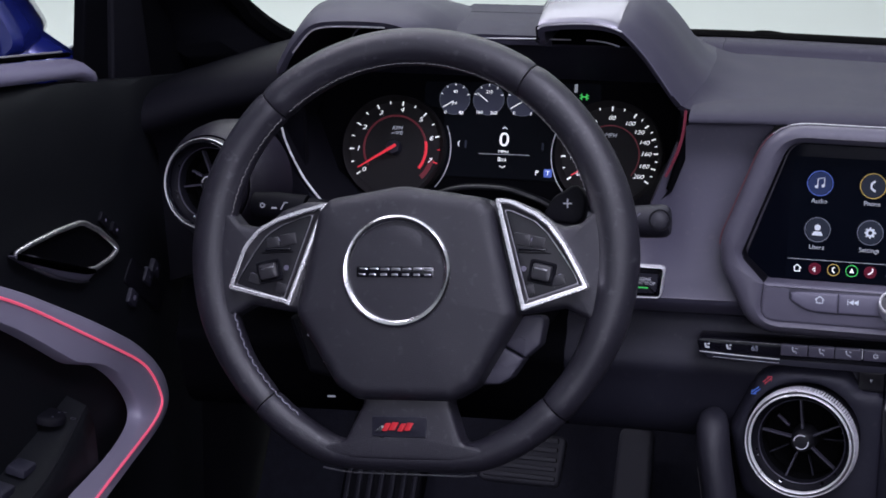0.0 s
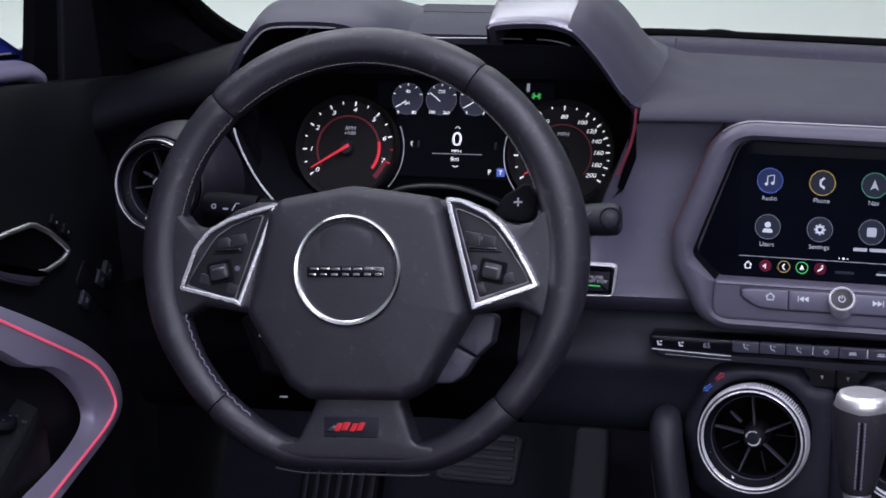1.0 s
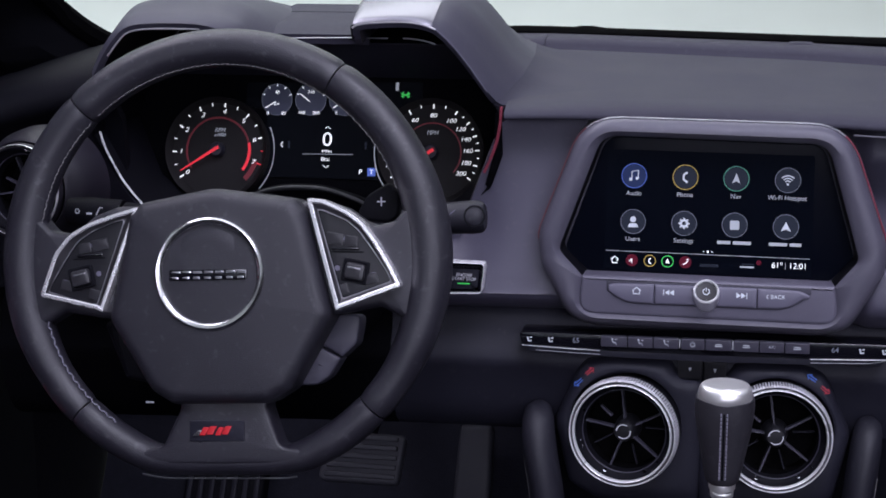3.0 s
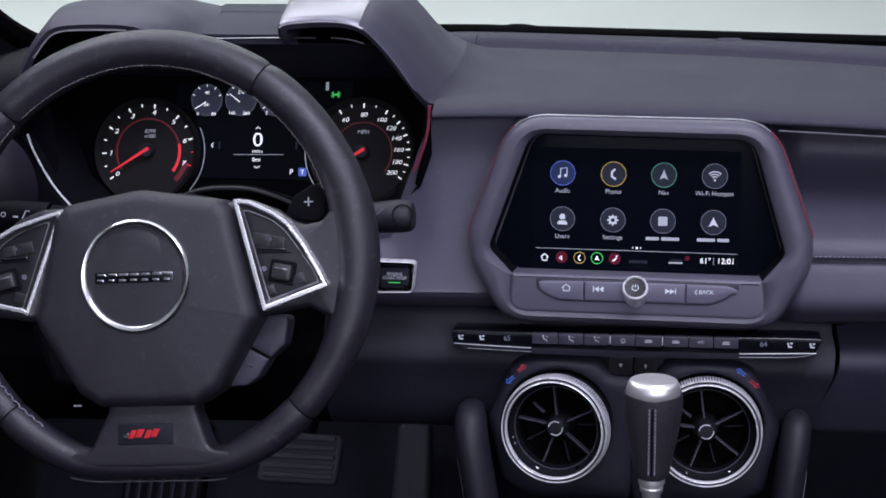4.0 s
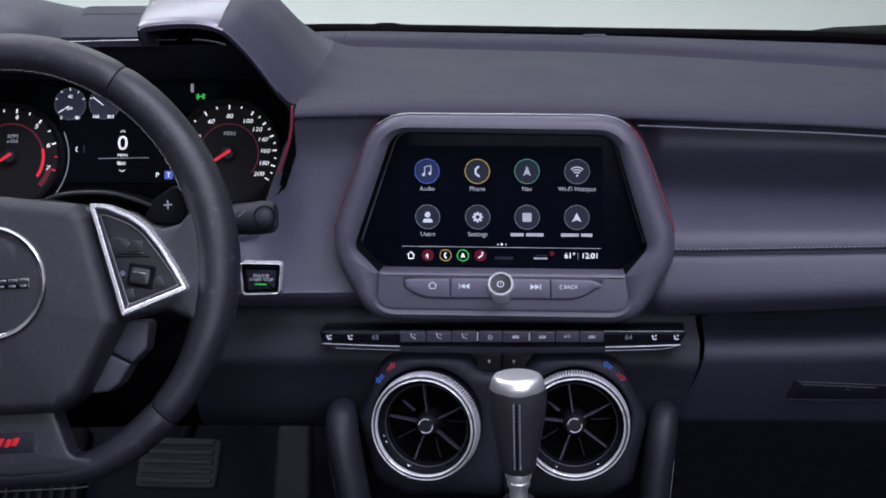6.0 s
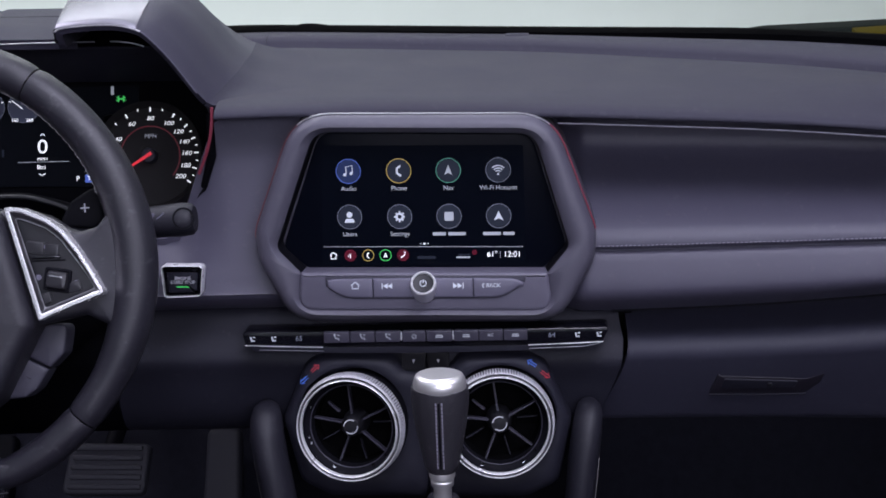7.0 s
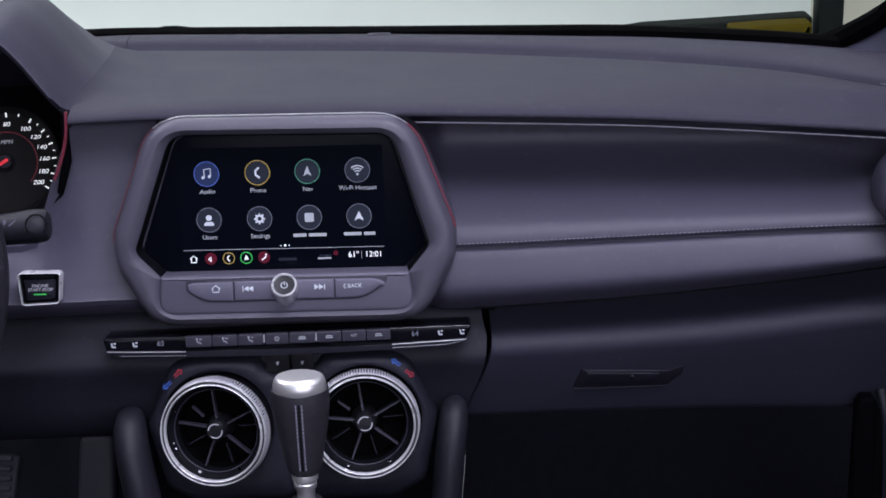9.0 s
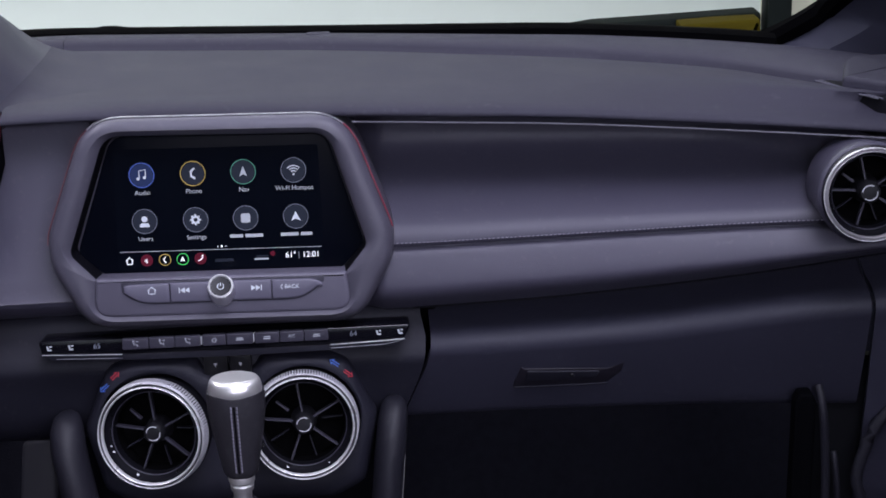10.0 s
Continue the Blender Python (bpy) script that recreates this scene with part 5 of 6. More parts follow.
arrow(0.1050, 0.0440, -38, REDP)


# ---------------------------------------------------------------- steering wheel
wheel = thing("steering_wheel", stand((-0.377, 0.553, 0.91), 20, 3.7), "black leather flat-bottomed steering wheel with silver spoke trims", "steering wheel")
R0 = 0.1690


def rim_line(a):
    """Centre line of the rim at an angle, flattened at the bottom."""
    x, y = R0 * math.cos(a), R0 * math.sin(a)
    floor_, soft_ = -0.1615, 0.006
    if y < floor_ + soft_:
        y = floor_ + soft_ * math.exp(-(floor_ + soft_ - y) / soft_)
    return x, y


def rim_width(a):
    d = math.degrees(a) % 360
    return lerp([(0, 0.0176), (14, 0.0172), (30, 0.0158), (90, 0.0153), (150, 0.0158), (166, 0.0170), (180, 0.0174), (197, 0.0168), (212, 0.0142), (240, 0.0134), (252, 0.0118), (270, 0.0110), (288, 0.0118), (300, 0.0134), (328, 0.0142), (343, 0.0166), (360, 0.0176)], d)


def rim_piece(a0, a1, mat, name, n):
    rows, m = [], 24
    for i in range(n + 1):
        a = radians(a0 + (a1 - a0) * i / n)
        x, y = rim_line(a)
        xa, ya = rim_line(a - 0.01)
        xb, yb_ = rim_line(a + 0.01)
        t = Vector((xb - xa, yb_ - ya)).normalized()
        nx, ny = t[1], -t[0]
        w = rim_width(a)
        end = min(i, n - i)
        k = 0.93 if end == 0 else (0.985 if end == 1 else 1.0)
        rows.append([(x + nx * w * k * math.cos(2 * math.pi * j / m), y + ny * w * k * math.cos(2 * math.pi * j / m), min(0.0165, w * 1.05) * k * math.sin(2 * math.pi * j / m)) for j in range(m)])
    return part(name, grid(rows, True, True), mat, wheel)


rim_piece(55.5, 132.5, LEATHER, "rim_upper", 64)
rim_piece(-44.5, 55.1, LEATHER, "rim_grip", 64)
rim_piece(132.9, 225, LEATHER, "rim_grip", 64)
rim_piece(225.4, 315.1, LEATHER, "rim_lower", 64)


def stitches(a0, a1, step, lean, size=1.0):
    bm = bmesh.new()
    a = a0
    flip = 1
    while a < a1:
        x, y = rim_line(radians(a))
        w = rim_width(radians(a))
        r = math.hypot(x, y)
        f = (r - w * 0.93) / r
        one = brick(-0.0014 * size, 0.0014 * size, -0.00032 * size, 0.00032 * size, -0.0004, 0.0005, 0.0001)
        bm = join(bm, moved(one, pose(x * f, y * f, 0.0078, 0, 0, a + 90 + flip * lean)))
        a += step
        flip = -flip
    return bm


part("stitching", stitches(57, 131, 1.55, 12), SEWN, wheel, "grey cross-stitched seam")
part("stitching", stitches(134, 168, 1.4, 20), SEWN, wheel, "grey cross-stitched seam")
part("stitching", stitches(197, 236, 1.5, 28, 1.3), THREAD, wheel, "grey cross-stitched seam")
part("stitching", stitches(20, 54, 1.4, 20), SEWN, wheel, "grey cross-stitched seam")

hub_o = rounded([(-0.060, 0.046), (0.0, 0.056), (0.066, 0.046), (0.0745, 0.036), (0.0935, -0.046), (0.060, -0.103), (0.042, -0.114), (-0.036, -0.114), (-0.054, -0.103), (-0.0885, -0.046), (-0.070, 0.036)], [0.012, 0.05, 0.012, 0.01, 0.012, 0.016, 0.014, 0.014, 0.016, 0.012, 0.01], 6)
part("hub_pad", slab(hub_o, -0.01, 0.028, 0.012, 0.004, 6), LEATHER_HUB, wheel, "smooth grey-black airbag pad")
part("hub_ring", moved(lathe([(0.0446, 0.024), (0.0446, 0.0318), (0.0440, 0.0332), (0.0424, 0.0342), (0.0404, 0.0338), (0.0388, 0.0322), (0.0380, 0.0298), (0.0378, 0.026)], 96), pose(-0.0012, -0.0118, 0)), RINGMETAL, wheel, "satin chrome ring")
part("emblem_disc", moved(lathe([(0, 0.0312), (0.026, 0.0311), (0.0352, 0.0302), (0.0374, 0.0288), (0.0379, 0.026)], 64), pose(-0.0015, -0.0118, 0)), LEATHER_HUB, wheel)
em = part("emblem", moved(brick(-0.0315, 0.0315, -0.0042, 0.0042, 0.031, 0.0332, 0.0006), pose(-0.0018, -0.0125, 0)), GLOSS, wheel, "narrow dark metal name plate")
for k in range(7):
    x = -0.0318 + k * 0.00895
    part("emblem_bar", moved(join(brick(x + 0.0005, x + 0.0078, 0.0012, 0.0030, 0.0330, 0.0337, 0.0003), brick(x + 0.0005, x + 0.0058, -0.0032, -0.0014, 0.0330, 0.0337, 0.0003)), pose(0.0, -0.0125, 0)), BRIGHT if k < 2 else ALU, em)


def mirror(pts):
    return [(-x, y) for x, y in pts][::-1]


spoke_poly = [(0.060, 0.044), (0.085, 0.0440), (0.104, 0.0375), (0.118, 0.0270), (0.128, 0.0235), (0.142, 0.0260), (0.158, 0.044), (0.164, 0.0), (0.160, -0.062), (0.146, -0.0485), (0.130, -0.0400), (0.100, -0.0450), (0.075, -0.048)]
# trim outlines: the proud outer edge and the opening for the keys
TRIM_R = ([(0.0754, 0.0457), (0.0890, 0.0443), (0.1091, 0.0345), (0.1202, 0.0257), (0.1314, 0.0105), (0.1424, -0.0090), (0.1498, -0.0245), (0.1006, -0.0411), (0.0972, -0.0428)],
          [(0.0832, 0.0365), (0.0890, 0.0350), (0.1063, 0.0275), (0.1165, 0.0185), (0.1280, 0.0020), (0.1370, -0.0120), (0.1412, -0.0205), (0.1060, -0.0322), (0.1018, -0.0330)])
TRIM_L = ([(-0.0609, 0.0435), (-0.0829, 0.0378), (-0.1046, 0.0311), (-0.1216, 0.0220), (-0.1337, 0.0082), (-0.1433, -0.0170), (-0.1466, -0.0268), (-0.0991, -0.0380), (-0.0935, -0.0410)],
          [(-0.0752, 0.0335), (-0.0853, 0.0310), (-0.1020, 0.0245), (-0.1150, 0.0165), (-0.1262, 0.0010), (-0.1372, -0.0160), (-0.1408, -0.0228), (-0.1050, -0.0338), (-0.0995, -0.0335)])


def trim_frame(o, i):
    """A frame with a proud bright outer edge, from which it slopes down to the keys."""
    rows = [[(x, y, 0.004) for x, y in o], [(x, y, 0.0205) for x, y in o], [(x, y, 0.0222) for x, y in inset(o, 0.0006)], [(x, y, 0.0224) for x, y in inset(o, 0.0028)]]
    a = inset(o, 0.0038)
    low = [[(x, y, 0.0218) for x, y in a], [(p[0] * 0.5 + q[0] * 0.5, p[1] * 0.5 + q[1] * 0.5, 0.0196) for p, q in zip(a, i)], [(x, y, 0.0176) for x, y in i], [(x, y, 0.008) for x, y in i]]
    return grid(rows + low[:1], True), grid(low, True)


for side in (1, -1):
    po = rounded(spoke_poly if side > 0 else mirror(spoke_poly), 0.008, 4)
    part("spoke", slab(po, -0.012, 0.011, 0.006, 0.002, 4), LEATHER_HUB, wheel)
    so, si = TRIM_R if side > 0 else TRIM_L
    rs = [0.002, 0.02, 0.03, 0.03, 0.03, 0.03, 0.003, 0.004, 0.002]
    o, i = rounded(so, rs, 5), rounded(si, [0.002, 0.012, 0.02, 0.02, 0.02, 0.02, 0.002, 0.003, 0.002], 5)
    edge_, slope_ = trim_frame(o, i)
    trim = part("spoke_trim", edge_, TRIMMETAL, wheel, "satin silver triangular trim", sharp=30)
    # darker copy of the trim metal: its dark reflection is painted in
    part("trim_slope", slope_, SLOPE, trim, "metal slope with its dark reflection in the colour")
    part("trim_bead", tube([(x, y, 0.0178) for x, y in inset(i, -0.0003)], 0.0005, 6, True), ALU, trim, "thin bright inner edge")
    pod = part("button_pod", slab(inset(i, -0.0004), 0.004, 0.0165, 0.0008), POD, wheel, "dark button pod")
    s = side
    c = s * 0.1135
    part("toggle", moved(brick(-0.0080, 0.0080, -0.0066, 0.0066, 0, 0.0060, 0.0028), pose(c - s * 0.001, -0.0125, 0.0160, 0, 0, -s * 12)), SPOKEKEY, pod)
    part("toggle_frame", moved(band(rounded([(-0.0105, -0.009), (0.0105, -0.009), (0.0105, 0.009), (-0.0105, 0.009)], 0.002, 3), rounded([(-0.008, -0.0066), (0.008, -0.0066), (0.008, 0.0066), (-0.008, 0.0066)], 0.002, 3), 0, 0.002, 0.0006), pose(c - s * 0.001, -0.0125, 0.0160, 0, 0, -s * 12)), DEEP, pod)
    for kx, ky, kw, kh in ((0.0965, 0.0135, 0.0068, 0.0045), (0.1095, 0.0112, 0.0052, 0.0040)):
        part("upper_key", moved(brick(-kw, kw, -kh, kh, 0, 0.0016, 0.0007), pose(s * kx, ky, 0.0160, 0, 0, -s * 10)), SPOKEKEY, pod)
    for kx, ky in ((0.1015, -0.0262), (0.1250, -0.0185)):
        part("corner_key", moved(brick(-0.0052, 0.0052, -0.0040, 0.0040, 0, 0.0018, 0.0008), pose(s * kx, ky, 0.0160, 0, 0, s * 14)), SPOKEKEY, pod)
    # aluminium bar painted as the highlight on the toggle's top
    part("toggle_shine", moved(brick(-0.0052, 0.0052, -0.0006, 0.0006, 0, 0.0008, 0.0003), pose(c - s * 0.001, -0.0098, 0.0216, 0, 0, -s * 12)), ALU, pod)
    part("rocker", moved(brick(-0.011, 0.011, -0.0012, 0.0012, 0, 0.003, 0.0008), pose(s * 0.105, 0.0055, 0.0160, 0, 0, -s * 2)), GLOSS, pod)
    part("key_split", moved(brick(-0.0135, 0.0135, -0.0005, 0.0005, 0, 0.0012, 0.0002), pose(s * 0.106, 0.0028, 0.0160, 0, 0, -s * 2)), DEEP, pod)
    part("key_print", join(plate(circle(0.0014, 10, s * 0.0965, 0.0140), 0.0168), plate(rounded([(s * 0.106 - 0.003, 0.0120), (s * 0.106 + 0.003, 0.0120), (s * 0.106 + 0.002, 0.0145), (s * 0.106 - 0.002, 0.0145)], 0.0006, 2), 0.0168)), BUTTON, pod)
    for k in (-1, 1):
        part("key_mark", plate(circle(0.0022, 12, c + k * 0.0145 - s * 0.001, -0.0125 - k * s * 0.003), 0.0168), BUTTON, pod)
    # rear switch pods under the spoke
    if s > 0:
        upper = [(0.0747, -0.0688), (0.0930, -0.0460), (0.1105, -0.0460), (0.1060, -0.0692), (0.0941, -0.0797)]
        lower = [(0.0500, -0.1020), (0.0738, -0.0700), (0.0930, -0.0808), (0.0827, -0.0956), (0.0735, -0.1015)]
        for pl in (upper, lower):
            part("lower_switch", slab(rounded(pl, [0.001, 0.006, 0.006, 0.006, 0.001] if pl is upper else [0.004, 0.001, 0.001, 0.008, 0.006], 4), -0.030, -0.008, 0.002, 0.001), PAD, wheel, "grey rear switch pad")
    else:
        # left pads made near black: their shadow is put into the colour
        part("lower_switch", slab(rounded(mirror([(0.048, -0.104), (0.098, -0.046), (0.108, -0.050), (0.090, -0.095)]), 0.004, 4), -0.034, -0.014, 0.005), DEEP, wheel)
ds = rounded([(-0.0335, -0.106), (0.0380, -0.106), (0.0376, -0.118), (0.0475, -0.1480), (0.0700, -0.1512), (0.0712, -0.1592), (0.0400, -0.1622), (-0.0400, -0.1626), (-0.0768, -0.1592), (-0.0752, -0.1512), (-0.0488, -0.1482), (-0.0335, -0.118)], [0.003, 0.003, 0.006, 0.009, 0.004, 0.004, 0.02, 0.02, 0.004, 0.004, 0.009, 0.006], 5)
part("lower_spoke", slab(ds, -0.012, 0.0125, 0.003, 0.001), LEATHER, wheel, "dark lower spoke with a badge")
bdg = part("badge_plate", moved(brick(-0.0225, 0.0225, -0.0082, 0.0082, 0.010, 0.0145, 0.001), pose(-0.003, -0.1355, 0)), BLACK, wheel, "black badge plate")
part("lower_trim", tube([(x, -0.1742 + 0.9 * max(0.0, abs(x) - 0.045) ** 1.5, 0.002) for x in np.linspace(-0.070, 0.058, 24)], 0.0007, 8), SLOPE, wheel, "thin metal line under the rim")
badge_at = pose(-0.003, -0.1355, 0.0140)
for k, (x, w) in enumerate(((-0.0105, 0.0050), (-0.0045, 0.0058), (0.0022, 0.0046), (0.0080, 0.0052))):
    lo, hi = (-0.0036, 0.0030) if k % 2 == 0 else (-0.0028, 0.0038)
    part("badge_shape", moved(slab(rounded([(x - w * 0.5 - 0.0014, lo), (x + w * 0.5 - 0.0014, lo), (x + w * 0.5 + 0.0022, hi), (x - w * 0.5 + 0.0022, hi)], 0.0009, 3), 0, 0.0017, 0.0005), badge_at), RED, bdg, "red enamel badge shape")
part("badge_edge", moved(slab(rounded([(-0.0205, -0.0040), (-0.0130, -0.0040), (-0.0095, -0.0005), (-0.0140, 0.0012)], 0.0006, 2), 0, 0.0015, 0.0004), badge_at), BRIGHT, bdg, "bright metal sliver")
part("paddle", slab(rounded([(0.100, 0.030), (0.130, 0.026), (0.1375, 0.032), (0.1392, 0.048), (0.131, 0.060), (0.112, 0.049)], 0.006, 4), -0.040, -0.030, 0.003), DEEP, wheel, "black shift paddle")
part("paddle_print", join(stroke([(0.1202, 0.0434), (0.1272, 0.0434)], 0.0011, -0.0298), stroke([(0.1237, 0.0399), (0.1237, 0.0469)], 0.0011, -0.0298)), PRINT, wheel)
part("trim_mark", plate(circle(0.0013, 10, -0.0895, -0.0645), -0.0138), PRINT, wheel)
part("trim_mark", plate([(-0.0765, -0.087), (-0.0735, -0.0857), (-0.0765, -0.0845)], -0.0138), PRINT, wheel)
part("trim_mark", brick(-0.0725, -0.0655, -0.1152, -0.1138, -0.0139, -0.0134, 0.0002), PRINT, wheel)

# column and stalks
col = thing("steering_column", stand((-0.377, 0.60, 0.893), 20), "black steering column shroud behind the wheel", "steering column")
part("shroud", moved(grid([[(rx * math.cos(2 * math.pi * i / 36), ry * math.sin(2 * math.pi * i / 36), z) for i in range(36)] for rx, ry, z in ((0.060, 0.055, 0.01), (0.072, 0.066, 0.0), (0.080, 0.072, -0.06), (0.095, 0.075, -0.20))], True, True), pose(0.0, -0.012, 0)), DEEP, col)
stl = thing("light_stalk", stand((-0.367, 0.645, 0.905), 20), "black light stalk with white symbols", "stalk")
part("arm", tube([(-0.06, -0.005, 0), (-0.10, 0.006, 0.002), (-0.128, 0.008, 0.003)], [0.010, 0.010, 0.011], 14), DEEP, stl)
part("tip", tube([(-0.130, 0.008, 0.003), (-0.160, 0.009, 0.004), (-0.178, 0.009, 0.004)], [0.0125, 0.0130, 0.012], 18), DEEP, stl)
part("symbols", join(arc_band(0.0015, 0.0022, 0, 360, 0.0178, 14, -0.166, 0.009), brick(-0.1575, -0.153, 0.0065, 0.008, 0.0170, 0.0180, 0.0002), stroke([(-0.149, 0.006), (-0.146, 0.0125), (-0.143, 0.0125)], 0.0008, 0.0172)), PRINT, stl)
strr = thing("wiper_stalk", stand((-0.377, 0.648, 0.915), 20), "black wiper stalk with a round end", "stalk")
part("arm", tube([(0.06, -0.005, 0), (0.12, 0.0, 0.0), (0.158, 0.004, 0.002)], [0.009, 0.009, 0.0105], 16), BLACK, strr)
part("tip", tube([(0.160, 0.004, 0.002), (0.186, 0.006, 0.004), (0.194, 0.0065, 0.0045), (0.197, 0.0067, 0.0046)], [0.0128, 0.0140, 0.0132, 0.0105], 24), KNEEPAD, strr)
part("end_ring", moved(arc_band(0.0075, 0.0090, 0, 360, 0, 28), pose(0.190, 0.0065, 0.0172)), DEEP, strr)
part("symbols", join(brick(0.163, 0.1655, 0.004, 0.011, 0.0140, 0.0150, 0.0002), stroke([(0.1675, 0.006), (0.1735, 0.011)], 0.0010, 0.0155)), BUTTON, strr)

arch = smooth_path([(-0.410, 0.657, 0.920), (-0.3755, 0.657, 0.9364), (-0.3578, 0.657, 0.9408), (-0.3379, 0.657, 0.9418), (-0.3206, 0.657, 0.9412), (-0.3059, 0.657, 0.9374), (-0.2913, 0.657, 0.9322), (-0.2816, 0.657, 0.9267), (-0.268, 0.657, 0.913), (-0.262, 0.657, 0.896)])
top = thing("column_cover", pose(-0.34, 0.67, 0.93), "black arched cover over the steering column", "column cover")
wpart("arch", thick(grid([[(x, 0.660, z - 0.014), (x, 0.657, z - 0.003), (x, 0.662, z), (x, 0.70, z - 0.015), (x, 0.78, z - 0.048)] for x, y, z in arch]), 0.003), INKY, top)
wpart("edge", tube([(x, 0.657, z - 0.0022) for x, y, z in arch], 0.0021, 8), POD, top, "grey rolled edge")

# ---------------------------------------------------------------- shifter and console
cons = thing("centre_console", pose(0, 0.5, 0.45), "black centre console with padded sides", "console")
wpart("body", moved(slab(rounded([(-0.135, 0.10), (0.135, 0.10), (0.135, 0.72), (-0.135, 0.72)], 0.03), 0.38, 0.615, 0.02), Matrix()), DEEP, cons)
for side_name, spine in (("left", ((-0.146, 0.722, 0.7215, 0.003), (-0.1462, 0.722, 0.7205, 0.0075), (-0.1462, 0.720, 0.7170, 0.0118), (-0.1458, 0.714, 0.709, 0.0145), (-0.1445, 0.706, 0.696, 0.0155), (-0.1410, 0.700, 0.676, 0.0155), (-0.1370, 0.696, 0.655, 0.0155), (-0.132, 0.691, 0.62, 0.0155), (-0.124, 0.684, 0.56, 0.0155))),
                         ("right", ((0.1450, 0.728, 0.7215, 0.003), (0.1450, 0.728, 0.7205, 0.0070), (0.1450, 0.726, 0.7170, 0.0108), (0.1442, 0.721, 0.709, 0.0130), (0.1425, 0.714, 0.696, 0.0138), (0.1400, 0.708, 0.676, 0.0138), (0.1380, 0.704, 0.655, 0.0138), (0.1345, 0.699, 0.62, 0.0138), (0.130, 0.690, 0.56, 0.0138)))):
    rows = [[(x + w * math.cos(2 * math.pi * k / 18), y + min(0.020, w * 1.4) * math.sin(2 * math.pi * k / 18), z) for k in range(18)] for x, y, z, w in spine]
    wpart("knee_pad", grid(rows, True, True), KNEEPAD, cons, "padded dark side of the console", sharp=85)
    way = -1 if side_name == "left" else 1
    wpart("pad_seam", tube(smooth_path([(x + way * w * 0.98, y - 0.004, z) for x, y, z, w in spine[5:]]), 0.0004, 8), SEWN, cons, "thin pale seam")
shift = thing("gear_shifter", pose(0.021, 0.585, 0.62), "leather gear shifter with aluminium cap and collar", "gear shifter")
def ovals(sections, n=40):
    return grid([[(a * math.cos(2 * math.pi * i / n), b * math.sin(2 * math.pi * i / n), z) for i in range(n)] for a, b, z in sections], True, True)


part("knob", ovals(((0.0118, 0.0108, 0.1055), (0.0140, 0.0126, 0.1085), (0.0148, 0.0131, 0.113), (0.0172, 0.0148, 0.126), (0.0208, 0.0168, 0.146), (0.0230, 0.0178, 0.162), (0.0236, 0.0182, 0.174), (0.0230, 0.0176, 0.1800))), GRIP, shift, "black stitched leather grip")
part("cap", ovals(((0.0214, 0.0176, 0.1785), (0.0216, 0.0179, 0.1800), (0.0215, 0.0177, 0.1830), (0.0206, 0.0166, 0.1872), (0.0192, 0.0150, 0.1896), (0.0178, 0.0136, 0.1904), (0.0165, 0.0122, 0.1905))), CAP, shift, "satin aluminium cap")
part("cap_top", ovals(((0.0164, 0.0121, 0.1903), (0.0160, 0.0117, 0.1908), (0.010, 0.008, 0.1910), (0.003, 0.003, 0.1910))), CAP, shift, "flat brushed top of the cap")
KNOB_Y = [(0.112, -0.0130), (0.126, -0.0148), (0.146, -0.0168), (0.162, -0.0178), (0.174, -0.0182)]
for dx in (-0.0024, 0.0024):
    bm = bmesh.new()
    for z in np.arange(0.113, 0.172, 0.0034):
        bm = join(bm, tube([(dx, lerp(KNOB_Y, z) - 0.0002, z), (dx, lerp(KNOB_Y, z + 0.0022) - 0.0002, z + 0.0022)], 0.0007, 6))
    part("stitching", bm, THREAD, shift, "pale seam stitches")
part("seam", tube([(0, lerp(KNOB_Y, z) + 0.0002, z) for z in np.linspace(0.112, 0.173, 8)], 0.0008, 6), DEEP, shift)
part("collar", lathe([(0.0072, 0.070), (0.0076, 0.090), (0.0094, 0.0925), (0.0096, 0.0965), (0.0086, 0.0978), (0.0088, 0.0990), (0.0108, 0.1002), (0.0110, 0.1060), (0.0100, 0.1075)], 36), CAP, shift, "polished collar")
part("boot", grid([[(a * math.cos(2 * math.pi * i / 40) * (1 + 0.05 * math.sin(5 * 2 * math.pi * i / 40)), b * math.sin(2 * math.pi * i / 40), z) for i in range(40)] for a, b, z in ((0.060, 0.075, -0.02), (0.052, 0.066, 0.010), (0.036, 0.044, 0.035), (0.022, 0.026, 0.060), (0.012, 0.013, 0.080))], True, True), LEATHER, shift, "folded leather boot")
part("boot_frame", band(rounded([(-0.07, -0.085), (0.07, -0.085), (0.05, 0.055), (-0.05, 0.055)], 0.02), rounded([(-0.062, -0.077), (0.062, -0.077), (0.043, 0.048), (-0.043, 0.048)], 0.02), -0.01, 0.012, 0.003), GLOSS, shift)

# ---------------------------------------------------------------- pedals
brake = thing("brake_pedal", stand((-0.392, 1.02, 0.500), 35), "black ribbed rubber brake pedal", "pedal")
part("pad", slab(rounded([(-0.050, -0.028), (0.045, -0.028), (0.050, 0.030), (-0.042, 0.030)], 0.008), -0.012, 0.004, 0.004), RUBBER, brake)
for k in range(5):
    y = -0.020 + k * 0.0110
    part("rib", brick(-0.042 + 0.004 * k * 0.3, 0.042, y - 0.003, y + 0.003, 0.003, 0.0085, 0.002), RUBBER, brake)
part("arm", tube([(0.0, 0.02, -0.01), (0.01, 0.10, -0.05), (0.015, 0.20, -0.06)], 0.010, 10), DEEP, brake)
acc = thing("accelerator_pedal", stand((-0.272, 1.075, 0.450), 25), "black flat accelerator pedal hinged at the floor", "pedal")
part("pad", slab(rounded([(-0.026, -0.085), (0.022, -0.085), (0.021, 0.068), (-0.019, 0.068)], 0.010), -0.012, 0.004, 0.006), RUBBER, acc)
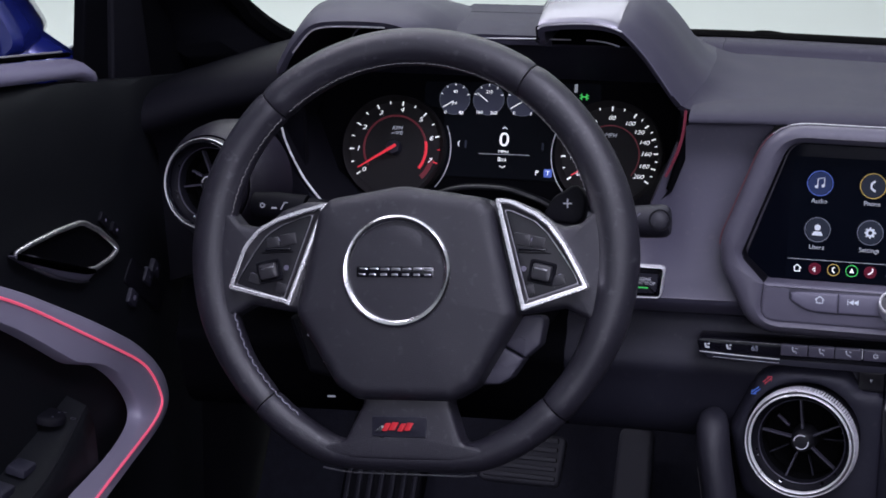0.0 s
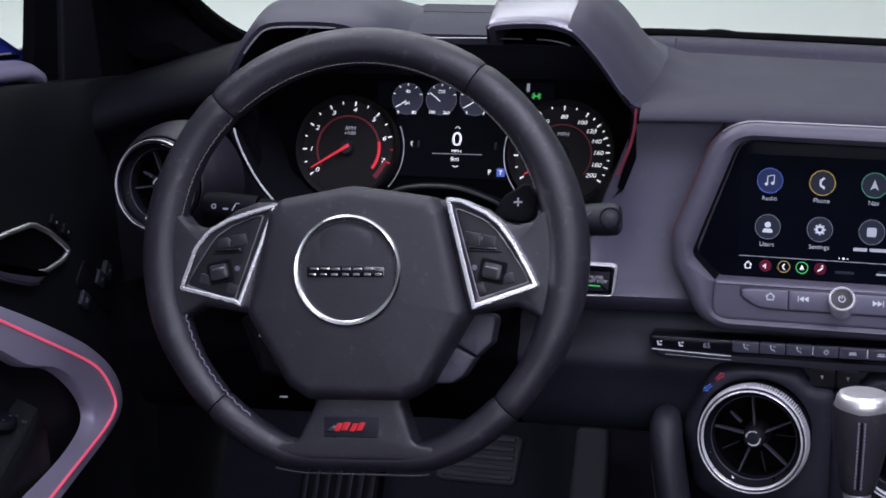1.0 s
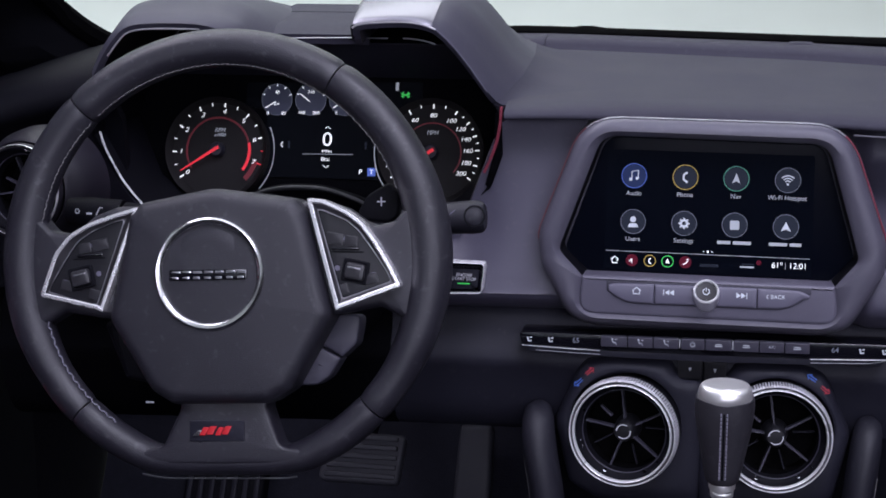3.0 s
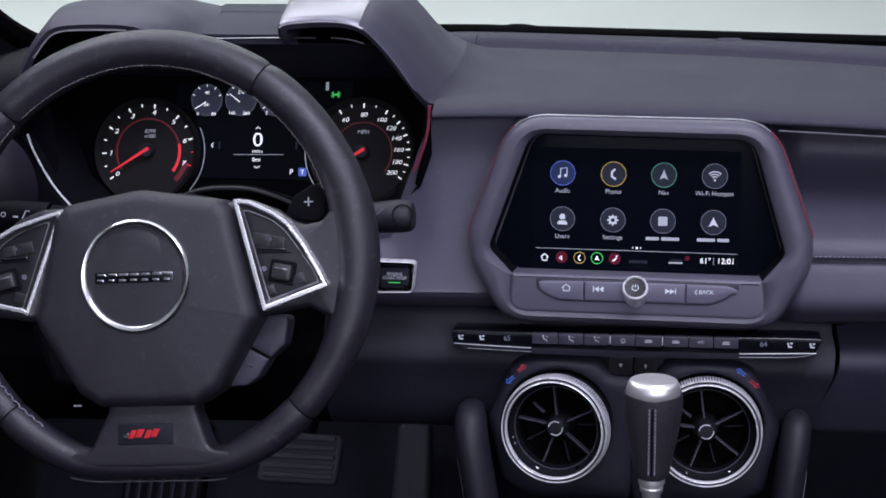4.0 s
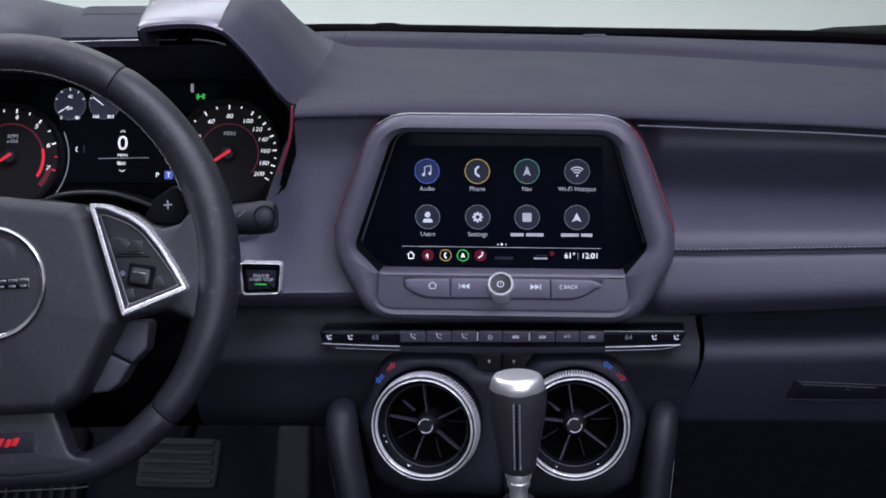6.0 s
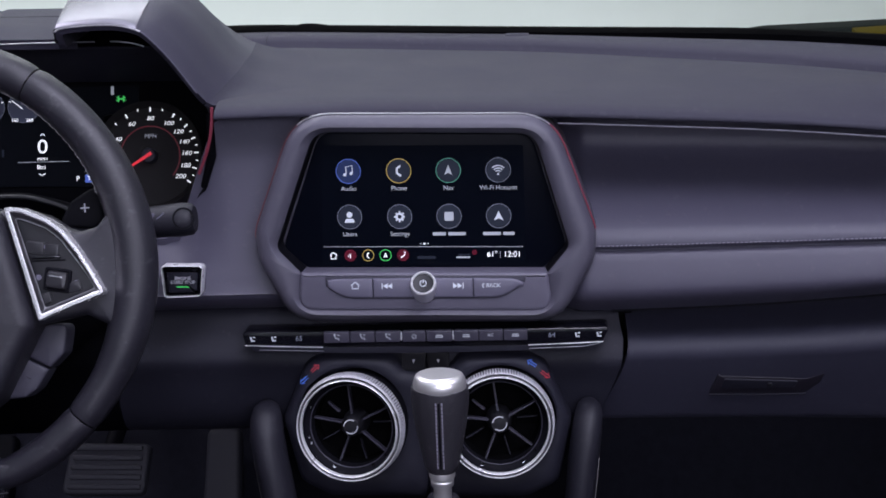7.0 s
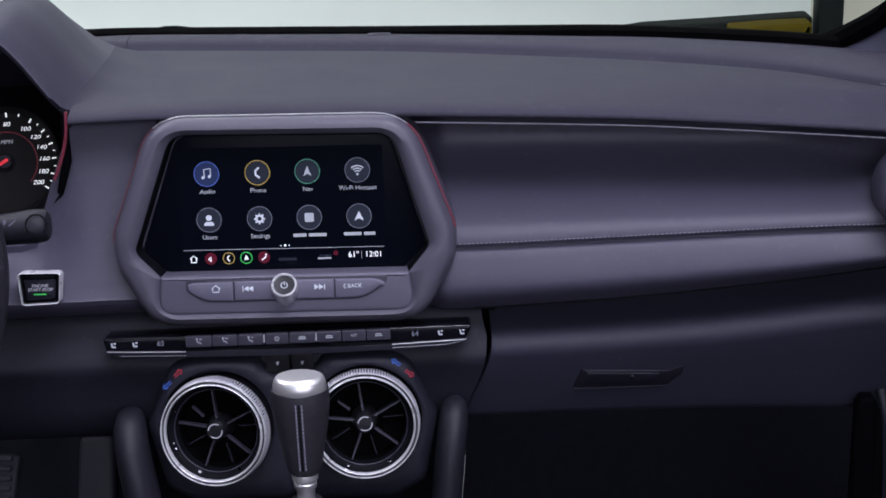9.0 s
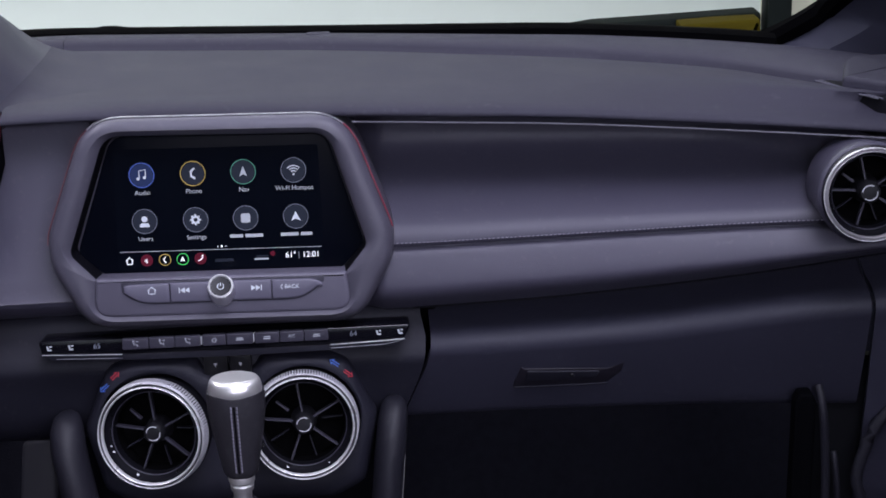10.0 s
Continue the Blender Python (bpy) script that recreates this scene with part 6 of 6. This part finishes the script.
part("foot", brick(-0.02, 0.02, -0.095, -0.07, -0.03, 0.0, 0.003), DEEP, acc)
rest = thing("footrest", stand((-0.575, 1.06, 0.44), 40), "black ribbed footrest beside the pedals", "footrest")
part("pad", slab(rounded([(-0.05, -0.12), (0.05, -0.12), (0.05, 0.08), (-0.05, 0.08)], 0.01), -0.02, 0.0, 0.005), DEEP, rest)
for k in range(7):
    x = -0.042 + k * 0.014
    part("rib", brick(x - 0.0035, x + 0.0035, -0.10, 0.045, -0.002, 0.004, 0.002), BLACK, rest)

# ---------------------------------------------------------------- driver's door
door = thing("driver_door", pose(-0.72, 0.3, 0.40), "closed dark door with grey trim band and lit red strip", "car door")


def card_x(z):
    return lerp([(0.36, -0.715), (0.60, -0.70), (0.80, -0.692), (0.92, -0.694), (0.96, -0.692), (1.00, -0.6935), (1.02, -0.697), (1.035, -0.7015), (1.044, -0.712), (1.05, -0.73)], z)


zs = (0.36, 0.5, 0.62, 0.72, 0.80, 0.88, 0.92, 0.96, 1.0, 1.02, 1.032, 1.040, 1.046)
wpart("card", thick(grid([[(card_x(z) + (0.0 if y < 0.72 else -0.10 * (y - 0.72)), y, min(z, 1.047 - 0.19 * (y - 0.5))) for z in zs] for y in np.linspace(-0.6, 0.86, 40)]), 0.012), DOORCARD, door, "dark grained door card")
wpart("outer_skin", thick(grid([[(-0.775 - 0.02 * math.sin((z - 0.36) * 4), y, z) for z in (0.36, 0.6, 0.8, 0.95, 1.02)] for y in np.linspace(-0.6, 0.9, 10)]), 0.004), PAINT, door, "blue painted outer skin")
# the sweeping band: its outer edge, the light strip's line and its inner edge
BAND_OUT = [(-0.680, 0.300, 0.977), (-0.678, 0.4366, 0.9049), (-0.678, 0.4762, 0.8832), (-0.678, 0.5180, 0.8576), (-0.678, 0.5630, 0.8301), (-0.678, 0.6211, 0.7922), (-0.678, 0.6627, 0.7630), (-0.678, 0.7052, 0.7220), (-0.677, 0.7148, 0.6938), (-0.674, 0.7014, 0.6786), (-0.669, 0.6676, 0.6735), (-0.657, 0.5966, 0.6791), (-0.642, 0.5300, 0.6885), (-0.625, 0.4751, 0.7023), (-0.600, 0.390, 0.722)]
BAND_LIT = [(-0.678, 0.300, 0.970), (-0.676, 0.4314, 0.8966), (-0.676, 0.4704, 0.8732), (-0.676, 0.5118, 0.8458), (-0.676, 0.5562, 0.8159), (-0.676, 0.6041, 0.7841), (-0.676, 0.6557, 0.7487), (-0.676, 0.6760, 0.7256), (-0.675, 0.6880, 0.6996), (-0.673, 0.6820, 0.6905), (-0.668, 0.6516, 0.6870), (-0.657, 0.5874, 0.6922), (-0.640, 0.5160, 0.7040), (-0.620, 0.4483, 0.7194), (-0.598, 0.380, 0.738)]
BAND_IN = [(-0.676, 0.300, 0.952), (-0.674, 0.4268, 0.8755), (-0.673, 0.4651, 0.8482), (-0.672, 0.5056, 0.8165), (-0.674, 0.5349, 0.7947), (-0.676, 0.5776, 0.7782), (-0.677, 0.6068, 0.7576), (-0.677, 0.6340, 0.7289), (-0.676, 0.6459, 0.7063), (-0.674, 0.6410, 0.6942), (-0.669, 0.6179, 0.6909), (-0.659, 0.5688, 0.6936), (-0.645, 0.5047, 0.7047), (-0.628, 0.4442, 0.7206), (-0.603, 0.376, 0.740)]
rows = []
for o_, l_, i_ in zip(smooth_path(BAND_OUT), smooth_path(BAND_LIT), smooth_path(BAND_IN)):
    def between(p, q, f, dx):
        m_ = p.lerp(q, f)
        return (m_[0] + dx, m_[1], m_[2])

    rows.append([between(o_, l_, 0, -0.014), between(o_, l_, 0.0, -0.003), between(o_, l_, 0.18, 0.0), between(o_, l_, 0.9, 0.001), between(l_, i_, 0.12, 0.0005), between(l_, i_, 0.5, 0.0005), between(l_, i_, 0.9, 0.0), between(l_, i_, 0.98, -0.003), between(l_, i_, 1.0, -0.014)])
wpart("trim_band", grid(rows), BAND_GREY, door, "satin grey sweeping trim band", sharp=50)
wpart("light_strip", tube([(p[0] + 0.0012, p[1], p[2]) for p in smooth_path(BAND_LIT)], 0.0013, 8), L_PINK, door, "glowing pink-red light strip")
# pull handle: a lens-shaped chrome opening over a grey grip
ON_DOOR = Matrix(((0, 0, 1, -0.692), (1, 0, 0, 0), (0, 1, 0, 0), (0, 0, 0, 1)))
OPENING = [(0.4707, 0.9176), (0.4976, 0.9168), (0.5446, 0.9136), (0.5840, 0.9086), (0.5938, 0.9054), (0.6177, 0.8909), (0.6415, 0.8711), (0.6495, 0.8628), (0.6334, 0.8586), (0.6058, 0.8591), (0.5854, 0.8646), (0.5386, 0.8852), (0.5048, 0.9069)]
GRIP = [(0.4707, 0.9170), (0.5048, 0.9062), (0.5386, 0.8845), (0.5854, 0.8640), (0.6058, 0.8585), (0.5960, 0.8545), (0.5860, 0.8530), (0.5734, 0.8568), (0.5364, 0.8742), (0.5023, 0.8948)]
wpart("handle_cup", moved(slab(rounded(OPENING, 0.006, 4), 0.0005, 0.0020, 0.0005), ON_DOOR), INKY, door, "black cup behind the handle")
wpart("handle_grip", moved(slab(rounded(GRIP, [0.001, 0.03, 0.03, 0.02, 0.006, 0.006, 0.01, 0.02, 0.03, 0.03], 5), 0.0005, 0.0085, 0.0035), ON_DOOR), PAD, door, "dark grey grip")
loop = rounded(OPENING, [0.003, 0.03, 0.03, 0.015, 0.015, 0.03, 0.02, 0.004, 0.01, 0.02, 0.03, 0.03, 0.03], 5)
wpart("handle", tube([(-0.686, y, z) for y, z in loop[:int(len(loop) * 0.85)]], [0.0014 + 0.0010 * min(1.0, k / 8, (len(loop) * 0.85 - k) / 12 + 0.1) for k in range(int(len(loop) * 0.85))], 10), CHROME, door, "satin chrome pull handle")
wpart("handle_lower_line", tube([(-0.6855, p[0], p[1]) for p in smooth_path([(0.5023, 0.8950, 0), (0.5364, 0.8744, 0), (0.5734, 0.8570, 0), (0.5884, 0.8532, 0)])], 0.0009, 8), ALU, door)
TURNED = Matrix(((0, 0, 1, -0.693), (0.74, 0.67, 0, 0), (-0.67, 0.74, 0, 0), (0, 0, 0, 1)))


def on_card(y, z):
    return Matrix.Translation((0, y, z)) @ TURNED


wpart("switch_panel", moved(slab(rounded([(-0.040, -0.016), (0.046, -0.012), (0.042, 0.014), (-0.036, 0.012)], 0.006, 4), 0, 0.0022, 0.001), on_card(0.7050, 0.8090)), DEEP, door, "black switch panel")
for y, z, mark in ((0.7293, 0.8154, 0.0017), (0.7123, 0.8126, 0.0013), (0.6774, 0.8040, 0.0026)):
    wpart("switch", moved(brick(-0.0085, 0.0085, -0.0075, 0.0075, 0, 0.0050, 0.002), on_card(y, z)), BLACK, door)
    wpart("switch_print", moved(plate(circle(mark, 10), 0.0051), on_card(y, z)), BUTTON, door)
for y, z in ((0.6393, 0.8933), (0.6589, 0.8777)):
    wpart("lock_button", moved(slab(rounded([(-0.009, -0.005), (0.009, -0.005), (0.009, 0.005), (-0.009, 0.005)], 0.002, 3), 0, 0.003, 0.001), on_card(y, z)), DEEP, door)
    wpart("switch_print", moved(plate(circle(0.0014, 10), 0.0031), on_card(y, z)), BUTTON, door)
# armrest: a dark upper face with a stitched edge and a slightly lighter side
ARM = [(-0.3, 0.728), (0.30, 0.730), (0.4203, 0.7310), (0.4594, 0.7372), (0.5006, 0.7434), (0.540, 0.7520), (0.5600, 0.7580)]
arm_y = np.linspace(-0.3, 0.545, 30)


def arm_x(y):
    return lerp([(-0.3, -0.645), (0.30, -0.645), (0.45, -0.654), (0.56, -0.672)], y)


wpart("armrest", grid([[(-0.71, y, 0.55), (arm_x(y) - 0.004, y, 0.55), (arm_x(y) + 0.001, y, 0.66), (arm_x(y), y, lerp(ARM, y) - 0.020), (arm_x(y) - 0.003, y, lerp(ARM, y) - 0.006), (arm_x(y) - 0.007, y, lerp(ARM, y)), (arm_x(y) - 0.014, y, lerp(ARM, y) + 0.003), (-0.695, y, lerp(ARM, y) + 0.008), (-0.71, y, lerp(ARM, y) + 0.012)] for y in arm_y], True, True), DOORCARD, door, "black padded armrest", sharp=85)
wpart("seam", tube(smooth_path([(arm_x(y) - 0.0055, y, lerp(ARM, y) + 0.0012) for y in np.linspace(0.2, 0.543, 14)]), 0.0006, 6), POD, door, "stitched edge of the armrest")
KNOB_AT = Matrix.Translation((-0.690, 0.505, 0.7565)) @ pose(0, 0, 0, -6, 12)
mk = wpart("mirror_knob", moved(lathe([(0, 0.0060), (0.010, 0.0062), (0.0128, 0.0056), (0.0142, 0.0040), (0.0150, 0.0)], 36), KNOB_AT), DEEP, door, "round mirror control")
for a in (45, 135, 225, 315):
    wpart("knob_print", moved(plate(circle(0.0012, 8, 0.0085 * math.cos(radians(a)), 0.0085 * math.sin(radians(a))), 0.0061), KNOB_AT), PAD, mk)
for x, y in ((0.004, 0.022), (0.016, 0.014)):
    wpart("knob_print", moved(arc_band(0.0016, 0.0024, 0, 360, 0.0005, 14, x, y), KNOB_AT), PAD, door)
for y in (0.440, 0.405):
    wpart("window_switch", moved(brick(-0.009, 0.009, -0.011, 0.011, 0, 0.007, 0.003), Matrix.Translation((-0.682, y, lerp(ARM, y) + 0.006)) @ pose(0, 0, 0, -6, 12)), BLACK, door, "black window switch")


def ledge_ring(y, drop=0.0):
    b = 1.0615 - 0.163 * (y - 0.509) - drop
    return [(-0.735, y, b - 0.001), (-0.714, y, b + 0.001), (-0.706, y, b - 0.001), (-0.7005, y, b - 0.005), (-0.6985, y, b - 0.010), (-0.700, y, b - 0.015), (-0.735, y, b - 0.018)]


wpart("ledge", grid([ledge_ring(y) for y in np.linspace(-0.4, 0.64, 14)] + [ledge_ring(0.655, 0.002), ledge_ring(0.666, 0.007)], True, True), LEDGE, door, "grey padded ledge under the side window", sharp=85)
sail = [(0.664, 0.98), (0.92, 0.94), (0.92, 0.99), (0.76, 1.25), (0.735, 1.25)]
wpart("sail_panel", moved(slab(sail, 0, 0.012, 0.004), Matrix(((0, 0, 1, -0.728), (1, 0, 0, 0), (0, 1, 0, 0), (0, 0, 0, 1)))), INKY, door, "black corner panel behind the mirror")
wpart("corner_trim", moved(slab(rounded([(0.715, 0.985), (0.80, 0.975), (0.785, 1.12), (0.745, 1.16)], 0.01), 0, 0.006, 0.003), Matrix(((0, 0, 1, -0.716), (1, 0, 0, 0), (0, 1, 0, 0), (0, 0, 0, 1)))), DEEP, door)
wpart("window_seal", tube([(-0.733, y, 1.0635 - 0.163 * (y - 0.509)) for y in np.linspace(-0.4, 0.68, 10)], 0.0022, 8), FRIT, door)
wpart("glass_line", tube([(-0.7315, y, 1.0668 - 0.163 * (y - 0.509)) for y in np.linspace(-0.4, 0.665, 10)], 0.0009, 8), BEVEL, door, "bright line at the foot of the side window")

mir = thing("side_mirror", pose(-0.86, 0.68, 1.02), "blue door mirror outside the side window", "side mirror")
shape = rounded([(-1, -0.8), (-0.2, -1.05), (0.30, -0.80), (0.98, -0.25), (0.60, 0.55), (0.42, 1.1), (-1, 1.1)], [0.3, 0.3, 0.25, 0.3, 0.4, 0.25, 0.4], 4)
rows = [[(-0.842 + sx * u - sh, y, 1.060 + sz * v) for u, v in shape] for y, sx, sz, sh in ((0.665, 0.068, 0.056, 0), (0.672, 0.076, 0.062, 0), (0.70, 0.078, 0.064, 0), (0.74, 0.066, 0.050, 0.004), (0.775, 0.040, 0.028, 0.008), (0.785, 0.012, 0.008, 0.010))]
wpart("shell", grid(rows, True, True), PAINT, mir, "glossy blue shell")
wpart("mirror_glass", moved(slab(rounded([(-0.062, -0.040), (0.060, -0.040), (0.046, 0.042), (-0.062, 0.042)], 0.02), 0, 0.003, 0.001), stand((-0.850, 0.664, 1.063), 0)), GLOSS, mir)
wpart("foot", tube([(-0.83, 0.71, 1.040), (-0.785, 0.71, 1.020), (-0.735, 0.71, 1.004)], [0.040, 0.030, 0.018], 14), PAINT, mir)

# ---------------------------------------------------------------- windscreen and pillars
scrn = thing("window_1", pose(0, 1.05, 1.0), "clear raked windscreen with a black edge band", "windscreen", kind="structure")

XW = np.linspace(-0.60, 0.525, 41)
wpart("edge_band", thick(grid([[(x, smooth_lerp(GLASS_Y, x) - 0.004 + d, z) for d, z in ((-0.004, 0.988), (-0.002, 0.9945), (0.006, 0.9975), (0.026, 0.995), (0.05, 0.98))] for x in XW]), 0.003), FRIT, scrn, "black edge band at the foot of the glass")

wpart("wiper_pivot", grid([[(x, 1.078 + dy, 0.990 + h * dz) for dy, dz in ((-0.012, 0), (-0.006, 0.7), (0, 1), (0.008, 0.8), (0.02, 0))] for x, h in ((-0.178, 0.001), (-0.160, 0.004), (-0.148, 0.0075), (-0.135, 0.0075), (-0.115, 0.004), (-0.100, 0.001))]), FRIT, scrn, "black wiper pivot cover")
for s, inner in ((-1, [(-0.585, 0.96, 0.972), (-0.602, 0.95, 0.985), (-0.622, 0.93, 0.998), (-0.648, 0.915, 1.02), (-0.668, 0.90, 1.047), (-0.690, 0.80, 1.12), (-0.672, 0.50, 1.30), (-0.67, 0.30, 1.40)]),
                 (1, [(0.500, 0.955, 0.975), (0.522, 0.945, 0.984), (0.540, 0.94, 0.993), (0.563, 0.925, 1.010), (0.580, 0.915, 1.026), (0.605, 0.82, 1.09), (0.625, 0.50, 1.28), (0.63, 0.30, 1.40)])):
    pil = thing("windscreen_pillar", pose(s * 0.66, 1.0, 0.98), "dark trimmed windscreen pillar", "car pillar")
    rows = []
    inner = [tuple(p) for p in smooth_path(inner)]
    for k, (x, y, z) in enumerate(inner):
        w = lerp([(0, 0.13), (0.43, 0.13), (0.71, 0.12), (1, 0.09)], k / (len(inner) - 1))
        rows.append([(x, y + 0.03, z), (x, y, z), (x + s * w * 0.25, y - 0.035, z - 0.006), (x + s * w * 0.6, y - 0.05, z - 0.012), (x + s * w, y - 0.03, z - 0.02), (x + s * w, y + 0.04, z)])
    # same trim on both sides; the driver's shade is put into its colour
    wpart("trim", grid(rows, True, True), PILLAR if s > 0 else INKY, pil, "grey pillar trim" if s > 0 else "pillar trim with shade in its near-black colour")
    wpart("glass_edge", tube([(x - s * 0.003, y + 0.004, z + 0.002) for x, y, z in inner], 0.0115, 8), FRIT, pil, "black edge of the glass")

# passenger side: door card and dark footwell wall
pdoor = thing("passenger_door", pose(0.72, 0.3, 0.40), "closed dark grey passenger door", "car door")
wpart("card", thick(grid([[(-card_x(z), y, z) for z in zs] for y in np.linspace(-0.6, 0.80, 20)]), 0.012), DOORCARD, pdoor)
# solid slab whose near-black colour stands for the shade in the gap
wpart("pocket_shadow", moved(slab(rounded([(0.502, 0.48), (0.522, 0.48), (0.521, 0.714), (0.517, 0.722), (0.506, 0.722), (0.502, 0.714)], 0.004, 3), -0.715, -0.70, 0.003), Matrix(((1, 0, 0, 0), (0, 0, -1, 0), (0, 1, 0, 0), (0, 0, 0, 1)))), INKY, pdoor, "near-black slab painted as the shaded gap beside the door")
wpart("pocket_edge", tube(smooth_path([(0.525, 0.712, 0.725), (0.527, 0.700, 0.708), (0.531, 0.700, 0.67), (0.5335, 0.700, 0.619), (0.535, 0.700, 0.54)]), 0.0040, 10), KNEEPAD, pdoor, "rounded edge of the door pocket")
wpart("pocket_edge", tube(smooth_path([(0.540, 0.706, 0.662), (0.5408, 0.700, 0.652), (0.5449, 0.700, 0.618), (0.548, 0.700, 0.54)]), 0.0030, 10), KNEEPAD, pdoor, "rounded edge of the door pocket")
wpart("pocket_edge", tube(smooth_path([(0.60, 0.700, 0.715), (0.575, 0.700, 0.692), (0.560, 0.700, 0.645), (0.562, 0.700, 0.625), (0.575, 0.700, 0.600)]), 0.0055, 10), KNEEPAD, pdoor, "rounded edge of the door pocket")
wpart("pocket_panel", thick(grid([[(0.520, 0.735, z), (0.60, 0.725, z), (0.70, 0.71, z)] for z in (0.745, 0.70, 0.6, 0.5)]), 0.01), DOORCARD, pdoor)

# ---------------------------------------------------------------- things beyond the windscreen
yv = thing("parked_yellow_car", pose(0.75, 2.7, 0), "low yellow car flank with dark glass, parked ahead", "car")


def flank(poly, y, mt, name):
    wpart(name, moved(slab(poly, 0, 0.06, 0.01), Matrix(((1, 0, 0, 0), (0, 0, -1, y), (0, 1, 0, 0), (0, 0, 0, 1)))), mt, yv)


flank(rounded([(0.40, 0.05), (0.905, 0.05), (0.902, 0.681), (0.72, 0.673), (0.56, 0.667), (0.44, 0.650)], 0.01), 2.66, DARKGREEN, "body")
flank(rounded([(0.725, 0.30), (0.885, 0.30), (0.885, 0.680), (0.80, 0.678), (0.725, 0.674)], 0.004), 2.59, YELLOW, "door")
pst = thing("dark_column", pose(0.93, 2.7, 0), "dark green square column beside the yellow car", "column")
wpart("shaft", brick(0.912, 0.965, 2.60, 2.66, 0, 3.5, 0.01), DARKGREEN, pst)
pn = thing("beige_panel", pose(1.2, 3.0, 0), "tall beige board standing behind the column", "board")
wpart("board", brick(0.99, 2.2, 2.95, 3.0, 0, 3.0, 0.005), material("beige_board", (0.40, 0.40, 0.29), 0.6, vary=0.15, blotch=5), pn)
